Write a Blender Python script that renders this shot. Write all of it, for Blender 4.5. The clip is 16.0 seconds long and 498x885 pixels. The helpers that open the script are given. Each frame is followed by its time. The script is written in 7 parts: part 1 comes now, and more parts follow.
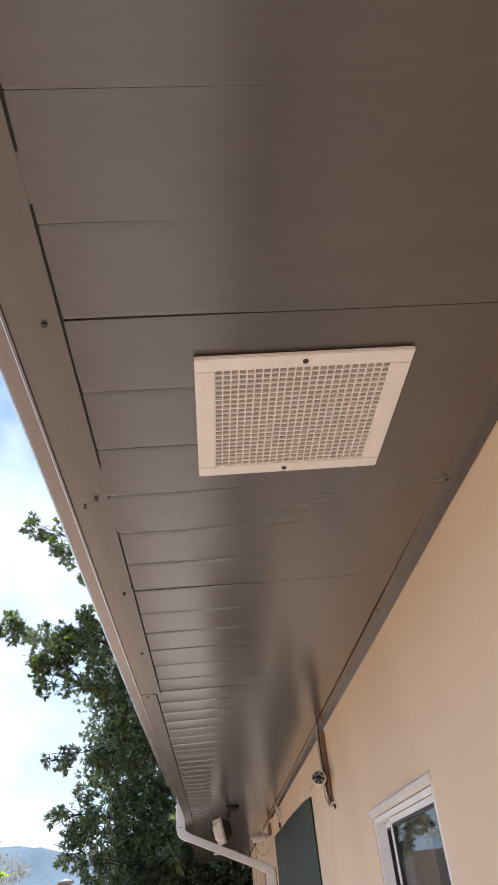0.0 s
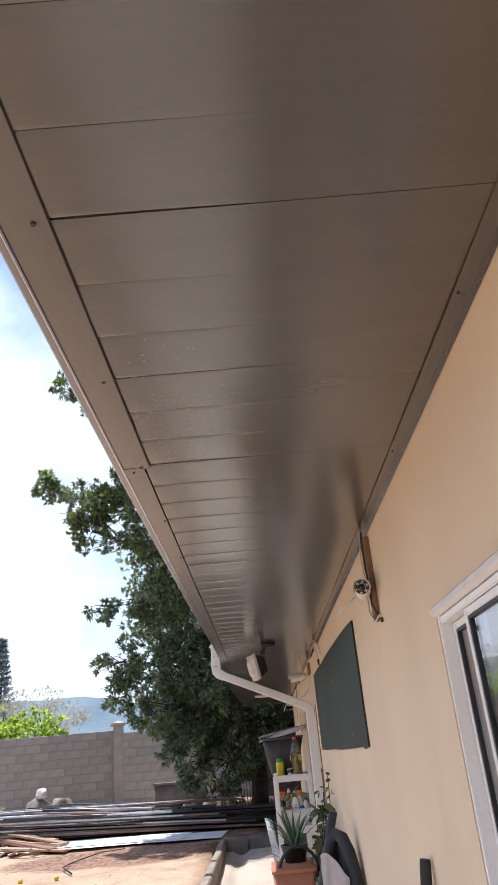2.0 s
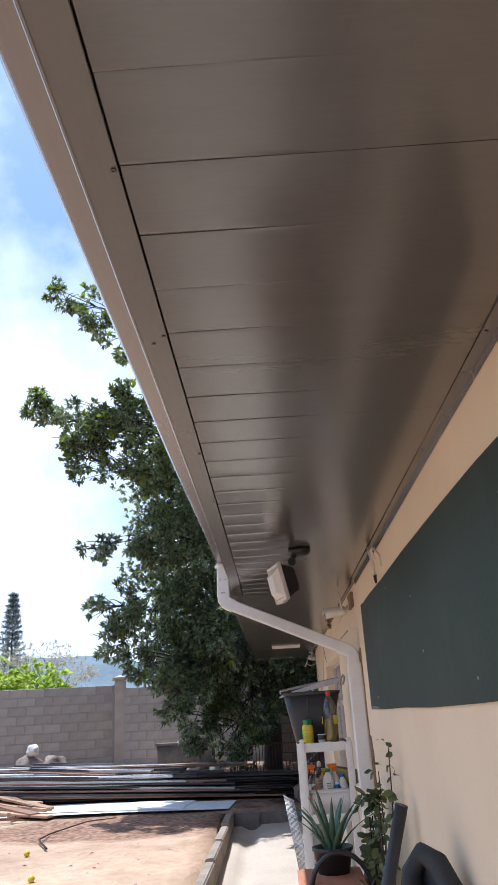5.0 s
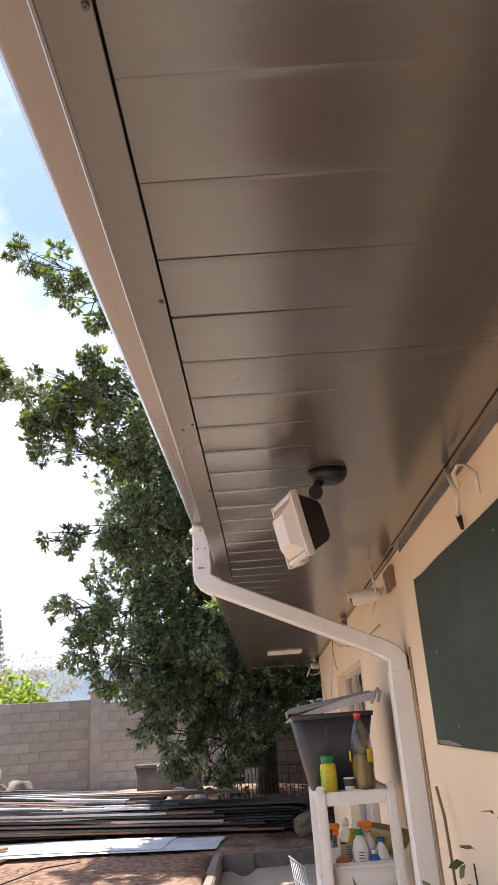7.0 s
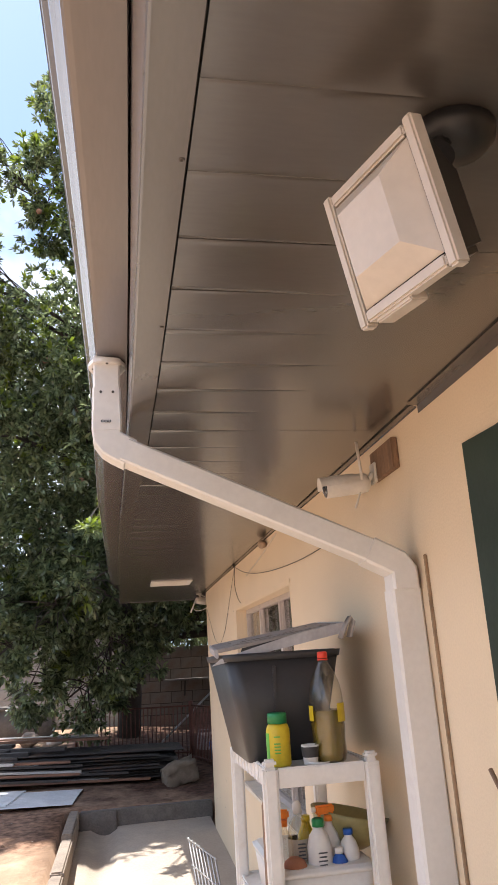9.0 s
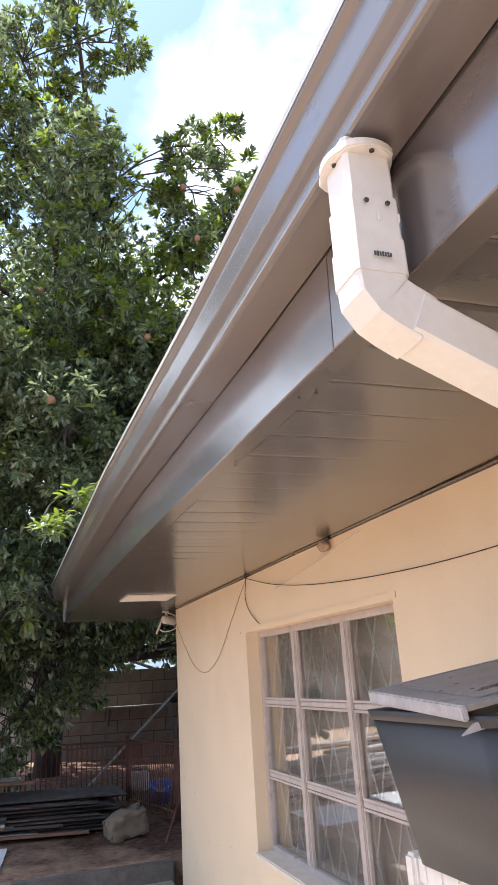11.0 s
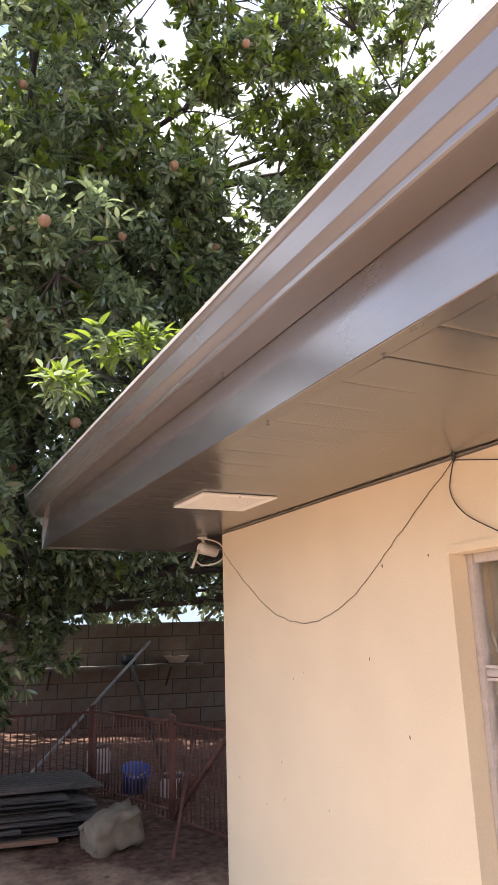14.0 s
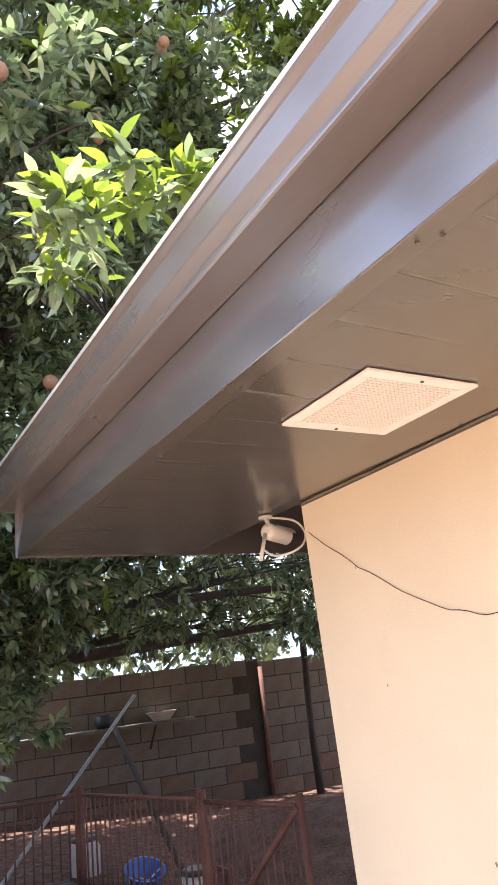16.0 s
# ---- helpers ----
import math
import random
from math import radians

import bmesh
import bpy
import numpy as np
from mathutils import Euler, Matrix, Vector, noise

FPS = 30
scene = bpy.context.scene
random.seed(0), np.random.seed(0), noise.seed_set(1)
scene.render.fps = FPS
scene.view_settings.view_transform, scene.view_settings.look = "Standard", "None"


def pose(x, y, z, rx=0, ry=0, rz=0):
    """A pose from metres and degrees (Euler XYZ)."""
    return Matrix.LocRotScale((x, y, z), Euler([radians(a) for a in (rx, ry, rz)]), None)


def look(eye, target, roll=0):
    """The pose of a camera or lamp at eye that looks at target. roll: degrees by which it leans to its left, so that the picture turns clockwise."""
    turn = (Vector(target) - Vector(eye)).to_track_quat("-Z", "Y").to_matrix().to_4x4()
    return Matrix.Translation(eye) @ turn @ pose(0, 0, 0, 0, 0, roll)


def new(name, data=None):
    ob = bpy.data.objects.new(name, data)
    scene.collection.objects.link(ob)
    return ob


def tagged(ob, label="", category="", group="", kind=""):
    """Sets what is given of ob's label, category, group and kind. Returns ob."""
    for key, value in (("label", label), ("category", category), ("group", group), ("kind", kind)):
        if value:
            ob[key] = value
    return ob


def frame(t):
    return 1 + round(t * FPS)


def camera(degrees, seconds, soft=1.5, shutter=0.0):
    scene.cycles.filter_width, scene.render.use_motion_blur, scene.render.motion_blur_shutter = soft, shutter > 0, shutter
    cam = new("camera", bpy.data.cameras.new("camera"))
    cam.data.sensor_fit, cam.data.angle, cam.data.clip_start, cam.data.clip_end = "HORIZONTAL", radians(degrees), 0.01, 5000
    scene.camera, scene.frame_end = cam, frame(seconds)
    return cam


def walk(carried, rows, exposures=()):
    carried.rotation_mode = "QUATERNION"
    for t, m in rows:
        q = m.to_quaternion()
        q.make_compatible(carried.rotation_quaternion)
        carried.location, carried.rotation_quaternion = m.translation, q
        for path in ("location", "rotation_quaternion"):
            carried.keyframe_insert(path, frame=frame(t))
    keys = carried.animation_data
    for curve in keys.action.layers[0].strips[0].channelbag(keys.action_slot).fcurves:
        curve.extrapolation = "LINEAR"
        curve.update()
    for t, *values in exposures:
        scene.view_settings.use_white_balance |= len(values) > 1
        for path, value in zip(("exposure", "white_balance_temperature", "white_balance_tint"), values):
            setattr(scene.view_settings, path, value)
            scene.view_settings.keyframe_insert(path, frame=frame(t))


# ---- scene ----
cam = camera(38.8, 16.0, soft=1.1)
PATH = [
    (0, (-0.57, -0.903, 1.717), (-0.405, 0.763, 2.812), -6.6),
    (0.5, (-0.63, -0.729, 1.758), (-0.249, 0.879, 2.884), -11.2),
    (1, (-0.580, -0.553, 1.683), (-0.340, 1.159, 2.688), -6.0),
    (1.5, (-0.534, -0.234, 1.67), (-0.466, 1.575, 2.521), -3.5),
    (2, (-0.477, 0.032, 1.655), (-0.451, 1.863, 2.459), -5.5),
    (2.5, (-0.487, 0.269, 1.667), (-0.501, 2.088, 2.498), -3.5),
    (3, (-0.416, 0.585, 1.66), (-0.538, 2.416, 2.455), -1.8),
    (3.5, (-0.45, 0.898, 1.642), (-0.58, 2.726, 2.442), -1.8),
    (4, (-0.522, 1.294, 1.639), (-0.62, 3.16, 2.354), -2.6),
    (4.5, (-0.534, 1.687, 1.608), (-0.626, 3.525, 2.391), -4.3),
    (5, (-0.569, 2.116, 1.635), (-0.601, 3.98, 2.358), -3.5),
    (5.2, (-0.567, 2.27, 1.663), (-0.572, 4.136, 2.384), -3.2),
    (7.3, (-0.64, 3.904, 1.744), (-0.64, 5.759, 2.491), -4.2),
    (7.5, (-0.643, 3.968, 1.721), (-0.655, 5.835, 2.439), -2.8),
    (8, (-0.693, 4.348, 1.721), (-0.628, 6.24, 2.366), -1.2),
    (8.2, (-0.715, 4.51, 1.722), (-0.608, 6.422, 2.298), -1.4),
    (10.3, (-1.206, 5.845, 1.882), (-0.554, 7.641, 2.476), -6.3),
    (10.5, (-1.258, 5.965, 1.889), (-0.649, 7.783, 2.459), -7.4),
    (11, (-1.388, 6.271, 1.886), (-0.759, 8.066, 2.503), -3.6),
    (11.5, (-1.531, 6.56, 1.87), (-0.866, 8.354, 2.452), -3.9),
    (12, (-1.497, 7.013, 1.907), (-0.86, 8.802, 2.532), -5.4),
    (12.5, (-1.638, 7.37, 1.9), (-0.946, 9.149, 2.495), -2.4),
    (13, (-1.703, 7.708, 1.918), (-0.886, 9.458, 2.437), -5.7),
    (13.5, (-1.689, 8.13, 1.892), (-0.925, 9.889, 2.459), -4.1),
    (14, (-1.738, 8.585, 1.869), (-0.87, 10.31, 2.388), -1.7),
    (14.5, (-1.716, 8.937, 1.841), (-0.759, 10.608, 2.383), -5.5),
    (15, (-1.63, 9.412, 1.819), (-0.762, 11.115, 2.407), -3.5),
    (15.5, (-1.67, 9.846, 1.841), (-0.667, 11.492, 2.375), -4.3),
    (16, (-1.626, 10.223, 1.825), (-0.598, 11.82, 2.453), -7.3),
]
# the phone's own brightness and white balance on the way
EXPOSURES = [(0.0, 0.48, 5700, 10), (0.5, 0.97, 5350, 9), (1.0, 0.98, 5400, 9), (1.5, 0.70, 5650, 9), (2.0, 0.50, 5800, 10), (2.5, 0.50, 5730, 10), (3.0, 0.36, 5660, 9), (3.5, 0.22, 5600, 9), (5.0, 0.46, 5520, 9), (7.5, 0.85, 6450, 12), (8.0, 0.85, 6500, 12), (10.5, 1.2, 6050, 10), (11.0, 1.22, 6000, 10), (13.0, 1.32, 6450, 13), (14.0, 1.48, 6450, 13), (16.0, 2.12, 6250, 12)]
walk(cam, [(t, look(*p)) for t, *p in PATH], EXPOSURES)

# ---- world, sun ----
SUN_EL, SUN_AZ = radians(74), radians(-62)          # azimuth from +y towards +x
world = bpy.data.worlds.new("sky")
scene.world = world
world.use_nodes = True
wn = world.node_tree
wn.nodes.clear()
w_out = wn.nodes.new("ShaderNodeOutputWorld")
w_bg = wn.nodes.new("ShaderNodeBackground")
w_sky = wn.nodes.new("ShaderNodeTexSky")
w_sky.sky_type = 'NISHITA'
w_sky.sun_disc = False
w_sky.sun_elevation, w_sky.sun_rotation = SUN_EL, SUN_AZ
w_sky.air_density, w_sky.dust_density = 1.0, 1.2
w_noise = wn.nodes.new("ShaderNodeTexNoise")
w_noise.inputs["Scale"].default_value = 1.6
w_noise.inputs["Detail"].default_value = 7
w_noise.inputs["Roughness"].default_value = 0.55
w_ramp = wn.nodes.new("ShaderNodeValToRGB")
w_ramp.color_ramp.elements[0].position, w_ramp.color_ramp.elements[1].position = 0.445, 0.56
w_ramp.color_ramp.elements[0].color, w_ramp.color_ramp.elements[1].color = (0.05, 0.05, 0.05, 1), (1, 1, 1, 1)
w_mix = wn.nodes.new("ShaderNodeMix")
w_mix.data_type = 'RGBA'
w_mix.inputs["B"].default_value = (7.9, 8.2, 8.9, 1)
w_tc, w_map = wn.nodes.new("ShaderNodeTexCoord"), wn.nodes.new("ShaderNodeMapping")
w_map.inputs["Location"].default_value = (-15.28, -5.59, -16.26)
wn.links.new(w_tc.outputs["Generated"], w_map.inputs["Vector"])
wn.links.new(w_map.outputs["Vector"], w_noise.inputs["Vector"])
wn.links.new(w_noise.outputs["Fac"], w_ramp.inputs["Fac"])
wn.links.new(w_ramp.outputs["Color"], w_mix.inputs["Factor"])
w_gain = wn.nodes.new("ShaderNodeMix")
w_gain.data_type, w_gain.blend_type = 'RGBA', 'MULTIPLY'
w_gain.inputs["Factor"].default_value = 1.0
w_gain.inputs["B"].default_value = (1.25, 1.33, 1.42, 1)
wn.links.new(w_sky.outputs["Color"], w_gain.inputs["A"])
wn.links.new(w_gain.outputs["Result"], w_mix.inputs["A"])
wn.links.new(w_mix.outputs["Result"], w_bg.inputs["Color"])
w_bg.inputs["Strength"].default_value = 0.11
wn.links.new(w_bg.outputs["Background"], w_out.inputs["Surface"])

sun_data = bpy.data.lights.new("sun", 'SUN')
sun_data.energy, sun_data.angle, sun_data.color = 5.0, radians(0.55), (1.0, 0.95, 0.87)
sun = new("sun", sun_data)
sun_dir = Vector((math.sin(SUN_AZ) * math.cos(SUN_EL), math.cos(SUN_AZ) * math.cos(SUN_EL), math.sin(SUN_EL)))
sun.matrix_world = Matrix.Translation((0, 0, 30)) @ sun_dir.to_track_quat('Z', 'Y').to_matrix().to_4x4()


# ---- materials ----
def mat(name, col, rough=0.6, metal=0.0, var=0.15, scale=6.0, fine=60.0, bump=0.1, col2=None, stain=0.0, spec=0.5,
        objvar=0.0, stretch=(1, 1, 1), trans=0.0, coat=0.0, roughvar=0.08, bumpdist=0.01, coat_ior=1.9):
    """Procedural surface: two noise scales of colour, optional second colour as stains, fine bump."""
    m = bpy.data.materials.new(name)
    m.use_nodes = True
    n, l = m.node_tree.nodes, m.node_tree.links
    b = n["Principled BSDF"]
    tc = n.new("ShaderNodeTexCoord")
    mp = n.new("ShaderNodeMapping")
    mp.inputs["Scale"].default_value = stretch
    l.new(tc.outputs["Object"], mp.inputs["Vector"])
    big = n.new("ShaderNodeTexNoise")
    big.inputs["Scale"].default_value, big.inputs["Detail"].default_value = scale, 6
    small = n.new("ShaderNodeTexNoise")
    small.inputs["Scale"].default_value, small.inputs["Detail"].default_value = fine, 4
    l.new(mp.outputs["Vector"], big.inputs["Vector"])
    l.new(mp.outputs["Vector"], small.inputs["Vector"])
    c = Vector(col[:3])
    dark, light = c * (1 - var), c * (1 + var)
    r = n.new("ShaderNodeValToRGB")
    r.color_ramp.elements[0].position, r.color_ramp.elements[1].position = 0.3, 0.7
    r.color_ramp.elements[0].color, r.color_ramp.elements[1].color = (*dark, 1), (*[min(v, 1) for v in light], 1)
    l.new(big.outputs["Fac"], r.inputs["Fac"])
    out = r.outputs["Color"]
    mx = n.new("ShaderNodeMix")
    mx.data_type, mx.blend_type = 'RGBA', 'MULTIPLY'
    r2 = n.new("ShaderNodeValToRGB")
    lo = 1 - var * 0.9
    r2.color_ramp.elements[0].position, r2.color_ramp.elements[1].position = 0.35, 0.65
    r2.color_ramp.elements[0].color, r2.color_ramp.elements[1].color = (lo, lo, lo, 1), (1, 1, 1, 1)
    l.new(small.outputs["Fac"], r2.inputs["Fac"])
    mx.inputs["Factor"].default_value = 1.0
    l.new(out, mx.inputs["A"])
    l.new(r2.outputs["Color"], mx.inputs["B"])
    out = mx.outputs["Result"]
    if col2 is not None:
        st = n.new("ShaderNodeTexNoise")
        st.inputs["Scale"].default_value, st.inputs["Detail"].default_value = scale * 0.45, 8
        st.inputs["Roughness"].default_value = 0.65
        l.new(mp.outputs["Vector"], st.inputs["Vector"])
        r3 = n.new("ShaderNodeValToRGB")
        r3.color_ramp.elements[0].position, r3.color_ramp.elements[1].position = 0.62 - stain * 0.3, 0.72 - stain * 0.2
        l.new(st.outputs["Fac"], r3.inputs["Fac"])
        m2 = n.new("ShaderNodeMix")
        m2.data_type = 'RGBA'
        l.new(r3.outputs["Color"], m2.inputs["Factor"])
        l.new(out, m2.inputs["A"])
        m2.inputs["B"].default_value = (*col2[:3], 1)
        out = m2.outputs["Result"]
    if objvar > 0:
        oi = n.new("ShaderNodeObjectInfo")
        mr = n.new("ShaderNodeMapRange")
        mr.inputs["To Min"].default_value, mr.inputs["To Max"].default_value = 1 - objvar, 1 + objvar
        l.new(oi.outputs["Random"], mr.inputs["Value"])
        hv = n.new("ShaderNodeHueSaturation")
        l.new(mr.outputs["Result"], hv.inputs["Value"])
        l.new(out, hv.inputs["Color"])
        out = hv.outputs["Color"]
    l.new(out, b.inputs["Base Color"])
    rr = n.new("ShaderNodeMapRange")
    rr.inputs["To Min"].default_value, rr.inputs["To Max"].default_value = max(rough - roughvar, 0.02), min(rough + roughvar, 1)
    l.new(big.outputs["Fac"], rr.inputs["Value"])
    l.new(rr.outputs["Result"], b.inputs["Roughness"])
    b.inputs["Metallic"].default_value = metal
    b.inputs["Specular IOR Level"].default_value = spec
    b.inputs["Transmission Weight"].default_value = trans
    b.inputs["Coat Weight"].default_value, b.inputs["Coat Roughness"].default_value, b.inputs["Coat IOR"].default_value = coat, max(rough - 0.03, 0.02), coat_ior
    if bump > 0:
        bp = n.new("ShaderNodeBump")
        bp.inputs["Strength"].default_value, bp.inputs["Distance"].default_value = bump, bumpdist
        l.new(small.outputs["Fac"], bp.inputs["Height"])
        l.new(bp.outputs["Normal"], b.inputs["Normal"])
    return m


def leaf_mat(name, col, var=0.35, trans=0.35, rough=0.42, spec=0.5):
    """Leaf: glossy top, light passing through, each leaf its own tone."""
    m = bpy.data.materials.new(name)
    m.use_nodes = True
    n, l = m.node_tree.nodes, m.node_tree.links
    b, o = n["Principled BSDF"], n["Material Output"]
    g = n.new("ShaderNodeNewGeometry")
    r = n.new("ShaderNodeValToRGB")
    c = Vector(col)
    e = r.color_ramp.elements
    e[0].color, e[1].color = (*(c * (1 - var)), 1), (c.x * (1 + var) * 1.1, c.y * (1 + var), c.z * (1 + var) * 0.95, 1)
    l.new(g.outputs["Random Per Island"], r.inputs["Fac"])
    l.new(r.outputs["Color"], b.inputs["Base Color"])
    b.inputs["Roughness"].default_value, b.inputs["Specular IOR Level"].default_value = rough, spec
    t = n.new("ShaderNodeBsdfTranslucent")
    hs = n.new("ShaderNodeHueSaturation")
    hs.inputs["Value"].default_value, hs.inputs["Saturation"].default_value, hs.inputs["Hue"].default_value = 2.1, 1.05, 0.48
    l.new(r.outputs["Color"], hs.inputs["Color"])
    l.new(hs.outputs["Color"], t.inputs["Color"])
    mx = n.new("ShaderNodeMixShader")
    mx.inputs["Fac"].default_value = trans
    l.new(b.outputs["BSDF"], mx.inputs[1])
    l.new(t.outputs["BSDF"], mx.inputs[2])
    l.new(mx.outputs["Shader"], o.inputs["Surface"])
    return m


def glass_mat(name, tint=(0.95, 0.955, 0.945), rough=0.02):
    m = bpy.data.materials.new(name)
    m.use_nodes = True
    n, l = m.node_tree.nodes, m.node_tree.links
    n.remove(n["Principled BSDF"])
    t, g, f, x = n.new("ShaderNodeBsdfTransparent"), n.new("ShaderNodeBsdfGlossy"), n.new("ShaderNodeLayerWeight"), n.new("ShaderNodeMixShader")
    t.inputs["Color"].default_value, g.inputs["Roughness"].default_value = (*tint, 1), rough
    pw, ma = n.new("ShaderNodeMath"), n.new("ShaderNodeMath")
    pw.operation, ma.operation = 'POWER', 'MULTIPLY_ADD'
    pw.inputs[1].default_value, ma.inputs[1].default_value, ma.inputs[2].default_value = 3.2, 0.85, 0.08
    l.new(f.outputs["Facing"], pw.inputs[0])
    l.new(pw.outputs["Value"], ma.inputs[0])
    l.new(ma.outputs["Value"], x.inputs["Fac"])
    l.new(t.outputs["BSDF"], x.inputs[1])
    l.new(g.outputs["BSDF"], x.inputs[2])
    l.new(x.outputs["Shader"], n["Material Output"].inputs["Surface"])
    return m


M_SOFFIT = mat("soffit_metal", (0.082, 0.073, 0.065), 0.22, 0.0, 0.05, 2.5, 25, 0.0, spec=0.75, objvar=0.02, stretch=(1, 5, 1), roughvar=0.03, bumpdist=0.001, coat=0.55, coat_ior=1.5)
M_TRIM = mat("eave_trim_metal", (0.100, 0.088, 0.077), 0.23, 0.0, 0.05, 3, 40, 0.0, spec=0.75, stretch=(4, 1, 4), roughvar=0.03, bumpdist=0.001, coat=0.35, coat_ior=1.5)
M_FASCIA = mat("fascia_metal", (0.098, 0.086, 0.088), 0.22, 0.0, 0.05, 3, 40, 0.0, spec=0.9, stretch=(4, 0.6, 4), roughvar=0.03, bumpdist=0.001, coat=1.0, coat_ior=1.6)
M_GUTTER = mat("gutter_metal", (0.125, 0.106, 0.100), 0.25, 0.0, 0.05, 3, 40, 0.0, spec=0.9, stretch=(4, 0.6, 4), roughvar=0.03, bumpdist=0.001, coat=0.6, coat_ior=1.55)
M_RIM = mat("gutter_rim", (0.45, 0.43, 0.41), 0.35, 0.0, 0.1, 5, 80, 0.05, spec=0.7)
M_GROOVE = mat("dark_gap", (0.012, 0.011, 0.010), 0.9, 0, 0.1, 4, 40, 0)
M_SCREW = mat("screw_steel", (0.10, 0.09, 0.085), 0.45, 0.6, 0.2, 80, 300, 0)
M_VENT = mat("white_aluminium", (0.80, 0.76, 0.71), 0.45, 0, 0.04, 12, 90, 0.02)
M_PLASTER = mat("cream_plaster", (0.715, 0.585, 0.418), 0.82, 0, 0.05, 1.6, 140, 0.16, col2=(0.665, 0.535, 0.375), stain=0.15, spec=0.3, bumpdist=0.006)
M_REVEAL = mat("white_render_trim", (0.70, 0.62, 0.52), 0.75, 0, 0.09, 9, 120, 0.15, col2=(0.5, 0.42, 0.34), stain=0.1)
M_CHIP = mat("plaster_chip", (0.20, 0.17, 0.14), 0.9, 0, 0.3, 60, 200, 0.2)
M_BOARD = mat("dark_green_paint", (0.018, 0.034, 0.023), 0.55, 0, 0.22, 2.2, 60, 0.06, col2=(0.030, 0.046, 0.032), stain=0.35, spec=0.3)
M_PVC = mat("white_pvc", (0.72, 0.70, 0.67), 0.38, 0, 0.05, 6, 60, 0.02, col2=(0.58, 0.54, 0.49), stain=0.05)
M_LABEL = mat("printed_ink", (0.08, 0.08, 0.09), 0.6, 0, 0.2, 30, 90, 0)
M_WHITEPL = mat("white_plastic", (0.74, 0.71, 0.67), 0.4, 0, 0.05, 9, 60, 0.02, col2=(0.60, 0.55, 0.48), stain=0.08)
M_WINPAINT = mat("white_window_paint", (0.72, 0.69, 0.65), 0.45, 0, 0.07, 20, 120, 0.06, col2=(0.45, 0.40, 0.36), stain=0.1)
M_ALU = mat("white_window_aluminium", (0.80, 0.79, 0.77), 0.35, 0, 0.03, 10, 90, 0.01)
M_GASKET = mat("black_gasket", (0.015, 0.015, 0.016), 0.5, 0, 0.1, 20, 90, 0)
M_GLASS = glass_mat("window_glass")
M_CURTAIN = mat("lace_curtain", (0.47, 0.41, 0.37), 0.9, 0, 0.08, 14, 200, 0.1)
M_BEIGE = mat("beige_curtain", (0.42, 0.36, 0.29), 0.9, 0, 0.1, 8, 160, 0.1)
M_ROOM = mat("room_paint", (0.30, 0.26, 0.22), 0.9, 0, 0.08, 2, 60, 0.05)
M_DIRT = mat("dry_sandy_soil", (0.47, 0.325, 0.225), 0.95, 0, 0.18, 1.3, 11, 0.7, col2=(0.29, 0.19, 0.13), stain=0.22, spec=0.15, bumpdist=0.03)
M_SLAB = mat("screed_concrete", (0.45, 0.375, 0.305), 0.85, 0, 0.12, 1.7, 50, 0.25, col2=(0.32, 0.28, 0.24), stain=0.25, spec=0.25)
M_CURB = mat("rough_concrete", (0.30, 0.245, 0.20), 0.9, 0, 0.2, 6, 60, 0.35, col2=(0.18, 0.155, 0.135), stain=0.25, spec=0.25)
M_BLOCK = mat("concrete_block", (0.32, 0.295, 0.27), 0.92, 0, 0.10, 7, 90, 0.4, objvar=0.09, spec=0.2)
# block grey darkened to carry the tree's shade, plus soil splashes
M_BLOCKSHADE = mat("shaded_soil_splashed_block", (0.155, 0.128, 0.108), 0.92, 0, 0.15, 4, 80, 0.4, objvar=0.10, spec=0.2, col2=(0.13, 0.085, 0.062), stain=0.35)
M_MORTAR = mat("mortar", (0.29, 0.265, 0.24), 0.95, 0, 0.12, 5, 80, 0.3, spec=0.2)
# joints darkened along with the blocks for the same tree shade
M_SHADEJOINT = mat("shade_dark_joint", (0.066, 0.052, 0.043), 0.95, 0, 0.2, 5, 80, 0.3, spec=0.1)
M_POST = mat("cast_concrete_post", (0.38, 0.345, 0.31), 0.9, 0, 0.14, 3, 60, 0.3, col2=(0.24, 0.21, 0.18), stain=0.2)
M_STONE = mat("field_stone", (0.24, 0.19, 0.16), 0.9, 0, 0.3, 5, 40, 0.5)
# concrete with a lowered base colour; on the trough it replaces tree shade
M_DARKCONC = mat("darkened_concrete", (0.17, 0.15, 0.135), 0.9, 0, 0.2, 6, 60, 0.35, col2=(0.11, 0.095, 0.08), stain=0.25, spec=0.2)
M_PALE = mat("pale_stone", (0.62, 0.58, 0.52), 0.8, 0, 0.15, 6, 50, 0.3)
M_WOOD = mat("weathered_timber", (0.42, 0.27, 0.17), 0.85, 0, 0.25, 4, 60, 0.3, stretch=(1, 8, 8), objvar=0.3)
M_WOODRED = mat("red_brown_timber", (0.27, 0.145, 0.095), 0.8, 0, 0.25, 4, 60, 0.25, stretch=(1, 8, 8), objvar=0.25)
M_PLANK = mat("mount_wood", (0.25, 0.15, 0.09), 0.8, 0, 0.25, 9, 70, 0.3, stretch=(6, 6, 1))
M_SHEETW = mat("pale_roofing_sheet", (0.66, 0.65, 0.65), 0.4, 0.0, 0.1, 3, 40, 0.05, objvar=0.06)
M_SHEETD = mat("dark_roofing_sheet", (0.075, 0.066, 0.062), 0.6, 0.0, 0.3, 3, 40, 0.1, spec=0.3, objvar=0.35, col2=(0.16, 0.10, 0.075), stain=0.15)
M_GREYMET = mat("weathered_zinc", (0.40, 0.39, 0.385), 0.5, 0.2, 0.2, 4, 50, 0.1, objvar=0.25)
M_RUST = mat("rusty_red_steel", (0.15, 0.06, 0.045), 0.75, 0.1, 0.3, 8, 80, 0.2)
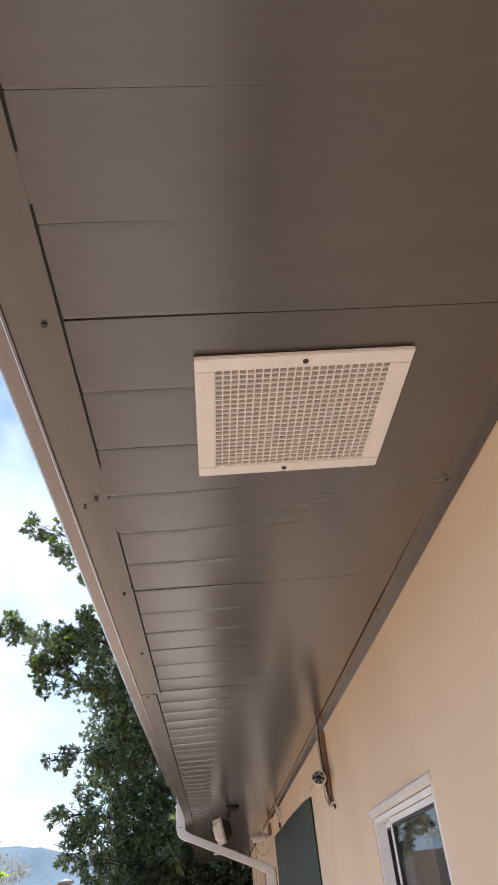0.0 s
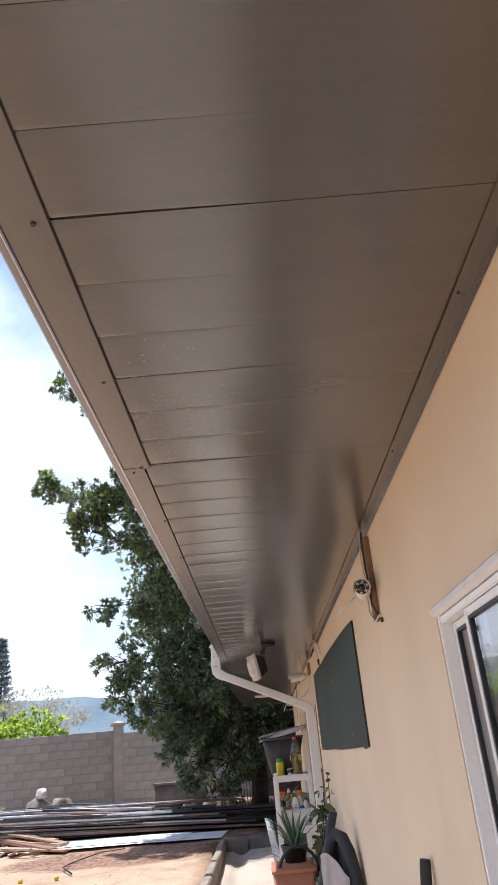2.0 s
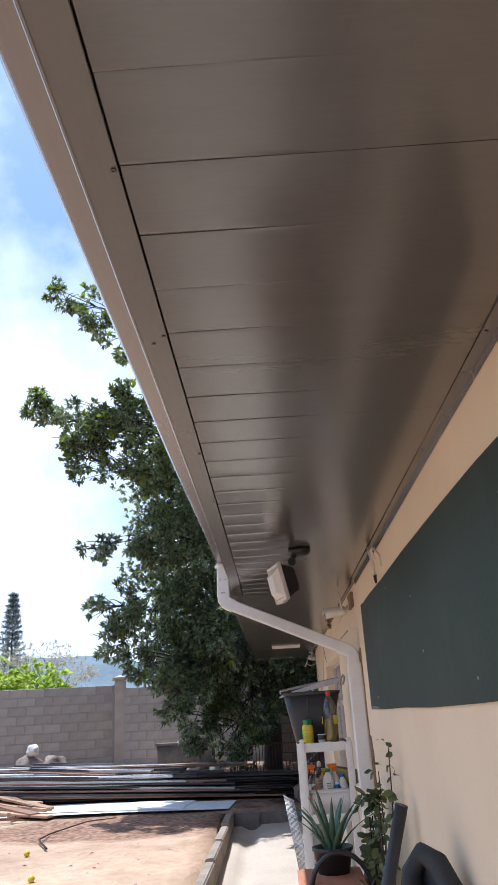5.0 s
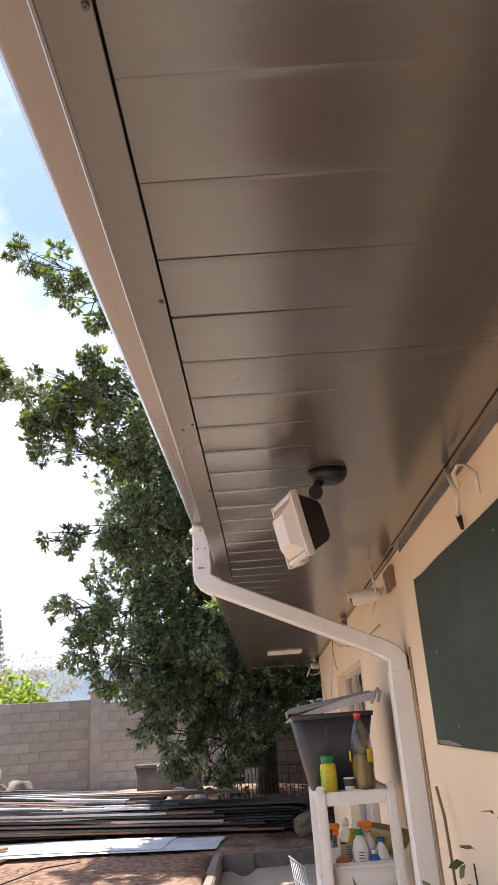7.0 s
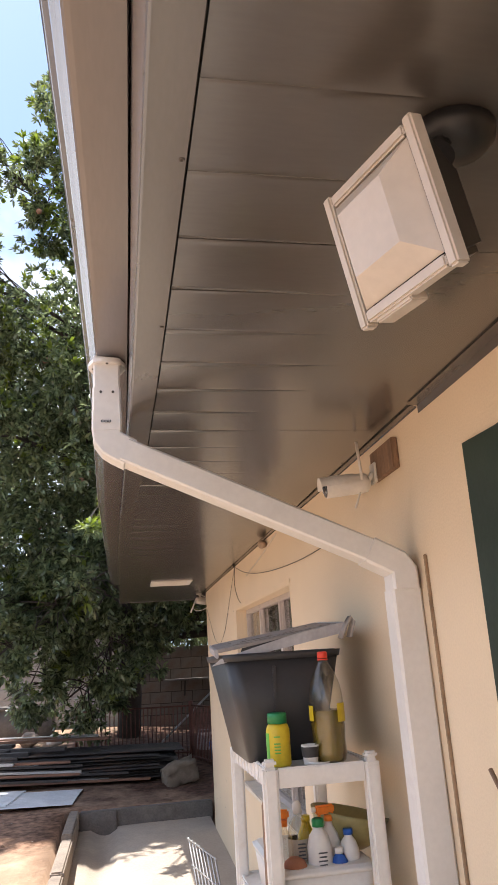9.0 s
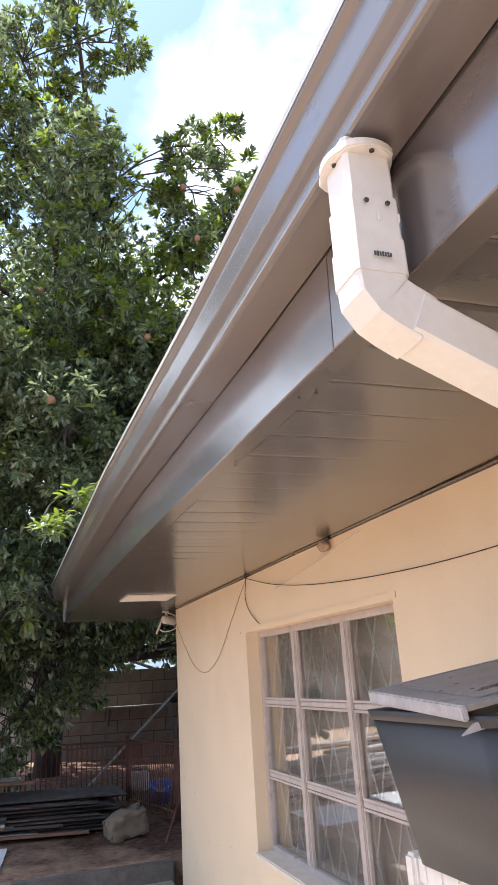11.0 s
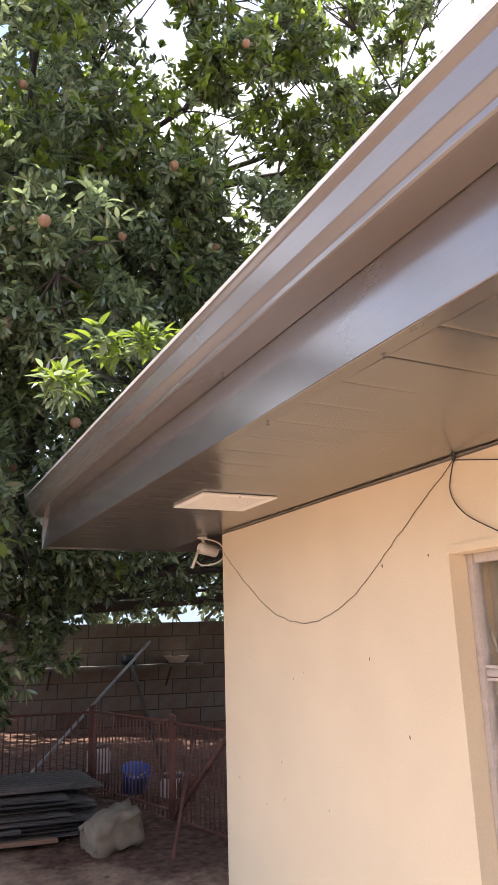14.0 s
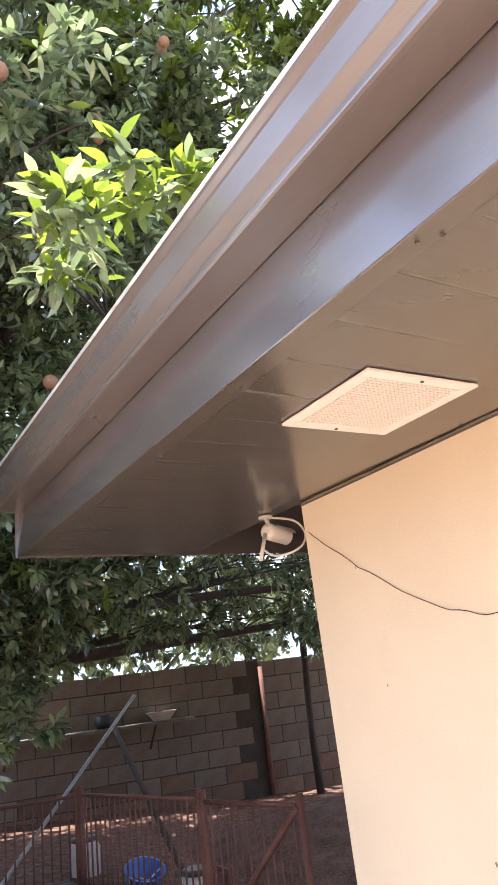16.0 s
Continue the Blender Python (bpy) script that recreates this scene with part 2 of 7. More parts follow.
M_BLACK = mat("black_plastic", (0.018, 0.018, 0.019), 0.42, 0, 0.2, 9, 90, 0.03)
M_GREYPL = mat("charcoal_plastic", (0.036, 0.036, 0.039), 0.46, 0, 0.10, 6, 80, 0.04)
M_LID = mat("dusty_grey_lid", (0.32, 0.29, 0.27), 0.6, 0, 0.15, 7, 60, 0.08, col2=(0.12, 0.10, 0.09), stain=0.15)
M_LIDRIM = mat("worn_pale_lid_rim", (0.42, 0.41, 0.42), 0.5, 0, 0.15, 9, 70, 0.05, col2=(0.24, 0.22, 0.21), stain=0.2)
M_RUBBER = mat("black_rubber", (0.03, 0.029, 0.028), 0.75, 0, 0.2, 20, 100, 0.15)
M_STEEL = mat("dull_steel", (0.42, 0.41, 0.40), 0.4, 0.6, 0.15, 15, 90, 0.05)
M_PALECLOTH = mat("pale_cloth", (0.46, 0.40, 0.38), 0.95, 0, 0.15, 10, 200, 0.35, col2=(0.36, 0.30, 0.29), stain=0.2)
M_DARKCLOTH = mat("dark_mesh_cloth", (0.05, 0.05, 0.055), 0.9, 0, 0.15, 60, 400, 0.35)
M_TERRA = mat("terracotta_plastic", (0.40, 0.16, 0.085), 0.7, 0, 0.12, 9, 90, 0.1)
M_SOIL = mat("potting_soil", (0.045, 0.032, 0.024), 0.95, 0, 0.35, 25, 120, 0.6)
M_ALOE = mat("aloe_skin", (0.085, 0.15, 0.085), 0.45, 0, 0.2, 14, 120, 0.08)
M_LEAF = leaf_mat("glossy_tree_leaf", (0.106, 0.150, 0.078), 0.6, 0.36, 0.25, 0.95)
M_LEAFLIT = leaf_mat("young_sunlit_tree_leaf", (0.095, 0.150, 0.024), 0.35, 0.45, 0.42, 0.5)
M_LEAFBUSH = leaf_mat("bush_leaf", (0.20, 0.30, 0.05), 0.35, 0.4, 0.5)
M_LEAFPALE = leaf_mat("pale_leaf", (0.24, 0.25, 0.19), 0.25, 0.3, 0.7)
M_LEAFFAR = leaf_mat("distant_leaf", (0.075, 0.11, 0.05), 0.3, 0.3, 0.6)
M_VINE = leaf_mat("vine_leaf", (0.085, 0.115, 0.045), 0.3, 0.3, 0.5)
M_PINE = leaf_mat("blue_green_needle", (0.22, 0.29, 0.30), 0.3, 0.1, 0.7)
M_DRYLEAF = mat("dry_frond", (0.55, 0.36, 0.12), 0.8, 0, 0.25, 9, 60, 0.2)
M_BARK = mat("grey_bark", (0.056, 0.044, 0.036), 0.95, 0, 0.3, 6, 45, 0.6, stretch=(3, 3, 1))
M_FRUIT = mat("brown_fruit_skin", (0.27, 0.15, 0.09), 0.75, 0, 0.15, 30, 200, 0.2)
M_WIRE = mat("dark_cable", (0.03, 0.024, 0.02), 0.6, 0, 0.2, 30, 90, 0)
M_WIREW = mat("white_cable", (0.62, 0.57, 0.50), 0.5, 0, 0.1, 30, 90, 0)
M_CAMW = mat("camera_white", (0.68, 0.63, 0.56), 0.4, 0, 0.06, 14, 90, 0.02)
M_LENS = mat("camera_lens", (0.012, 0.012, 0.014), 0.08, 0, 0.1, 14, 90, 0)
M_LED = mat("led_ring_silver", (0.6, 0.58, 0.56), 0.2, 0.7, 0.1, 60, 200, 0)
M_LAMPGLASS = mat("frosted_lamp_glass", (0.56, 0.50, 0.44), 0.35, 0, 0.06, 9, 60, 0.02, col2=(0.50, 0.44, 0.37), stain=0.12)
M_YELLOW = mat("yellow_label", (0.62, 0.46, 0.02), 0.4, 0, 0.08, 30, 90, 0)
M_GREENCAP = mat("green_cap", (0.01, 0.19, 0.055), 0.4, 0, 0.08, 30, 90, 0)
M_GREENLBL = mat("green_label", (0.12, 0.42, 0.06), 0.45, 0, 0.1, 40, 90, 0)
M_ORANGE = mat("orange_plastic", (0.85, 0.22, 0.02), 0.4, 0, 0.08, 30, 90, 0)
M_REDCAP = mat("red_cap", (0.75, 0.06, 0.03), 0.4, 0, 0.08, 30, 90, 0)
M_OLIVE = mat("olive_plastic", (0.27, 0.235, 0.10), 0.45, 0, 0.1, 20, 90, 0)
M_BLUE = mat("blue_plastic", (0.02, 0.10, 0.42), 0.45, 0, 0.12, 20, 90, 0)
M_OILLIQ = mat("used_oil", (0.40, 0.30, 0.06), 0.15, 0, 0.1, 9, 60, 0, trans=0.55, roughvar=0.02)
M_PET = glass_mat("clear_bottle", (0.86, 0.84, 0.78), 0.06)
M_SACK = mat("woven_sack", (0.235, 0.185, 0.14), 0.9, 0, 0.15, 14, 160, 0.4)
M_MUD = mat("mud_nest_clay", (0.40, 0.29, 0.20), 0.95, 0, 0.25, 30, 140, 0.6)
# distance haze is mixed into the hills' blue-grey base colour
M_HILL = mat("haze_tinted_hill", (0.16, 0.20, 0.23), 1.0, 0, 0.12, 0.02, 0.2, 0, spec=0.0)
M_FILTER = mat("pale_filter", (0.36, 0.335, 0.315), 0.9, 0, 0.10, 14, 90, 0.2)
M_SPECK = mat("dried_paint", (0.34, 0.315, 0.29), 0.8, 0, 0.2, 40, 90, 0)
# brown mould, its base colour lowered further to carry the canopy's shade
M_MULCH = mat("shade_darkened_mould", (0.13, 0.072, 0.052), 0.95, 0, 0.35, 5, 40, 0.7, col2=(0.18, 0.11, 0.08), stain=0.2, spec=0.15, bumpdist=0.03)
# white frame paint greyed so its shade is in the colour, with stains
M_STEELWIN = mat("shaded_window_paint", (0.48, 0.42, 0.385), 0.5, 0, 0.10, 20, 120, 0.08, col2=(0.32, 0.26, 0.22), stain=0.15)
M_ROOF = mat("roof_sheet", (0.22, 0.19, 0.175), 0.4, 0.1, 0.08, 2, 30, 0.05)
M_BROWNLINE = mat("brown_line", (0.34, 0.23, 0.14), 0.9, 0, 0.3, 6, 60, 0.2)


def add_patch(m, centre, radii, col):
    """Mix a ragged patch of another colour, soil tone and painted shade, into a ground material."""
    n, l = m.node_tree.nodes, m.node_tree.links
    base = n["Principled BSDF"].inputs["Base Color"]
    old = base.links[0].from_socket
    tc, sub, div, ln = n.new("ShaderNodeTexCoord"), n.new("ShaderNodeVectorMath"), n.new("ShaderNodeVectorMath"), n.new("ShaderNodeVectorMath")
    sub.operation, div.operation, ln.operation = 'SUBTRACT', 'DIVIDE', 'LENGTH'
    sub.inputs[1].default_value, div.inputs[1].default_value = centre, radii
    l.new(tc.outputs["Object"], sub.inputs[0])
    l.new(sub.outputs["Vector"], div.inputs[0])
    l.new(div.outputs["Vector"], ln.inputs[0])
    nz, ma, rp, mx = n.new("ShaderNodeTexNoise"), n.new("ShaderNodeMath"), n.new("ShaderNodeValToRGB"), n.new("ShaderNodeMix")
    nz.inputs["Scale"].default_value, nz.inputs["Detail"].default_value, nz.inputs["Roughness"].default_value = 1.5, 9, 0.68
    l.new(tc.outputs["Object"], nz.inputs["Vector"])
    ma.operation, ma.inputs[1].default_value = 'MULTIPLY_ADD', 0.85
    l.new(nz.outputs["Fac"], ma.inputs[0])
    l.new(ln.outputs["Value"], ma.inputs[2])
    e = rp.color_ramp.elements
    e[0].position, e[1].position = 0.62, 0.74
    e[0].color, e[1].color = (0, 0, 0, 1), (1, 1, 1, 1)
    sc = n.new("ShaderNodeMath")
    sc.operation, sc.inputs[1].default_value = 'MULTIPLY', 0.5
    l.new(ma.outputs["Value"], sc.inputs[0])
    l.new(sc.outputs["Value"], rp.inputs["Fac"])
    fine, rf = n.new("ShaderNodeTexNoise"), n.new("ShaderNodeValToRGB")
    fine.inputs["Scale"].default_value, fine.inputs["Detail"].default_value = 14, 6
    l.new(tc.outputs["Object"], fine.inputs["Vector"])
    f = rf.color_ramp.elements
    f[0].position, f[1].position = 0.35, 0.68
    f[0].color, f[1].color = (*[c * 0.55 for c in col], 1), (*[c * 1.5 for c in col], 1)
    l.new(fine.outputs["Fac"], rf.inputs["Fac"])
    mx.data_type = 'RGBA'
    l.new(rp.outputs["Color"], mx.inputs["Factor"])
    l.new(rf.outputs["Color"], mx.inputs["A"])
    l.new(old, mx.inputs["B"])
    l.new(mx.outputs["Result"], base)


# brown soil under the tree, with the canopy's shade painted into it
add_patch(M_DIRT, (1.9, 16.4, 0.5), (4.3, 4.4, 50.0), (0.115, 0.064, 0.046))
# dappled tree shadow on the open soil, painted as a brown patch
add_patch(M_DIRT, (-2.7, 12.5, 0.4), (2.0, 1.1, 50.0), (0.235, 0.140, 0.095))


# ---- mesh helpers ----
def box(bm, c, s, rot=None, bev=0.0):
    """A box at c of size s, turned by rot (a Matrix), with bevelled edges."""
    r = bmesh.ops.create_cube(bm, size=1.0)
    vs = r["verts"]
    m = Matrix.Translation(c) @ (rot.to_4x4() if rot is not None else Matrix()) @ Matrix.Diagonal((*s, 1))
    bmesh.ops.transform(bm, matrix=m, verts=vs)
    if bev > 0:
        es = list({e for v in vs for e in v.link_edges})
        bmesh.ops.bevel(bm, geom=es, offset=bev, segments=2, affect='EDGES', clamp_overlap=True)
    return bm


def frames_along(pts):
    pts = [Vector(p) for p in pts]
    out, up = [], None
    for i, p in enumerate(pts):
        d = (pts[min(i + 1, len(pts) - 1)] - pts[max(i - 1, 0)]).normalized()
        if up is None:
            up = Vector((0, 0, 1)) if abs(d.z) < 0.9 else Vector((0, 1, 0))
        side = d.cross(up).normalized()
        up = side.cross(d).normalized()
        out.append((p, side, up))
    return out


def tube(bm, pts, r, seg=8, r1=None, caps=True, flat=1.0):
    """A round (or flattened) tube through pts, its radius running from r to r1."""
    fr = frames_along(pts)
    rings = []
    for i, (p, a, b) in enumerate(fr):
        k = r if r1 is None else r + (r1 - r) * i / max(len(fr) - 1, 1)
        rings.append([bm.verts.new(p + a * math.cos(2 * math.pi * j / seg) * k + b * math.sin(2 * math.pi * j / seg) * k * flat) for j in range(seg)])
    for u, v in zip(rings, rings[1:]):
        for j in range(seg):
            f = bm.faces.new((u[j], u[(j + 1) % seg], v[(j + 1) % seg], v[j]))
            f.smooth = seg > 5
    if caps:
        bm.faces.new(rings[0][::-1])
        bm.faces.new(rings[-1])
    return bm


def duct(bm, pts, w, h, bev=0.012):
    """A box-section pipe through pts: w across (along y at first), h the other way, chamfered corners."""
    fr = frames_along(pts)
    sec = [(-w / 2 + bev, -h / 2), (w / 2 - bev, -h / 2), (w / 2, -h / 2 + bev), (w / 2, h / 2 - bev), (w / 2 - bev, h / 2), (-w / 2 + bev, h / 2), (-w / 2, h / 2 - bev), (-w / 2, -h / 2 + bev)]
    rings = [[bm.verts.new(p + a * x + b * y) for x, y in sec] for p, a, b in fr]
    for u, v in zip(rings, rings[1:]):
        for j in range(8):
            bm.faces.new((u[j], u[(j + 1) % 8], v[(j + 1) % 8], v[j]))
    bm.faces.new(rings[0][::-1])
    bm.faces.new(rings[-1])
    return bm


def lathe(bm, c, prof, seg=20, axis=None, sx=1.0, sy=1.0, close=True):
    """Revolve (radius, height) pairs round the z axis at c, turned by axis."""
    m = Matrix.Translation(c) @ (axis.to_4x4() if axis is not None else Matrix())
    rings = [[bm.verts.new(m @ Vector((r * math.cos(2 * math.pi * j / seg) * sx, r * math.sin(2 * math.pi * j / seg) * sy, z))) for j in range(seg)] for r, z in prof]
    for u, v in zip(rings, rings[1:]):
        for j in range(seg):
            f = bm.faces.new((u[j], u[(j + 1) % seg], v[(j + 1) % seg], v[j]))
            f.smooth = True
    if close:
        bm.faces.new(rings[0][::-1])
        bm.faces.new(rings[-1])
    return bm


GUTTER_BOW = [(-5, -0.010), (1, -0.012), (3, -0.020), (5, -0.018), (6.5, -0.002), (7.8, 0.002), (9.4, -0.026), (13.4, -0.022)]


def eave_dx(y, z=2.45):
    """How far the eave stands out from a line parallel to the wall: the trim's edge below, the gutter's own bow above."""
    t = min(max((y - 6.4) / 3.4, 0.0), 1.0)
    low = -0.043 * t * t * (3 - 2 * t)
    high = float(np.interp(y, [p[0] for p in GUTTER_BOW], [p[1] for p in GUTTER_BOW]))
    f = min(max((z - 2.45) / 0.19, 0.0), 1.0)
    return low * (1 - f) + high * f


def strip(bm, prof, y0, y1, steps=1, wob=0.0, eave=False):
    """Sweep an open (x, z) profile along y; steps and wob give a slight waviness; eave: follow the eave's line."""
    rows = []
    for i in range(steps + 1):
        y = y0 + (y1 - y0) * i / steps
        dz = wob * (noise.noise((y * 0.9, 1.3, 0)) if wob else 0)
        rows.append([bm.verts.new((x + (eave_dx(y, z) if eave else 0.0), y, z + dz)) for x, z in prof])
    for u, v in zip(rows, rows[1:]):
        for j in range(len(prof) - 1):
            bm.faces.new((u[j], u[j + 1], v[j + 1], v[j]))
    return bm


def prism(bm, poly, lo, hi, axis='x'):
    """A prism over a polygon given in the two other axes, from lo to hi along axis."""
    def put(a, b, k):
        return {'x': (k, a, b), 'y': (a, k, b), 'z': (a, b, k)}[axis]
    u = [bm.verts.new(put(a, b, lo)) for a, b in poly]
    v = [bm.verts.new(put(a, b, hi)) for a, b in poly]
    n = len(poly)
    bm.faces.new(u[::-1])
    bm.faces.new(v)
    for j in range(n):
        bm.faces.new((u[j], u[(j + 1) % n], v[(j + 1) % n], v[j]))
    bmesh.ops.recalc_face_normals(bm, faces=bm.faces)
    return bm


def root_of(ob):
    while ob.parent:
        ob = ob.parent
    return ob


def part(name, bm, material, parent=None, label="", smooth=False):
    """Link a bmesh, drawn in world coordinates, as one mesh object under a thing or a part."""
    if parent is not None:
        bmesh.ops.translate(bm, vec=-root_of(parent).location, verts=bm.verts)
    bmesh.ops.recalc_face_normals(bm, faces=bm.faces)
    me = bpy.data.meshes.new(name)
    bm.to_mesh(me)
    bm.free()
    me.materials.append(material)
    if smooth:
        for p in me.polygons:
            p.use_smooth = True
    ob = new(name, me)
    if parent is not None:
        ob.parent = parent
    if label:
        tagged(ob, label)
    return ob


def thing(name, loc, label, category, group="", kind=""):
    ob = new(name)
    ob.empty_display_size = 0.05
    ob.location = loc
    return tagged(ob, label, category, group, kind)


def structure(name, bm, material, label, category, smooth=False):
    return tagged(part(name, bm, material, None, "", smooth), label, category, "", "structure")


def raw_mesh(name, verts, faces, material, parent=None, smooth=False):
    """A mesh from numpy arrays; faces all of one size."""
    me = bpy.data.meshes.new(name)
    verts = np.asarray(verts, dtype=np.float32)
    if parent is not None:
        verts = verts - np.array(root_of(parent).location, dtype=np.float32)
    me.from_pydata(verts.tolist(), [], np.asarray(faces).tolist())
    me.materials.append(material)
    if smooth:
        for p in me.polygons:
            p.use_smooth = True
    ob = new(name, me)
    if parent is not None:
        ob.parent = parent
    return ob


def rotz(a):
    return Matrix.Rotation(radians(a), 3, 'Z')


def rot(ax, ay, az):
    return Euler((radians(ax), radians(ay), radians(az))).to_matrix()


B = bmesh.new

# ---- the house ----
SOFFIT_Z, EAVE_X, WALL_END, EAVE_END, WALL_START = 2.45, -0.825, 12.43, 13.40, -5.0
WIN1 = (1.10, 1.95, 0.95, 1.945)      # y0, y1, z0, z1 of the sliding window's opening
SPECK_Y = (1.22, 2.30)                # stretch of the soffit with dried specks
WIN2 = (8.70, 10.51, 0.93, 2.115)    # the steel window's opening


def wall_with_openings(x0, x1, y0, y1, z0, z1, holes):
    """A thick wall along y with rectangular openings, built of butted blocks."""
    bm = B()
    ys = y0
    for a, b, c, d in sorted(holes):
        box(bm, ((x0 + x1) / 2, (ys + a) / 2, (z0 + z1) / 2), (x1 - x0, a - ys, z1 - z0))
        box(bm, ((x0 + x1) / 2, (a + b) / 2, (z0 + c) / 2), (x1 - x0, b - a, c - z0))
        box(bm, ((x0 + x1) / 2, (a + b) / 2, (d + z1) / 2), (x1 - x0, b - a, z1 - d))
        ys = b
    box(bm, ((x0 + x1) / 2, (ys + y1) / 2, (z0 + z1) / 2), (x1 - x0, y1 - ys, z1 - z0))
    bmesh.ops.remove_doubles(bm, verts=bm.verts, dist=0.0005)
    return bm


wall_west = structure("wall_west", wall_with_openings(0, 0.2, WALL_START, WALL_END, -0.3, 2.62, [WIN1, WIN2]), M_PLASTER,
                      "cream painted plaster house wall with small chips", "wall")
structure("wall_north", box(B(), (3.7, WALL_END - 0.1, 1.16), (7.0, 0.2, 2.92)), M_PLASTER, "cream plaster end wall of the house", "wall")
structure("wall_south", box(B(), (3.7, WALL_START + 0.1, 1.16), (7.0, 0.2, 2.92)), M_PLASTER, "cream plaster end wall of the house", "wall")
structure("wall_east", box(B(), (7.1, (WALL_START + WALL_END) / 2, 1.16), (0.2, WALL_END - WALL_START - 0.4, 2.92)), M_PLASTER, "cream plaster rear wall of the house", "wall")
structure("wall_inner", box(B(), (1.6, (WALL_START + WALL_END) / 2, 1.16), (0.1, WALL_END - WALL_START - 0.4, 2.9)), M_ROOM, "dull painted inner room wall", "wall")
structure("floor", box(B(), (3.6, (WALL_START + WALL_END) / 2, 0.1), (6.8, WALL_END - WALL_START - 0.4, 0.1)), M_SLAB, "grey cement floor inside the house", "floor")
structure("ceiling", box(B(), (3.6, (WALL_START + WALL_END) / 2, 2.6), (6.8, WALL_END - WALL_START - 0.4, 0.04)), M_ROOM, "plain painted ceiling inside the house", "ceiling")

# hipped roof above the eaves
bm = B()
e0, e1, f0, f1, zz = -0.86, 8.0, WALL_START - 0.9, EAVE_END - 0.01, 2.765
corners = [bm.verts.new(p) for p in ((e0, f0, zz), (e1, f0, zz), (e1, f1, zz), (e0, f1, zz), (3.57, f0 + 4.4, 4.0), (3.57, f1 - 4.4, 4.0))]
for f in ((0, 1, 4), (1, 2, 5, 4), (2, 3, 5), (3, 0, 4, 5), (3, 2, 1, 0)):
    bm.faces.new([corners[i] for i in f])
structure("roof", bm, M_ROOF, "low hipped sheet metal roof over the house", "roof")

# the soffit: narrow metal panels laid across the eave, each slightly bowed and uneven
PANEL, PANEL0 = 0.1735, 0.385
soffit = thing("soffit", (-0.4, 4.0, SOFFIT_Z), "taupe metal panel soffit under the eave, semi-gloss", "soffit", "", "structure")
structure("soffit_backing", box(B(), (-0.40, (WALL_START + EAVE_END) / 2, 2.50), (0.80, EAVE_END - WALL_START - 0.03, 0.05)), M_GROOVE, "dark roof space above the soffit panels", "backing")


def soffit_panel(y0, w, k):
    """One interlocking panel: dished joints by the eave that close up towards the wall; every sixth joint stays open."""
    rng = random.Random(k * 7 + 3)
    sag, tilt, lip = rng.uniform(-0.0016, 0.0010), rng.uniform(-0.0016, 0.0016), rng.uniform(0.5, 1.35) * (1.0 if y0 < 7.5 else 0.45)
    gap = 0.0008 if y0 < 7.5 else 0.0004
    reach = rng.uniform(1.5, 2.1)
    bm = B()
    nx = 16
    x1 = -0.004
    rows = []
    for v, edge in ((0, 0.0022), (0.012, 0.0010), (0.03, 0.0002), (0.09, 0), (0.25, 0), (0.42, 0), (0.58, 0), (0.75, 0), (0.91, 0), (0.97, 0.0003), (0.99, 0.0012), (1, 0.0024)):
        row = []
        for i in range(nx + 1):
            u = i / nx
            near = max(0.0, 1 - reach * u)
            near = near * near * (3 - 2 * near)
            g = gap if k % 6 == 3 else 0.0005 * near
            g1 = gap if k % 6 == 2 else 0.0005 * near
            y = y0 + g + (w - g - g1) * v
            x0 = (-0.7592 if y0 < 7.2 else -0.7618) + eave_dx(y)
            x = x0 + (x1 - x0) * u
            z = SOFFIT_Z + edge * (1.15 * lip * near) + (sag * 4 * v * (1 - v) + tilt * (v - 0.5)) * (0.04 + 0.96 * near) + 0.0011 * noise.noise((x * 2.6, y * 2.2, 0.37))
            row.append(bm.verts.new((x, y, z)))
        rows.append(row)
    for a, b in zip(rows, rows[1:]):
        for i in range(nx):
            bm.faces.new((a[i], b[i], b[i + 1], a[i + 1])).smooth = True
    for r in (rows[0], rows[-1]):
        lo = [bm.verts.new(v.co) for v in r]
        hi = [bm.verts.new(v.co + Vector((0, 0, 0.012))) for v in r]
        for i in range(nx):
            bm.faces.new((lo[i], lo[i + 1], hi[i + 1], hi[i]))
    return bm


k = math.floor((WALL_START - PANEL0) / PANEL)
while PANEL0 + k * PANEL < EAVE_END - 0.02:
    y = PANEL0 + k * PANEL
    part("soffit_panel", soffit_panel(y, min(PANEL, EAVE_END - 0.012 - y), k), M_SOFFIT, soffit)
    k += 1

# trims: edge angle, wall angle, fascia, gutter
bm = B()
strip(bm, [(-0.7625, SOFFIT_Z + 0.008), (-0.7625, SOFFIT_Z - 0.002), (-0.7635, SOFFIT_Z - 0.004), (-0.7945, SOFFIT_Z - 0.0045), (EAVE_X - 0.001, SOFFIT_Z - 0.0050)], 1.946, 7.30, steps=40, wob=0.003, eave=True)
strip(bm, [(-0.7625, SOFFIT_Z + 0.006), (-0.7625, SOFFIT_Z - 0.0004), (-0.7945, SOFFIT_Z - 0.0012), (EAVE_X - 0.001, SOFFIT_Z - 0.0020)], 7.30, EAVE_END, steps=40, eave=True)
strip(bm, [(-0.7455, SOFFIT_Z + 0.003), (-0.7455, SOFFIT_Z - 0.001), (-0.7465, SOFFIT_Z - 0.003), (-0.7845, SOFFIT_Z - 0.0035), (EAVE_X - 0.001, SOFFIT_Z - 0.0035)], WALL_START, 1.955, steps=40, wob=0.003)
bm2 = B()
strip(bm2, [(-0.7425, SOFFIT_Z - 0.0024), (-0.7460, SOFFIT_Z - 0.0024)], WALL_START, 1.95, steps=40, wob=0.003)
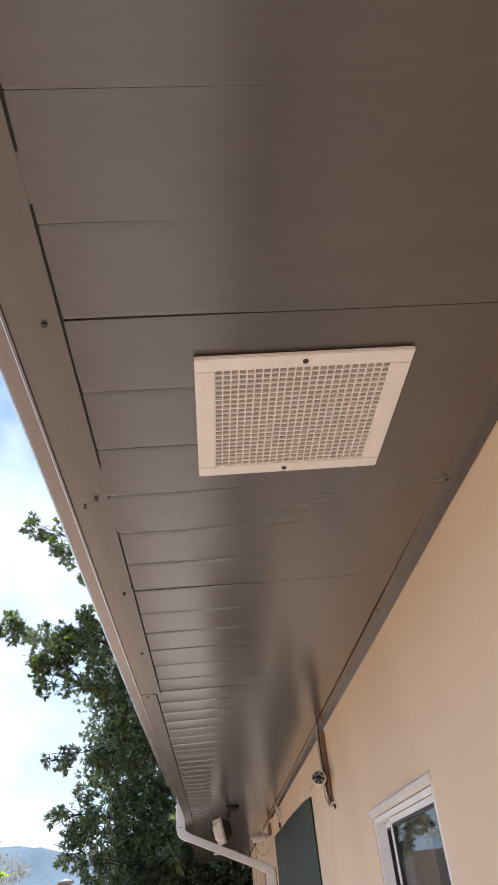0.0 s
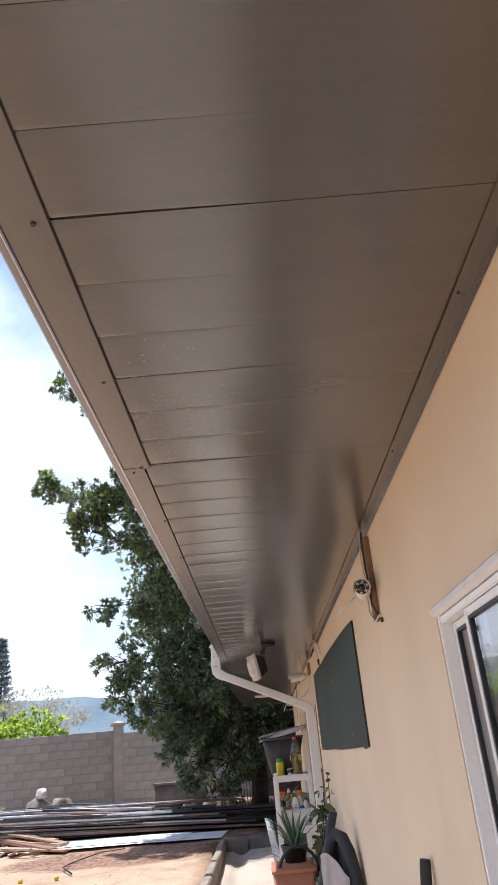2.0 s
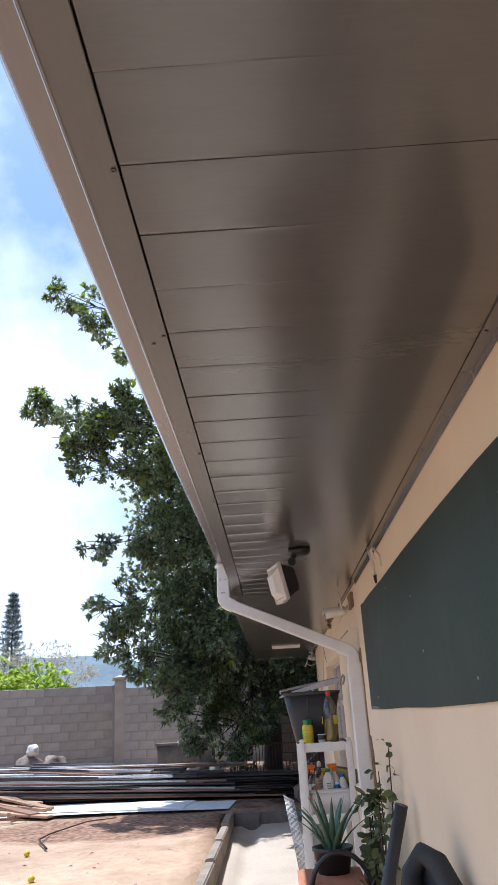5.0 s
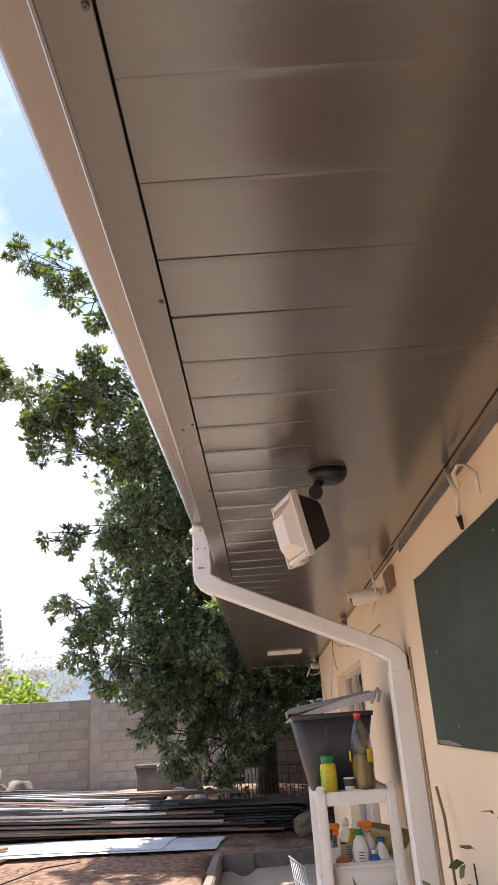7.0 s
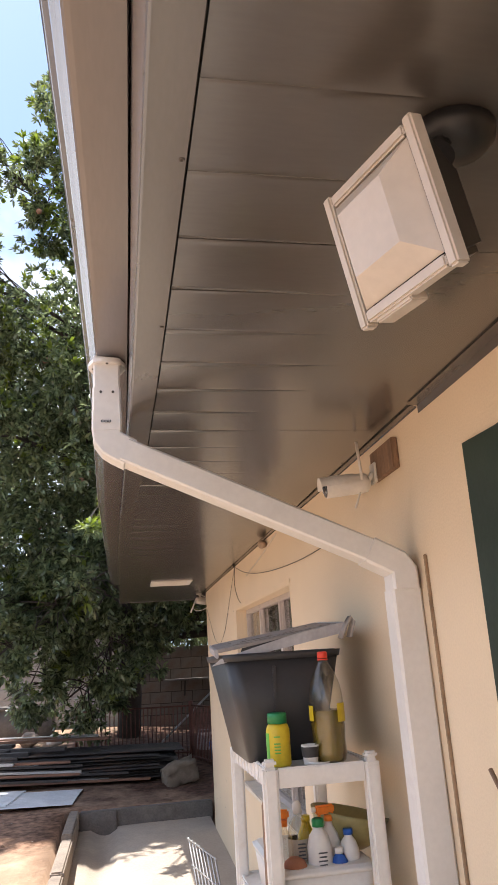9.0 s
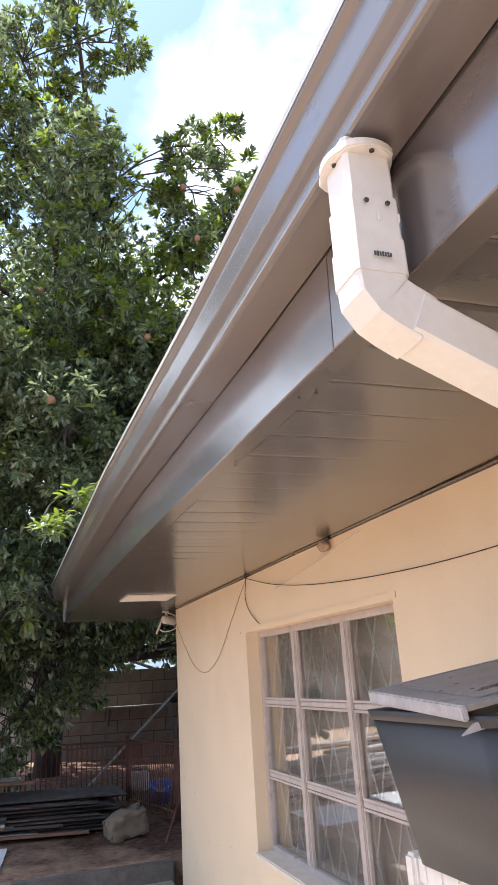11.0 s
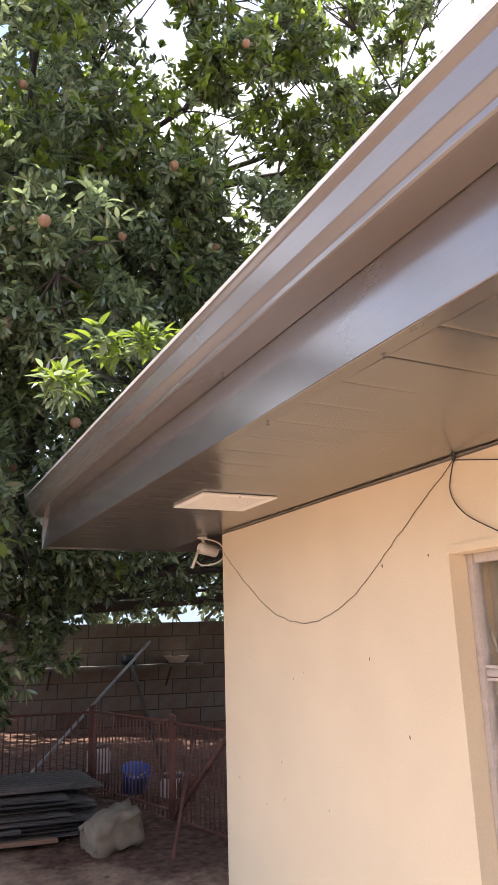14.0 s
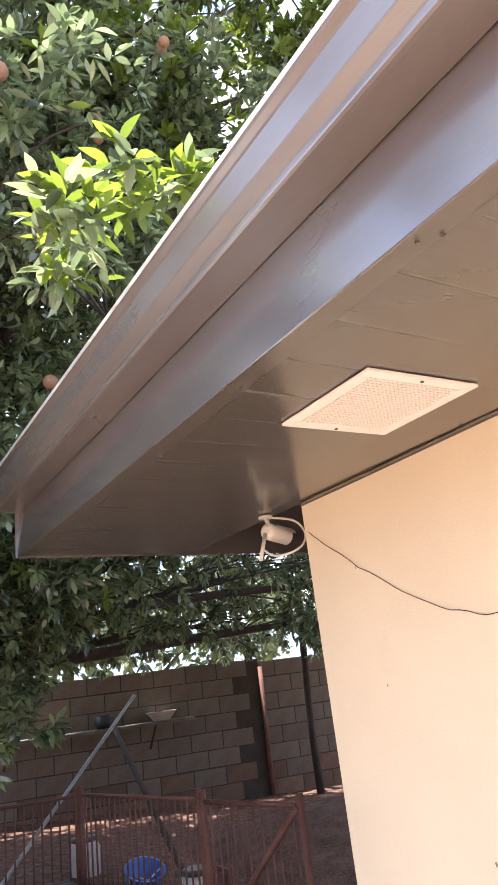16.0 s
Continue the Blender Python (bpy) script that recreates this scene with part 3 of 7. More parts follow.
structure("eave_trim_gap", bm2, M_GROOVE, "dark open joint beside the eave trim", "joint")
structure("eave_edge_trim", bm, M_TRIM, "folded metal edge trim along the outer eave, lapped and screwed", "trim")
bm = B()
strip(bm, [(-0.750, SOFFIT_Z + 0.009), (-0.770, SOFFIT_Z + 0.009)], WALL_START, EAVE_END - 0.02, steps=40, eave=True)
structure("eave_gap", bm, M_GROOVE, "dark open joint beside the eave trim", "joint")
bm = B()
for a, b, g in ((WALL_START, 3.8, 0.0), (3.803, 6.9, 0.0)):
    strip(bm, [(-0.034 - g, SOFFIT_Z - 0.003), (-0.002, SOFFIT_Z - 0.005), (-0.002, SOFFIT_Z - 0.03)], a, b, steps=24, wob=0.006)
for a, b, g in ((6.905, 9.6, 0.001), (9.605, WALL_END, 0.0)):
    strip(bm, [(-0.020 - g, SOFFIT_Z - 0.004), (-0.002, SOFFIT_Z - 0.006), (-0.002, SOFFIT_Z - 0.010)], a, b, steps=24, wob=0.006)
structure("wall_edge_trim", bm, M_TRIM, "metal angle trim where soffit meets wall, gaping in places", "trim")
bm = B()
strip(bm, [(EAVE_X + 0.003, SOFFIT_Z - 0.0065), (EAVE_X - 0.001, SOFFIT_Z - 0.0065), (EAVE_X - 0.003, SOFFIT_Z - 0.0045), (EAVE_X - 0.006, 2.66), (EAVE_X - 0.006, 2.765)], WALL_START, 7.345, steps=60, wob=0.002, eave=True)
strip(bm, [(EAVE_X + 0.002, SOFFIT_Z - 0.0075), (EAVE_X - 0.002, SOFFIT_Z - 0.0075), (EAVE_X - 0.004, SOFFIT_Z - 0.0055), (EAVE_X - 0.007, 2.66), (EAVE_X - 0.007, 2.765)], 7.341, EAVE_END, steps=40, wob=0.002, eave=True)
strip(bm, [(EAVE_X, SOFFIT_Z - 0.004), (EAVE_X, SOFFIT_Z + 0.1), (EAVE_X, 2.76)], EAVE_END - 0.004, EAVE_END, eave=True)
box(bm, (3.48, EAVE_END - 0.006, 2.60), (8.71, 0.012, 0.31))
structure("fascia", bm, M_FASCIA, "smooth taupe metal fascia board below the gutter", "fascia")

gutter = thing("gutter", (-0.95, 4.0, 2.6), "taupe moulded metal rain gutter along the eave", "gutter")
GX = EAVE_X - 0.0092
PROFILE = [(GX, 2.772), (GX, 2.650), (GX - 0.001, 2.646), (GX - 0.080, 2.653), (GX - 0.089, 2.6545), (GX - 0.0935, 2.658), (GX - 0.0945, 2.662), (GX - 0.0945, 2.672),
           (GX - 0.0965, 2.676), (GX - 0.104, 2.687), (GX - 0.113, 2.699), (GX - 0.115, 2.703), (GX - 0.1195, 2.763), (GX - 0.1225, 2.768), (GX - 0.133, 2.777), (GX - 0.136, 2.782)]
RIM = [(GX - 0.1375, 2.782), (GX - 0.1385, 2.794), (GX - 0.134, 2.797), (GX - 0.126, 2.794)]
for a, b, o in ((WALL_START, 8.2, 0.0), (8.198, EAVE_END - 0.02, 0.0004)):
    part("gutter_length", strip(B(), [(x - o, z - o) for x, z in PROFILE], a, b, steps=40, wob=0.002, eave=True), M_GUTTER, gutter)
part("gutter_rim", strip(B(), RIM, WALL_START, EAVE_END - 0.02, steps=60, wob=0.002, eave=True), M_RIM, gutter, "pale worn rolled gutter rim")
for y in (EAVE_END - 0.024, WALL_START - 0.004):
    cap = [(x + eave_dx(y, z) - 0.002, z - 0.002) for x, z in PROFILE[1:] + RIM[:2]] + [(GX + eave_dx(y, 2.7), 2.795)]
    part("end_cap", prism(B(), cap, y, y + 0.007, 'y'), M_GUTTER, gutter)


def screw(bm, p, d=(0, 0, -1), r=0.006):
    lathe(bm, p, [(r, 0), (r * 0.95, 0.0025), (r * 0.4, 0.003), (r * 0.35, 0.0012)], 8, Vector(d).to_track_quat('Z', 'Y').to_matrix())


bm = B()
SCREWS = [PANEL0 + 3 * i * PANEL for i in range(-6, 7)] + [4.28, 4.83, 5.375, 5.905, 6.43, 7.55, 8.10, 8.64, 9.2, 9.75, 10.3, 10.85, 11.4, 11.95, 12.5]
for i, y in enumerate(SCREWS):
    screw(bm, (-0.770 + eave_dx(y), y, SOFFIT_Z - 0.0042), r=0.0048)
    if i % 3 == 0:
        screw(bm, (-0.797 + eave_dx(y), y + 0.03, SOFFIT_Z - 0.0045), r=0.004)
for i in range(-3, 15):
    screw(bm, (-0.024, 0.398 + 0.797 * i, SOFFIT_Z - 0.0055), r=0.0042)
tagged(part("trim_screws", bm, M_SCREW), "small dark screws through the eave trims", "screw", "", "stuff")


# vents in the soffit
def slat_mesh(size):
    bm = box(B(), (0, 0, 0), size)
    me = bpy.data.meshes.new("grille_slat")
    bm.to_mesh(me)
    bm.free()
    me.materials.append(M_VENT)
    return me


ME_SLAT = slat_mesh((0.0022, 0.292, 0.006)), slat_mesh((0.292, 0.0022, 0.006))


def soffit_vent(cx, cy, size=0.358):
    v = thing("soffit_vent", (cx, cy, SOFFIT_Z), "white square eggcrate vent grille screwed into the soffit", "vent", "soffit vents")
    z, h, inner = SOFFIT_Z - 0.004, size / 2, size / 2 - 0.033
    for n, (px, py, sx, sy) in enumerate(((0, -(h + inner) / 2, 2 * h, h - inner), (0, (h + inner) / 2, 2 * h, h - inner), (-(h + inner) / 2, 0, h - inner, 2 * inner), ((h + inner) / 2, 0, h - inner, 2 * inner))):
        part("frame_side", box(B(), (cx + px, cy + py, z - 0.003), (sx - 0.0006, sy - 0.0006, 0.008), bev=0.0015), M_VENT, v)
    n = 22
    step = 2 * inner / n
    for i in range(n + 1):
        o = -inner + i * step
        for me, at in ((ME_SLAT[0], (cx + o, cy, z - 0.0015)), (ME_SLAT[1], (cx, cy + o, z - 0.0013))):
            ob = new("grille_slat", me)
            ob.parent = v
            ob.location = Vector(at) - v.location
    part("duct_backing", box(B(), (cx, cy, z + 0.0005), (2 * inner, 2 * inner, 0.002)), M_FILTER, v, "pale filter behind the grille")
    bm = B()
    screw(bm, (cx, cy - h + 0.016, z - 0.007), r=0.005)
    part("screw", bm, M_SCREW, v)
    bm = B()
    screw(bm, (cx - 0.01, cy + h - 0.016, z - 0.007), r=0.005)
    part("screw", bm, M_SCREW, v)
    return v


soffit_vent(-0.378, 0.130)
soffit_vent(-0.420, 11.472)

# downpipe
pipe = thing("downpipe", (-0.05, 7.05, 0.1), "white rectangular plastic downpipe running from gutter to wall", "downpipe")
PX, PY, PF = -0.895, 7.083, 7.0415
bm = B()
disc = [(PX + 0.064 * math.cos(a) * (0.86 if abs(math.cos(a)) > 0.7 else 1.0), PY + 0.004 + (0.060 if math.sin(a) < 0 else 0.066) * math.sin(a)) for a in [2 * math.pi * i / 28 for i in range(28)]]
prism(bm, disc, 2.626, 2.640, 'z')
bmesh.ops.bevel(bm, geom=[e for e in bm.edges if all(v.co.z < 2.627 for v in e.verts)], offset=0.003, segments=2, affect='EDGES')
part("outlet_flange", bm, M_PVC, pipe)
for dx, dy in ((-0.041, -0.002), (0.001, -0.047), (0.0, 0.055)):
    bm = B()
    screw(bm, (PX + dx, PY + dy, 2.6255), r=0.0042)
    part("screw", bm, M_SCREW, pipe)
part("outlet", duct(B(), [(PX, PY, 2.655), (PX, PY, 2.545)], 0.079, 0.070, 0.006), M_PVC, pipe)
part("sleeve", duct(B(), [(PX, PY, 2.552), (PX, PY, 2.476)], 0.083, 0.074, 0.005), M_PVC, pipe)
for dx in (-0.017, 0.018):
    bm = B()
    screw(bm, (PX + dx, PF - 0.0005, 2.536), (0, -1, 0), r=0.0042)
    part("screw", bm, M_SCREW, pipe)
for dx in (0.0, 0.034):
    part("moulded_tab", box(B(), (PX + dx, PF - 0.0015, 2.512), (0.0016, 0.003, 0.014)), M_PVC, pipe)
WX = -0.047
part("elbow_collar", duct(B(), [(PX, PY, 2.480), (PX, PY, 2.421)], 0.0865, 0.0775, 0.005), M_PVC, pipe)
part("elbow", duct(B(), [(PX, PY, 2.424), (PX + 0.001, PY, 2.400), (PX + 0.012, PY, 2.386), (PX + 0.030, PY, 2.374), (PX + 0.066, PY, 2.355)], 0.0835, 0.0735, 0.005), M_PVC, pipe)
part("diagonal_run", duct(B(), [(PX + 0.050, PY, 2.3625), (WX - 0.055, 7.076, 2.030)], 0.0815, 0.071, 0.006), M_PVC, pipe)
part("elbow", duct(B(), [(WX - 0.095, 7.077, 2.048), (WX - 0.012, 7.072, 2.004), (WX, 7.07, 1.985), (WX, 7.07, 1.93)], 0.098, 0.078, 0.007), M_PVC, pipe)
part("wall_run", duct(B(), [(WX, 7.07, 1.93), (WX, 7.07, 0.12)], 0.090, 0.074, 0.007), M_PVC, pipe)
bm = B()
for i in range(7):
    box(bm, (PX - 0.015 + i * 0.0042, PY - 0.0450, 2.445), (0.0030, 0.001, 0.008 if i % 2 else 0.0065))
part("printed_mark", bm, M_LABEL, pipe, "small illegible printed mark")

# ---- windows ----
y0, y1, z0, z1 = WIN2
win2 = thing("window_2", (0.1, (y0 + y1) / 2, z0), "white steel casement window with three by three panes and diagonal bars", "window", "", "structure")
fx = 0.100
cols, rows_z = [y1, 9.945, 9.32, y0], [z1, 1.715, 1.325, z0]
fw = 0.022
for yy in (y0 + 0.016, y1 - 0.016):
    part("frame_stile", box(B(), (fx, yy, (z0 + z1) / 2), (0.045, 0.032, z1 - z0), bev=0.003), M_STEELWIN, win2)
for zq in (z0 + 0.016, z1 - 0.016):
    part("frame_rail", box(B(), (fx + 0.001, (y0 + y1) / 2, zq), (0.043, y1 - y0 - 0.066, 0.032), bev=0.003), M_STEELWIN, win2)
for yy in cols[1:3]:
    part("mullion", box(B(), (fx - 0.002, yy, (z0 + z1) / 2), (0.048, 0.046, z1 - z0 - 0.066), bev=0.004), M_STEELWIN, win2)
for zq in rows_z[1:3]:
    for a, b in zip(cols, cols[1:]):
        part("glazing_bar", box(B(), (fx, (a + b) / 2, zq), (0.030, a - b - 0.05, 0.024), bev=0.003), M_STEELWIN, win2)
for a, b in zip(cols, cols[1:]):
    for c, d in zip(rows_z, rows_z[1:]):
        p = part("pane", box(B(), (fx + 0.004, (a + b) / 2, (c + d) / 2), (0.004, a - b - 0.03, c - d - 0.02)), M_GLASS, win2)
        p.visible_shadow = False
        bm = B()
        for yy in (a - 0.028, b + 0.028):
            box(bm, (fx - 0.008, yy, (c + d) / 2), (0.016, 0.011, c - d - 0.03))
        for zq in (c - 0.020, d + 0.020):
            box(bm, (fx - 0.009, (a + b) / 2, zq), (0.014, a - b - 0.068, 0.011))
        part("casement_bead", bm, M_STEELWIN, win2)
sill = part("sill", box(B(), (0.048, (y0 + y1) / 2, z0 - 0.012), (0.135, y1 - y0, 0.03), bev=0.006), M_REVEAL, win2)
part("lintel_band", box(B(), (0.003, (y0 + y1) / 2 - 0.01, z1 + 0.018), (0.014, y1 - y0 + 0.05, 0.034), bev=0.005), M_PLASTER, win2)
# diagonal burglar bars behind the glass, then the curtain
bars = thing("window_bars", (0.15, 9.6, z0), "white flat steel diagonal burglar bars behind the glass", "grille")
zc, hz = (z0 + z1) / 2, (z1 - z0)
for i in range(-4, 14):
    for s in (-1, 1):
        yb = y0 + 0.08 + i * 0.175
        a = Vector((0.128 + 0.004 * s, yb - s * 0.24, z0)), Vector((0.128 + 0.004 * s, yb + s * 0.24, z1))
        t0, t1 = 0.0, 1.0
        dy = a[1].y - a[0].y
        for lim, keep in ((y0, 1), (y1, -1)):
            tt = (lim - a[0].y) / dy
            if (a[0].y - lim) * keep < 0:
                t0 = max(t0, tt)
            if (a[1].y - lim) * keep < 0:
                t1 = min(t1, tt)
        if t1 - t0 < 0.1:
            continue
        p, q = a[0].lerp(a[1], t0), a[0].lerp(a[1], t1)
        part("bar", tube(B(), [p, q], 0.0048, 6), M_WINPAINT, bars)


def drape(name, x, ya, yb, za, zb, folds, depth, material, label):
    bm = B()
    nx, nz = folds * 8, 14
    grid = []
    for j in range(nz + 1):
        v = j / nz
        row = []
        for i in range(nx + 1):
            u = i / nx
            w = depth * (0.6 + 0.4 * v) * (math.sin(u * folds * 2 * math.pi + 0.5 * math.sin(v * 3)) + 0.35 * noise.noise((u * 9, v * 2, 3)))
            row.append(bm.verts.new((x + w, ya + (yb - ya) * u, zb + (za - zb) * v)))
        grid.append(row)
    for a, b in zip(grid, grid[1:]):
        for i in range(nx):
            bm.faces.new((a[i], a[i + 1], b[i + 1], b[i])).smooth = True
    return tagged(part(name, bm, material), label, "curtain")


drape("curtain", 0.19, y0 - 0.05, y1 + 0.05, z0 - 0.1, z1 + 0.08, 13, 0.02, M_CURTAIN, "pale lace curtain hanging behind the steel window")

y0, y1, z0, z1 = WIN1
win1 = thing("window_1", (0.1, (y0 + y1) / 2, z0), "white aluminium sliding window with dark gaskets", "window", "", "structure")
for yy in (y0 + 0.014, y1 - 0.014):
    part("frame_stile", box(B(), (0.030, yy, (z0 + z1) / 2), (0.056, 0.020, z1 - z0), bev=0.003), M_ALU, win1)
for zq in (z0 + 0.014, z1 - 0.014):
    part("frame_rail", box(B(), (0.030, (y0 + y1) / 2, zq), (0.054, y1 - y0 - 0.050, 0.018), bev=0.003), M_ALU, win1)
YM = 1.70
for name, ya, yb, xx in (("sliding_sash", y0 + 0.025, YM + 0.02, 0.018), ("fixed_sash", YM - 0.01, y1 - 0.025, 0.042)):
    bm = B()
    for yy in (ya + 0.014, yb - 0.014):
        box(bm, (xx, yy, (z0 + z1) / 2), (0.02, 0.024, z1 - z0 - 0.05), bev=0.002)
    for zq in (z0 + 0.034, z1 - 0.034):
        box(bm, (xx, (ya + yb) / 2, zq), (0.0196, yb - ya - 0.050, 0.018), bev=0.002)
    sash = part(name, bm, M_ALU, win1)
    bm = B()
    for yy in (ya + 0.0285, yb - 0.0285):
        box(bm, (xx, yy, (z0 + z1) / 2), (0.016, 0.009, z1 - z0 - 0.090))
    for zq in (z0 + 0.047, z1 - 0.047):
        box(bm, (xx, (ya + yb) / 2, zq), (0.016, yb - ya - 0.068, 0.008))
    part("gasket", bm, M_GASKET, sash)
    p = part("glass_pane", box(B(), (xx, (ya + yb) / 2, (z0 + z1) / 2), (0.005, yb - ya - 0.056, z1 - z0 - 0.09)), M_GLASS, sash)
    p.visible_shadow = False
bm = prism(B(), [(-0.003, z1 + 0.026), (-0.012, z1 + 0.018), (-0.013, z1 + 0.004), (0.0, z1 - 0.003), (0.025, z1 - 0.003), (0.025, z1 + 0.026)], y0 - 0.01, y1 + 0.006, 'y')
part("head_ledge", bm, M_WINPAINT, win1, "white painted rough ledge over the window")
part("sill", box(B(), (0.03, (y0 + y1) / 2, z0 - 0.012), (0.09, y1 - y0, 0.03), bev=0.005), M_REVEAL, win1)
drape("curtain", 0.36, y0 - 0.05, y1 + 0.05, z0 - 0.1, z1 + 0.05, 9, 0.022, M_BEIGE, "beige curtain drawn behind the sliding window")

# pale dried specks on a few panels
rng = random.Random(12)
dv, df = [], []
for i in range(420):
    x, y = rng.triangular(-0.752, -0.40, -0.70), rng.triangular(SPECK_Y[0], SPECK_Y[1], sum(SPECK_Y) / 2)
    r, k = rng.choice((0.0008, 0.0010, 0.0013, 0.0019)), len(dv)
    dv += [(x + r * math.cos(a * 1.0472) * rng.uniform(0.7, 1.2), y + r * math.sin(a * 1.0472), SOFFIT_Z - 0.0018) for a in range(6)]
    df.append(tuple(range(k + 5, k - 1, -1)))
tagged(raw_mesh("paint_specks", dv, df, M_SPECK), "pale dried paint specks on the soffit", "specks", "", "stuff")


# ---- ground and paving ----
def slab_z(y):
    return 0.05 + 0.008 * max(y, -3) + 0.030 * max(y - 8.5, 0)


def ground_z(x, y):
    z = 0.10 + 0.0245 * min(max(y, 0), 13) + 0.046 * min(max(y - 13, 0), 7.6)
    if y > 13:
        z -= 0.22 * min(max((x + 1.0) / 4.0, 0), 1) * min((y - 13) / 3, 1)
    if x > -1.34 and y < 12.94:
        z = min(z, slab_z(y) - 0.12)
    elif -14 < x < 12 and -8 < y < 20:
        z += 0.022 * noise.noise((x * 0.9, y * 0.9, 0)) + 0.012 * noise.noise((x * 3.1, y * 3.1, 5))
    return z


def axis_steps(stops):
    out = []
    for (a, s), (b, _) in zip(stops, stops[1:]):
        n = max(1, round((b - a) / s))
        out += [a + (b - a) * i / n for i in range(n)]
    return out + [stops[-1][0]]


gx = axis_steps([(-900, 200), (-100, 20), (-20, 1.0), (-10, 0.25), (-1.42, 0.08), (-1.26, 0.6), (8, 2), (20, 20), (100, 200), (900, 1)])
gy = axis_steps([(-900, 200), (-100, 20), (-10, 1.0), (2, 0.3), (12.86, 0.06), (12.98, 0.25), (21, 4), (60, 40), (300, 200), (1100, 1)])
gv = [(x, y, ground_z(x, y)) for y in gy for x in gx]
w = len(gx)
gf = [(j * w + i, j * w + i + 1, (j + 1) * w + i + 1, (j + 1) * w + i) for j in range(len(gy) - 1) for i in range(w - 1)]
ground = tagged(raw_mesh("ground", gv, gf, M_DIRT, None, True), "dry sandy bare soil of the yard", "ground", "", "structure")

# concrete apron along the wall with a dished drain in it
bm = B()
cross = [(-1.27, 0), (-1.16, 0), (-1.12, -0.025), (-1.07, -0.05), (-1.025, -0.057), (-0.98, -0.05), (-0.935, -0.025), (-0.895, 0), (-0.60, 0.004), (-0.3, 0.004), (0.0, 0.006)]
rows = []
for i in range(61):
    y = -5.5 + 18.36 * i / 60
    rows.append([bm.verts.new((x, y, slab_z(y) + z + 0.006 * noise.noise((x * 2, y * 1.5, 7)))) for x, z in cross])
for a, b in zip(rows, rows[1:]):
    for i in range(len(cross) - 1):
        bm.faces.new((a[i], a[i + 1], b[i + 1], b[i]))
structure("pavement", bm, M_SLAB, "pale screeded concrete apron with a dished drain", "pavement", True)
bm = B()
for i in range(18):
    ya = -5.4 + i * 1.014
    zt = ground_z(-1.6, ya + 0.5) + 0.05
    box(bm, (-1.315, ya + 0.507, (zt - 0.3) / 2), (0.095, 1.010, zt + 0.3), bev=0.012)
structure("curb", bm, M_CURB, "rough concrete kerb beside the drain", "kerb")
bm = box(B(), (-0.62, 12.905, 0.13), (1.30, 0.10, 0.60), bev=0.012)
box(bm, (-1.09, 12.83, 0.16), (0.36, 0.07, 0.56), bev=0.012)
structure("curb_end", bm, M_DARKCONC, "rough concrete kerb closing the drain's end", "kerb")


# ---- the yard's block walls ----
def chamfer_block(lx, ly, lz, c=0.008, material=M_BLOCK):
    bm = box(B(), (0, 0, 0), (lx, ly, lz), bev=0)
    es = [e for e in bm.edges]
    bmesh.ops.bevel(bm, geom=es, offset=c, segments=1, affect='EDGES')
    me = bpy.data.meshes.new("block")
    bm.to_mesh(me)
    bm.free()
    me.materials.append(material)
    return me


ME_GREY = chamfer_block(0.388, 0.15, 0.188), chamfer_block(0.188, 0.15, 0.188)
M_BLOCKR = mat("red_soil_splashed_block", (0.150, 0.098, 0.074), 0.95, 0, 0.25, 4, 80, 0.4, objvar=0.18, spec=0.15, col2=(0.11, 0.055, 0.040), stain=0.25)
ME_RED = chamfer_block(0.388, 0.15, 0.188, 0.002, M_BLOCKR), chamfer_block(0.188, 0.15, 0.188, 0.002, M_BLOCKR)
ME_WARM = chamfer_block(0.388, 0.15, 0.188, 0.002, M_BLOCKSHADE), chamfer_block(0.188, 0.15, 0.188, 0.002, M_BLOCKSHADE)


def block_wall(name, a, b, za, zb, courses, label, blocks=True, meshes=ME_GREY):
    """A wall of hollow blocks from a to b (x, y); za and zb are the base heights at the ends."""
    a, b = Vector((*a, 0)), Vector((*b, 0))
    L, d = (b - a).length, (b - a).normalized()
    ang = math.atan2(d.y, d.x)
    zm = (za + zb) / 2
    h = courses * 0.2
    wall = thing(name, (*((a + b) / 2).xy, zm), label, "wall", "", "structure")
    mid = (a + b) / 2
    part("mortar_bed", box(B(), (mid.x, mid.y, zm + h / 2 - 0.25), (L, 0.147 if meshes is ME_WARM else 0.132, h + 0.49), Matrix.Rotation(ang, 3, 'Z')), M_SHADEJOINT if meshes is ME_WARM else M_MORTAR, wall)
    if blocks:
        rng = random.Random(len(name))
        for c in range(courses):
            s = 0.2 if c % 2 else 0.0
            n = int((L - s) / 0.4)
            for i in range(n + (1 if c % 2 else 0)):
                half = c % 2 and i == 0
                u = 0.1 if half else s + 0.4 * (i - (1 if c % 2 else 0)) + 0.2
                if u > L - 0.15:
                    continue
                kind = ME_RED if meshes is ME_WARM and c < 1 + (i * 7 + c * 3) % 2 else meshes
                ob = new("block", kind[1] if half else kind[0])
                ob.parent = wall
                p = a + d * u
                ob.location = Vector((p.x, p.y, zm + c * 0.2 + 0.1 + rng.uniform(-0.003, 0.003))) - wall.location
                ob.rotation_euler = (0, 0, ang + rng.uniform(-0.006, 0.006))
    return wall


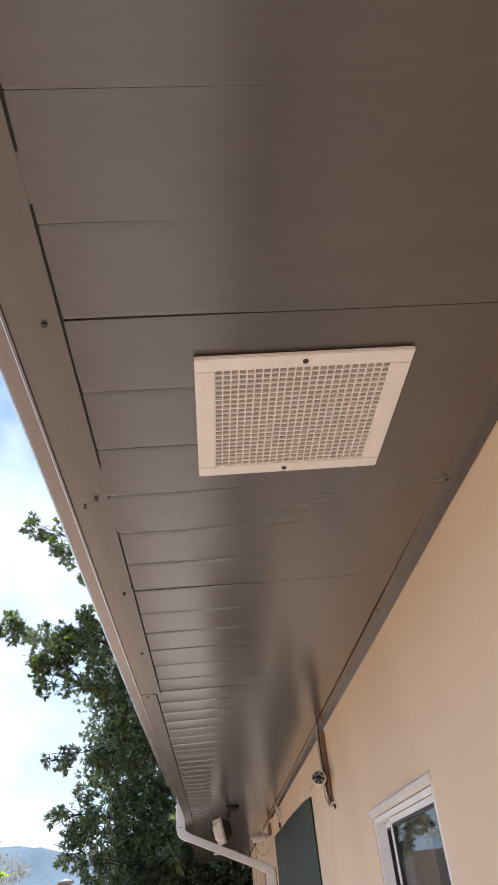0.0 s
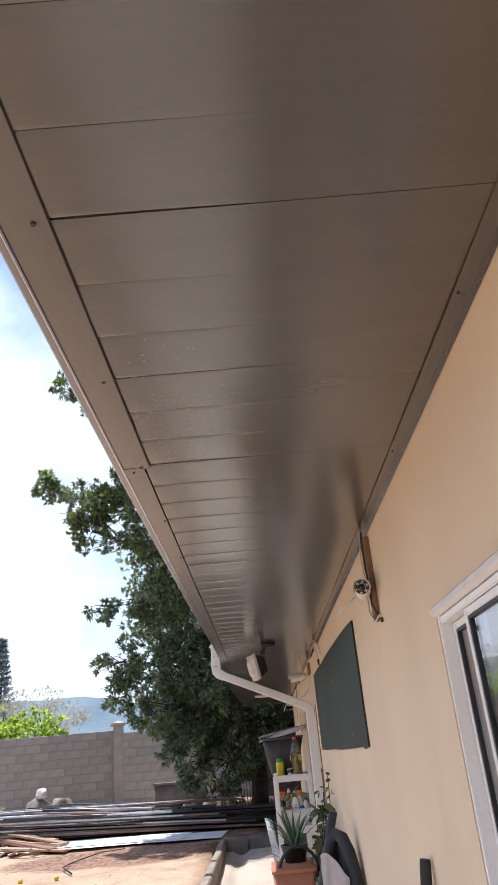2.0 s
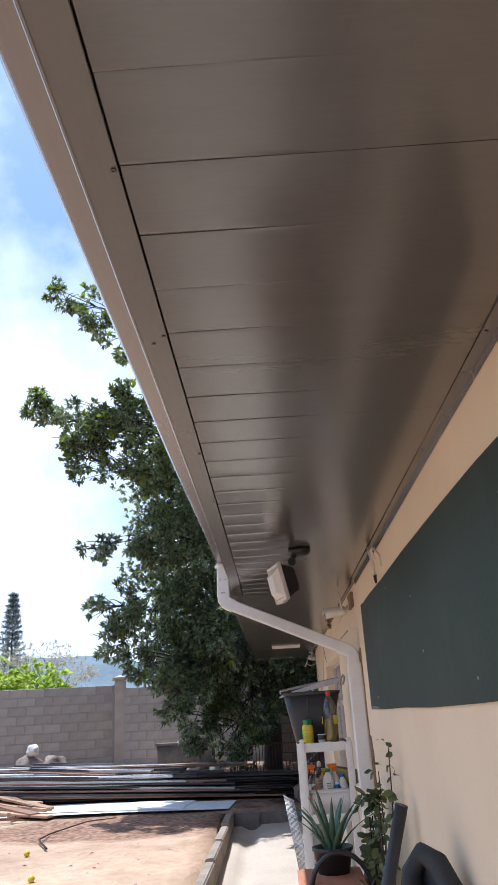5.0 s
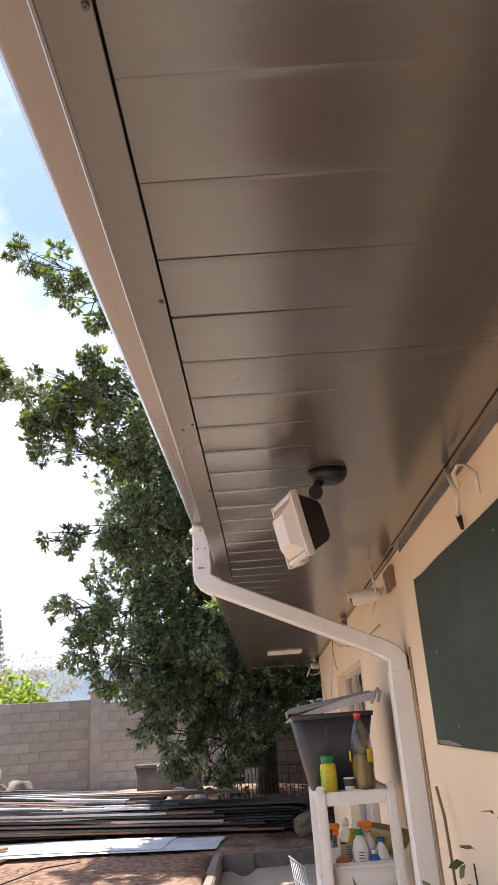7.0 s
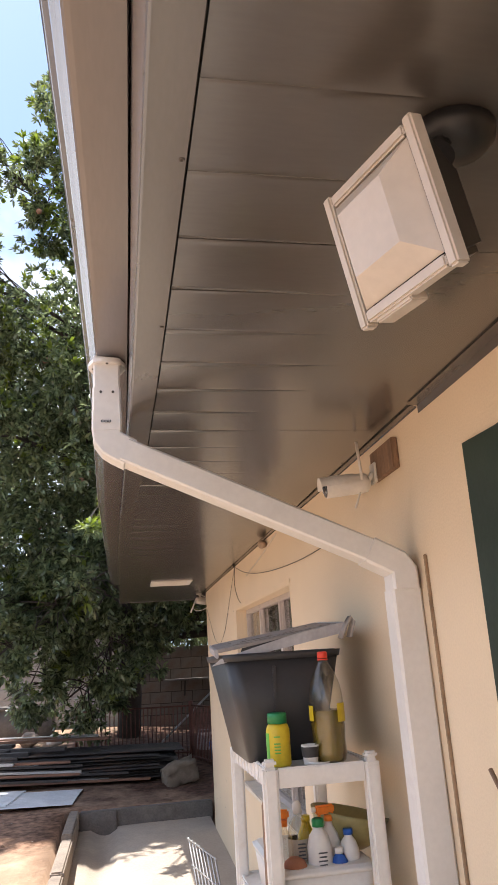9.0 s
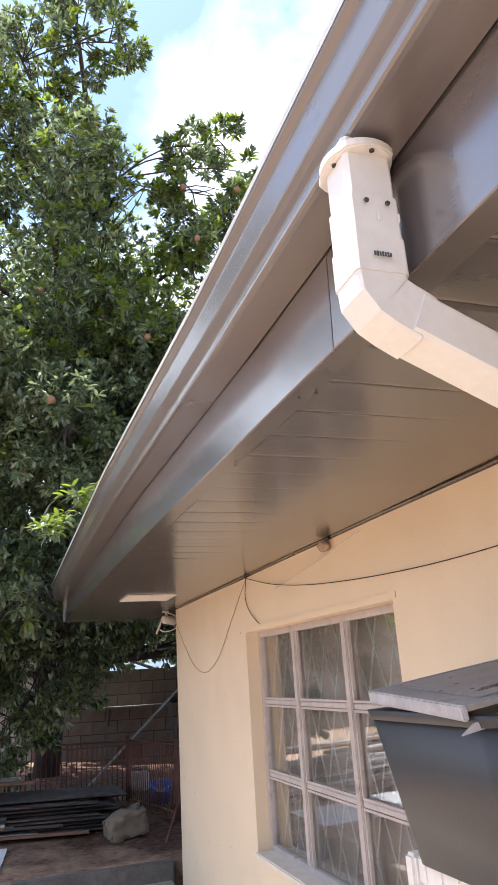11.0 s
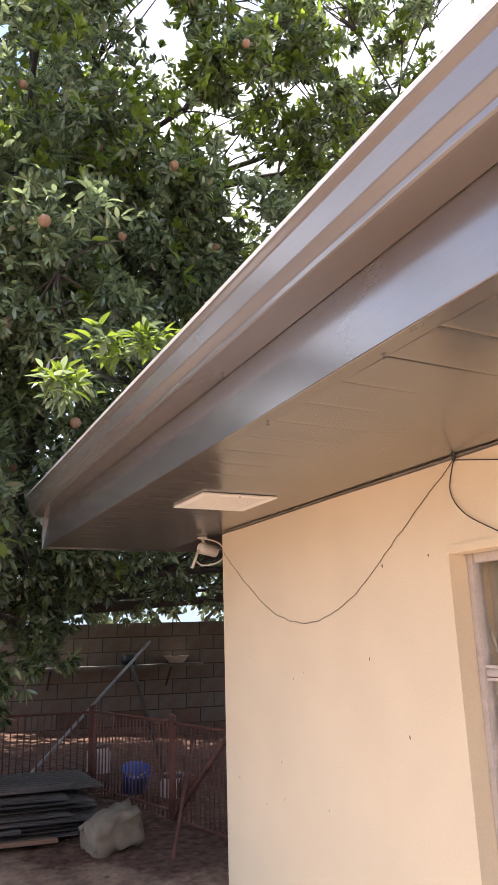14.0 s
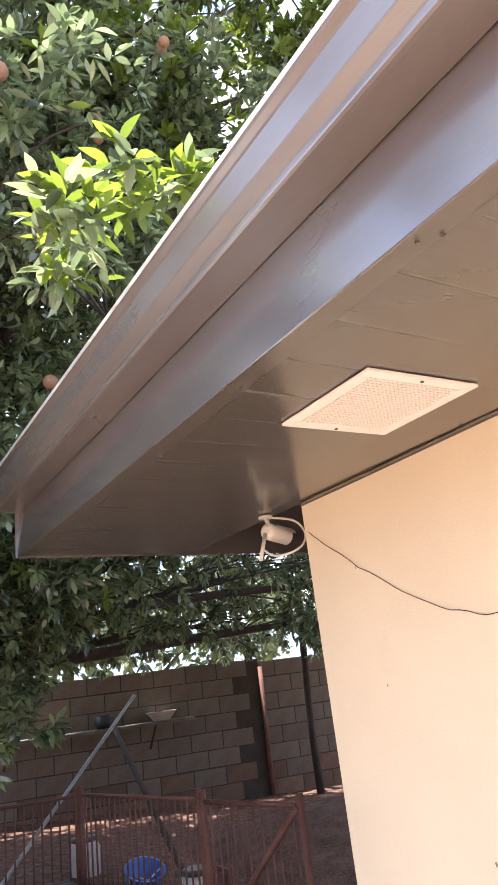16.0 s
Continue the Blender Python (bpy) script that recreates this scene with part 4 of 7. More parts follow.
def yard_post(x, y, zb, zt, ang, cap=True, wdt=0.26):
    p = thing("wall_post", (x, y, zb), "cast concrete post of the yard wall", "post", "yard wall posts")
    r = rotz(ang)
    part("shaft", box(B(), (x, y, (zb + zt) / 2 - 0.15), (wdt, wdt, zt - zb + 0.3), r, 0.012), M_POST, p)
    if cap:
        bm = box(B(), (x, y, zt + 0.03), (wdt + 0.14, wdt + 0.14, 0.06), r, 0.01)
        s = (wdt + 0.10) / 2
        q = [bm.verts.new(Vector((x, y, zt + 0.062)) + r @ Vector((i * s, j * s, 0))) for i, j in ((-1, -1), (1, -1), (1, 1), (-1, 1))]
        t = bm.verts.new((x, y, zt + 0.13))
        for i in range(4):
            bm.faces.new((q[i], q[(i + 1) % 4], t))
        part("pyramid_cap", bm, M_POST, p)
    return p


P1, P2, P3 = Vector((-4.40, 20.3)), Vector((-7.75, 19.25)), Vector((-11.3, 18.1))
block_wall("wall_yard_left", P2 + (P1 - P2).normalized() * 0.13, P1 - (P1 - P2).normalized() * 0.13, 0.78, 0.72, 9, "grey hollow-block yard wall, sunlit")
block_wall("wall_yard_far_left", P3 + (P2 - P3).normalized() * 0.13, P2 - (P2 - P3).normalized() * 0.13, 0.78, 0.78, 9, "grey hollow-block yard wall, sunlit")
P4, P5, P6 = Vector((-0.9, 19.45)), Vector((3.35, 18.45)), Vector((8.2, 17.3))
block_wall("wall_yard_tree", P1 + (P4 - P1).normalized() * 0.13, P4, 0.68, 0.66, 9, "grey hollow-block yard wall behind the tree")
block_wall("wall_yard_right", P4, P5 - (P5 - P4).normalized() * 0.012, 0.47, 0.44, 8, "brown-stained hollow-block yard wall, tree shade darkened into its colour", True, ME_WARM)
block_wall("wall_yard_far_right", P5 + (P6 - P5).normalized() * 0.012, P6, 0.44, 0.40, 8, "brown-stained hollow-block yard wall, tree shade darkened into its colour", True, ME_WARM)
yard_post(*P1, 0.72, 2.66, 17)
yard_post(*P2, 0.78, 2.86, 17)
yard_post(*P3, 0.78, 2.9, 17)
yard_post(*P6, 0.40, 2.06, -13, False, 0.2)
block_wall("wall_yard_west", (-14.2, 17.2), (-15.5, -8), 0.5, 0.2, 9, "grey hollow-block yard wall", False)
block_wall("wall_yard_west_end", P3, (-14.2, 17.2), 0.75, 0.6, 9, "grey hollow-block yard wall", False)


# ---- trees ----
def leaf_cloud(name, tips, dirs, per, length, width, material, parent, seed, droop=0.35, spread=1.1):
    """Rosettes of folded leaves at the tips: one mesh, each leaf two triangles."""
    rng = np.random.default_rng(seed)
    tips, dirs = np.repeat(np.asarray(tips), per, 0), np.repeat(np.asarray(dirs), per, 0)
    n = len(tips)
    out = dirs + rng.normal(0, spread * 0.6, (n, 3))
    out[:, 2] -= droop * rng.random(n)
    out /= np.linalg.norm(out, axis=1)[:, None] + 1e-9
    side = np.cross(out, rng.normal(0, 1, (n, 3)) * 0.45 + [0, 0, 1.0])
    side /= np.linalg.norm(side, axis=1)[:, None] + 1e-9
    up = np.cross(side, out)
    ln = length * (0.7 + 0.6 * rng.random(n))[:, None]
    wd = width * (0.75 + 0.5 * rng.random(n))[:, None]
    base = tips + out * ln * 0.10
    bend = (0.02 + 0.16 * rng.random(n))[:, None]
    m1 = base + out * ln * 0.32 + up * ln * 0.05
    m2 = base + out * ln * 0.66 - up * ln * bend * 0.35
    tip = base + out * ln * 0.97 - up * ln * bend
    v = np.stack([base, m1 - side * wd * 0.86 + up * wd * 0.25, m1 + side * wd * 0.86 + up * wd * 0.25, m2 - side * wd, m2 + side * wd, tip], 1).reshape(-1, 3)
    i = np.arange(n)[:, None] * 6
    f = np.concatenate([i + [0, 2, 1], i + [1, 2, 4], i + [1, 4, 3], i + [3, 4, 5]], 0)
    return raw_mesh(name, v, f, material, parent, True)


def fine_leaves(name, tips, dirs, per, length, width, material, parent, seed, rise=0.2):
    """Rosettes of long curved leaves with a folded midrib, for branches seen close by."""
    rng = np.random.default_rng(seed)
    tips, dirs = np.repeat(np.asarray(tips), per, 0), np.repeat(np.asarray(dirs), per, 0)
    n = len(tips)
    az = rng.random(n) * 2 * np.pi
    out = np.stack([np.cos(az), np.sin(az), rise + 0.55 * rng.normal(0, 1, n)], 1) + 0.35 * dirs
    out /= np.linalg.norm(out, axis=1)[:, None]
    side = np.cross(out, [0, 0, 1.0]) + rng.normal(0, 0.22, (n, 3))
    side -= out * (side * out).sum(1)[:, None]
    side /= np.linalg.norm(side, axis=1)[:, None] + 1e-9
    up = np.cross(side, out)
    ln, wd = length * (0.6 + 0.6 * rng.random(n))[:, None], width * (0.8 + 0.4 * rng.random(n))[:, None]
    bend = (0.15 + 0.35 * rng.random(n))[:, None]
    cols = []
    for u, k in ((0.0, 0.08), (0.14, 0.5), (0.34, 0.95), (0.58, 1.0), (0.8, 0.62), (1.0, 0.03)):
        c = tips + out * ln * (u + 0.1) - up * ln * bend * u * u
        cols += [c - side * wd * k + up * wd * k * 0.35, c, c + side * wd * k + up * wd * k * 0.35]
    v = np.stack(cols, 1).reshape(-1, 3)
    i = np.arange(n)[:, None] * 18
    f = np.concatenate([i + [3 * r + q, 3 * r + q + 1, 3 * r + q + 4, 3 * r + q + 3] for r in range(5) for q in (0, 1)], 0)
    return raw_mesh(name, v, f, material, parent, True)


def lobe_points(rng, lobes, density):
    """Tips and outward directions: each lobe is broken into ragged clumps with gaps between."""
    tips, dirs = [], []
    for cx, cy, cz, rx, ry, rz in lobes:
        area = (rx * ry + ry * rz + rx * rz) / 3
        m = max(5, int(26 * area ** 0.7))
        d = rng.normal(0, 1, (m, 3))
        d /= np.linalg.norm(d, axis=1)[:, None]
        cc = np.array([cx, cy, cz]) + d * (0.45 + 0.62 * rng.random(m) ** 0.7)[:, None] * [rx, ry, rz]
        cr = (0.20 + 0.26 * rng.random(m)) * (rx * ry * rz) ** (1 / 3) ** 0.8 + 0.06
        per = max(6, int(density * (0.78 if cz > 7.2 else 0.55 if cy > 15.9 or (cx < -2.9 and cz < 4.4) else 1.0) * area / m))
        for c, r, dd in zip(cc, cr, d):
            u = rng.normal(0, 1, (per, 3))
            u /= np.linalg.norm(u, axis=1)[:, None]
            tips.append(c + u * (r * rng.random(per) ** 0.45)[:, None] * [1, 1, 0.8])
            dirs.append(u * 0.6 + dd * 0.4 + [0, 0, 0.3])
    return np.concatenate(tips), np.concatenate(dirs)


def limb(bm, a, b, r0, r1, rng, sag=0.25, n=7):
    a, b = Vector(a), Vector(b)
    off = Vector((rng.uniform(-1, 1), rng.uniform(-1, 1), rng.uniform(0, 1))) * sag * (b - a).length * 0.4
    pts = [a.lerp(b, t / n) + off * math.sin(math.pi * t / n) for t in range(n + 1)]
    tube(bm, pts, r0, 7, r1)
    return pts


# crown clumps: x, y, z and the half axes; some high ones added only for shade
LOBES = [(-4.02, 13.4, 9.10, 0.34, 0.4, 0.28), (-3.5, 13.5, 8.80, 0.42, 0.5, 0.36), (-3.0, 13.6, 8.35, 0.45, 0.5, 0.42), (-2.35, 13.8, 8.55, 0.55, 0.6, 0.6), (-1.75, 13.9, 8.3, 0.6, 0.7, 0.8),
         (-4.35, 13.3, 6.88, 0.36, 0.4, 0.26), (-3.75, 13.4, 6.62, 0.55, 0.6, 0.48), (-3.5, 13.4, 5.95, 0.52, 0.6, 0.42), (-2.8, 13.4, 6.55, 0.7, 0.8, 0.62), (-2.3, 13.6, 5.75, 0.6, 0.8, 0.5),
         (-3.40, 13.4, 4.34, 0.30, 0.35, 0.17), (-2.85, 13.5, 4.48, 0.34, 0.4, 0.22), (-2.15, 13.7, 4.55, 0.55, 0.8, 0.6), (-3.25, 13.4, 3.38, 0.32, 0.42, 0.26), (-3.1, 13.4, 2.88, 0.36, 0.4, 0.26),
         (-2.6, 13.6, 3.35, 0.5, 0.6, 0.5), (-2.5, 13.5, 2.50, 0.42, 0.5, 0.36), (-2.05, 13.6, 2.02, 0.38, 0.45, 0.32), (-1.85, 14.4, 3.1, 0.8, 0.9, 0.8),
         (-0.9, 13.6, 10.6, 0.55, 0.6, 0.6), (-1.5, 13.9, 9.6, 0.6, 0.7, 0.8), (-0.45, 13.4, 9.7, 0.42, 0.5, 0.55), (-0.95, 13.3, 7.5, 0.6, 0.6, 0.6), (-0.35, 13.4, 7.6, 0.5, 0.5, 0.4),
         (0.60, 13.3, 8.02, 0.34, 0.34, 0.32), (0.55, 13.3, 7.5, 0.45, 0.45, 0.35), (1.1, 13.2, 7.42, 0.36, 0.36, 0.28), (1.75, 13.1, 7.75, 0.34, 0.34, 0.3), (2.3, 13.0, 7.9, 0.3, 0.3, 0.3), (2.9, 13.0, 8.3, 0.42, 0.42, 0.4),
         (0.6, 17.7, 2.45, 1.3, 0.5, 0.35), (2.3, 17.4, 2.45, 1.3, 0.6, 0.35), (3.9, 17.0, 2.4, 1.1, 0.6, 0.4),
         (1.0, 17.0, 6.2, 1.9, 1.6, 1.7), (-1.3, 17.3, 1.9, 0.6, 0.4, 0.5), (-2.0, 14.6, 2.4, 0.6, 0.9, 0.6), (-1.2, 14.8, 3.6, 1.4, 1.5, 1.4), (-1.1, 14.3, 5.9, 1.5, 1.6, 1.5),
         (-0.95, 14.6, 8.6, 0.8, 1.1, 1.2), (0.5, 14.2, 5.9, 1.25, 1.4, 1.0), (0.75, 13.2, 6.75, 0.6, 0.7, 0.45), (1.35, 13.3, 6.95, 0.45, 0.5, 0.4),
         (2.45, 13.3, 7.1, 0.55, 0.6, 0.5), (2.0, 13.6, 6.4, 0.9, 0.9, 0.6), (0.6, 15.4, 4.2, 1.8, 1.7, 1.5), (2.0, 16.2, 3.3, 1.6, 1.5, 0.95), (0.2, 16.4, 2.95, 1.6, 1.3, 0.75),
         (-1.17, 11.75, 3.00, 0.10, 0.11, 0.05), (-0.86, 11.85, 3.29, 0.10, 0.11, 0.045), (-0.66, 11.85, 3.36, 0.10, 0.10, 0.045), (-0.98, 12.1, 3.14, 0.11, 0.12, 0.06), (-0.9, 13.1, 4.3, 0.8, 0.6, 0.6),
         (-0.75, 14.0, 5.5, 0.7, 0.5, 0.6), (-0.1, 14.0, 5.9, 0.6, 0.5, 0.6), (1.02, 13.4, 8.38, 0.26, 0.3, 0.36), (1.36, 13.4, 8.0, 0.25, 0.25, 0.2), (-1.6, 13.7, 2.5, 0.5, 0.45, 0.45),
         (-1.25, 13.3, 2.65, 0.5, 0.5, 0.45), (2.6, 15.0, 2.5, 0.9, 0.7, 0.5), (-1.9, 15.3, 5.0, 1.2, 1.2, 1.2), (0.5, 13.6, 5.0, 0.9, 0.7, 0.7),
         (-1.6, 17.2, 6.6, 1.9, 1.7, 1.6), (-1.8, 18.2, 4.0, 1.6, 1.3, 1.3), (-1.3, 15.6, 1.55, 0.6, 0.6, 0.6), (-1.0, 14.9, 1.9, 0.5, 0.5, 0.6),
         (-1.45, 16.2, 1.5, 0.5, 0.5, 0.5), (-2.0, 14.9, 1.6, 0.4, 0.5, 0.4), (-1.0, 17.1, 1.6, 0.4, 0.4, 0.4), (0.6, 18.4, 4.0, 1.8, 1.3, 1.3),
         # the last two are added out of view behind the roof to block light
         (3.6, 17.0, 3.0, 1.5, 1.2, 0.7), (-0.2, 17.2, 8.0, 1.6, 1.5, 1.2), (-1.0, 15.6, 2.5, 1.2, 0.9, 0.6), (4.5, 16.0, 4.6, 2.2, 1.8, 1.2), (3.0, 17.5, 5.0, 2.2, 1.6, 1.2)]

def fruit_tree():
    base = Vector((-0.75, 18.0, ground_z(-0.75, 18.0)))
    t = thing("fruit_tree", base, "large dark evergreen fruit tree with brown round fruit", "tree")
    rng, npr = random.Random(5), np.random.default_rng(5)
    bm = B()
    trunk = [base + Vector((0, 0, -0.1)), base + Vector((0.05, -0.25, 0.7)), base + Vector((0.0, -0.75, 1.5)), base + Vector((0.05, -1.4, 2.5)), base + Vector((0.1, -2.1, 3.8)), base + Vector((0.0, -2.8, 5.4)), base + Vector((0.05, -3.1, 7.2)), base + Vector((0.15, -3.2, 9.4))]
    tube(bm, trunk, 0.20, 12, 0.035)
    part("trunk", bm, M_BARK, t)
    for lb in LOBES:
        c = Vector(lb[:3])
        near = trunk[2:]
        if lb[3] < 0.5:
            near = [Vector(q[:3]) for q in LOBES if q[3] >= 0.5]
        if lb[3] < 0.5:
            start = min(near, key=lambda p: (p - c).length + 1.2 * abs(p.z - c.z))
        else:
            start = min(near, key=lambda p: (p - c).length + 1.6 * max(p.z - c.z + 0.6, 0))
        if lb[1] < 12.75:
            start = Vector((-0.45, 13.2, 3.6))
        bm = B()
        pts = limb(bm, start, c, 0.075 if lb[3] > 0.7 else 0.04 if lb[3] > 0.5 else 0.011 if lb[1] > 12.75 else 0.007, 0.018 if lb[3] > 0.5 else 0.006 if lb[1] > 12.75 else 0.004, rng)
        for _ in range(int(7 + 10 * lb[3]) if lb[3] > 0.25 else 2):
            d = Vector((rng.gauss(0, 1), rng.gauss(0, 1), rng.gauss(0, 1))).normalized()
            e = c + Vector((d.x * lb[3], d.y * lb[4], d.z * lb[5])) * rng.uniform(0.6, 1.0)
            limb(bm, pts[rng.choice((4, 5, 6, 7))], e, 0.010 if lb[1] > 12.75 else 0.005, 0.004, rng, 0.3, 4)
        part("limb", bm, M_BARK, t)
    tips, dirs = lobe_points(npr, LOBES, 760)
    keep = ~((tips[:, 0] > -1.1) & (tips[:, 1] < 13.7) & (tips[:, 2] < 2.95))
    tips, dirs = tips[keep], dirs[keep]
    # extra yellow-green leaves high and to the right paint the crown's sunlit side
    young_lit = (npr.random(len(tips)) < 0.03 + 0.17 * (tips[:, 2] > 5.2) + 0.22 * ((tips[:, 2] > 5.6) & (tips[:, 0] > -0.6)) + 0.45 * ((tips[:, 1] < 12.2) & (tips[:, 2] < 3.5)))
    close = tips[:, 1] < 12.75
    crown = leaf_cloud("crown", tips[~young_lit & ~close], dirs[~young_lit & ~close], 15, 0.094, 0.0138, M_LEAF, t, 11, 0.55)
    tagged(crown, "dense glossy dark green leaves in rosettes", "", "", "stuff")
    low = fine_leaves("low_foliage", tips[~young_lit & close], dirs[~young_lit & close], 3, 0.092, 0.0150, M_LEAF, t, 14, 0.0)
    tagged(low, "long green leaves hanging by the eave", "", "", "stuff")
    yl = leaf_cloud("young_sunlit_leaves", tips[young_lit & ~close], dirs[young_lit & ~close] + [0, 0, 0.5], 12, 0.105, 0.0165, M_LEAFLIT, t, 12, 0.2)
    tagged(yl, "fresh yellow-green leaf rosettes, also colouring the crown's sunlit side", "", "", "stuff")
    yl = fine_leaves("young_sunlit_leaves", tips[young_lit & close], dirs[young_lit & close], 3, 0.092, 0.0155, M_LEAFLIT, t, 15, 0.35)
    tagged(yl, "fresh yellow-green leaf rosettes, also colouring the crown's sunlit side", "", "", "stuff")
    bm = B()
    lathe(bm, (0, 0, 0), [(0.004, -0.036), (0.02, -0.031), (0.034, -0.012), (0.036, 0.004), (0.028, 0.024), (0.012, 0.034), (0.003, 0.036)], 12)
    me = bpy.data.meshes.new("fruit")
    bm.to_mesh(me)
    bm.free()
    me.materials.append(M_FRUIT)
    front = [i for i in range(len(tips)) if 12.75 < tips[i, 1] < 15.0 and 2.8 < tips[i, 2] < 8 and tips[i, 0] > -1.9]
    for i in rng.sample(front, 55):
        ob = new("fruit", me)
        ob.parent = t
        ob.location = Vector(tips[i]) + Vector((rng.uniform(-0.05, 0.05), -0.09, -0.09)) - base
        s = rng.uniform(0.85, 1.2)
        ob.scale = (s, s, s)
    return t


fruit_tree()


def bush(name, base, lobes, material, label, category, seed, density=150, length=0.2, width=0.05, per=8, trunk_r=0.1):
    base = Vector(base)
    t = thing(name, base, label, category)
    npr, rng = np.random.default_rng(seed), random.Random(seed)
    bm = B()
    for lb in lobes:
        limb(bm, base, Vector(lb[:3]), trunk_r, trunk_r * 0.2, rng)
    part("trunk", bm, M_BARK, t)
    tips, dirs = lobe_points(npr, lobes, density)
    tagged(leaf_cloud("crown", tips, dirs, per, length, width, material, t, seed, 0.3), "", "", "", "stuff")
    return t


bush("garden_tree", (-15.5, 29, 0.8), [(-15.9, 29, 4.5, 1.5, 1.5, 1.5), (-14.3, 30, 3.2, 1.4, 1.4, 1.2), (-17.5, 29.5, 3.2, 1.5, 1.4, 1.5)], M_LEAFBUSH, "bright green leafy tree behind the wall", "tree", 21, 170)
bush("garden_shrub", (-10.3, 28, 0.8), [(-10.6, 28, 2.6, 1.3, 1.2, 1.0), (-9.2, 28.5, 2.7, 1.3, 1.2, 1.0), (-8.0, 28.2, 2.2, 1.0, 1.0, 0.8), (-11.8, 28.8, 2.3, 1.0, 1.0, 0.9)], M_LEAFBUSH, "yellow-green shrub row behind the yard wall", "shrub", 22, 230)
bush("distant_tree", (-13.5, 42, 0.8), [(-13.2, 42, 5.3, 1.6, 1.5, 0.7), (-15.2, 42.5, 5.0, 1.4, 1.3, 0.7), (-11.6, 42, 4.5, 1.4, 1.3, 0.7)], M_LEAFPALE, "thin pale open-crowned tree in the distance", "tree", 23, 34, 0.22, 0.02, 5, 0.07)
bush("distant_tree", (-26, 44, 0.8), [(-26, 44, 5.0, 3.0, 2.5, 2.2), (-30, 46, 5.0, 3.0, 2.5, 2.0), (-22.5, 46, 3.8, 2.0, 1.8, 1.6)], M_LEAFFAR, "broad green tree in the distance", "tree", 24, 80, 0.3, 0.08, 7)
bush("distant_tree", (8, 34, 0.8), [(6, 34, 4.2, 3.0, 2.0, 1.9), (11, 33, 4.0, 3.0, 2.0, 2.0), (1, 35, 3.6, 2.6, 2.0, 1.5)], M_LEAFFAR, "broad green tree in the distance", "tree", 25, 90, 0.3, 0.08, 7)
bush("garden_tree", (-24, 14, 0.4), [(-24, 14, 4.5, 2.5, 2.5, 2.2), (-23, 9, 4.0, 2.2, 2.5, 2.0), (-25, 3, 4.5, 2.5, 2.5, 2.2)], M_LEAFFAR, "broad green tree beyond the yard", "tree", 26, 90, 0.3, 0.08, 7)


def conifer(x, y, zb, zt):
    t = thing("norfolk_pine", (x, y, zb), "tall narrow conifer with tiered branches", "tree")
    part("trunk", tube(B(), [(x, y, zb), (x + 0.1, y, (zb + zt) / 2), (x, y, zt)], 0.16, 8, 0.03), M_BARK, t)
    rng = np.random.default_rng(31)
    tips, dirs = [], []
    z = zb + 1.5
    while z < zt:
        r = 0.06 + 1.9 * (1 - (z - zb) / (zt - zb)) ** 1.0
        for a in range(6):
            an = a * math.pi / 3 + rng.random() * 0.6
            for s in np.linspace(0.15, 1, 7):
                tips.append((x + math.cos(an) * r * s, y + math.sin(an) * r * s, z + 0.25 * r * s * s))
                dirs.append((math.cos(an), math.sin(an), 0.35))
        z += 0.44
    tagged(leaf_cloud("foliage", tips, dirs, 9, 0.34, 0.034, M_PINE, t, 33, 0.1, 0.8), "", "", "", "stuff")


conifer(-21.6, 60, 0.8, 12.3)


def palm(x, y, zb, h, seed, fronds=14, length=2.0, dry=False):
    t = thing("palm", (x, y, zb), "feathery green palm behind the yard wall", "palm")
    part("trunk", tube(B(), [(x, y, zb), (x + 0.1, y, zb + h * 0.5), (x, y, zb + h)], 0.14, 8, 0.09), M_BARK, t)
    rng = random.Random(seed)
    v, f = [], []
    for i in range(fronds):
        an, el = i * 2.4 + rng.uniform(-0.3, 0.3), rng.uniform(0.45, 1.4)
        for j in range(24):
            u = j / 23
            r = length * u * math.cos(el) * 0.95
            zq = zb + h + length * (u * math.sin(el) - 0.75 * u * u)
            p = Vector((x + math.cos(an) * r, y + math.sin(an) * r, zq))
            sd = Vector((-math.sin(an), math.cos(an), 0))
            fw = Vector((math.cos(an), math.sin(an), -0.5))
            ll = 0.55 * math.sin(math.pi * min(0.12 + u * 0.9, 1)) + 0.06
            for s in (-1, 1):
                k = len(v)
                q = p + sd * s * ll + fw * ll * 0.55 + Vector((0, 0, -0.25 * ll))
                v += [p, p + fw * 0.05, q]
                f.append((k, k + 1, k + 2))
    tagged(raw_mesh("fronds", [tuple(p) for p in v], f, M_LEAFBUSH, t), "", "", "", "stuff")


palm(-13.4, 33, 0.8, 3.5, 1, 22, 2.7)
palm(-12.0, 35, 0.8, 2.8, 2, 12, 1.7)

# far hills
bm = B()
rows = []
for j in range(9):
    rr = []
    for i in range(121):
        a = math.pi * i / 120
        hgt = 1.7 * (30 + 34 * (0.5 + 0.5 * noise.noise((i * 0.09, 2.0, 0))) + 14 * noise.noise((i * 0.31, j * 0.5, 4))) * math.sin(math.pi * j / 16)
        rr.append(bm.verts.new((math.cos(a) * (620 + 45 * j), math.sin(a) * (620 + 45 * j), hgt - 4)))
    rows.append(rr)
for a, b in zip(rows, rows[1:]):
    for i in range(120):
        bm.faces.new((a[i], a[i + 1], b[i + 1], b[i]))
structure("backdrop_hills", bm, M_HILL, "hills on the horizon, tinted blue-grey for haze", "hills", True)

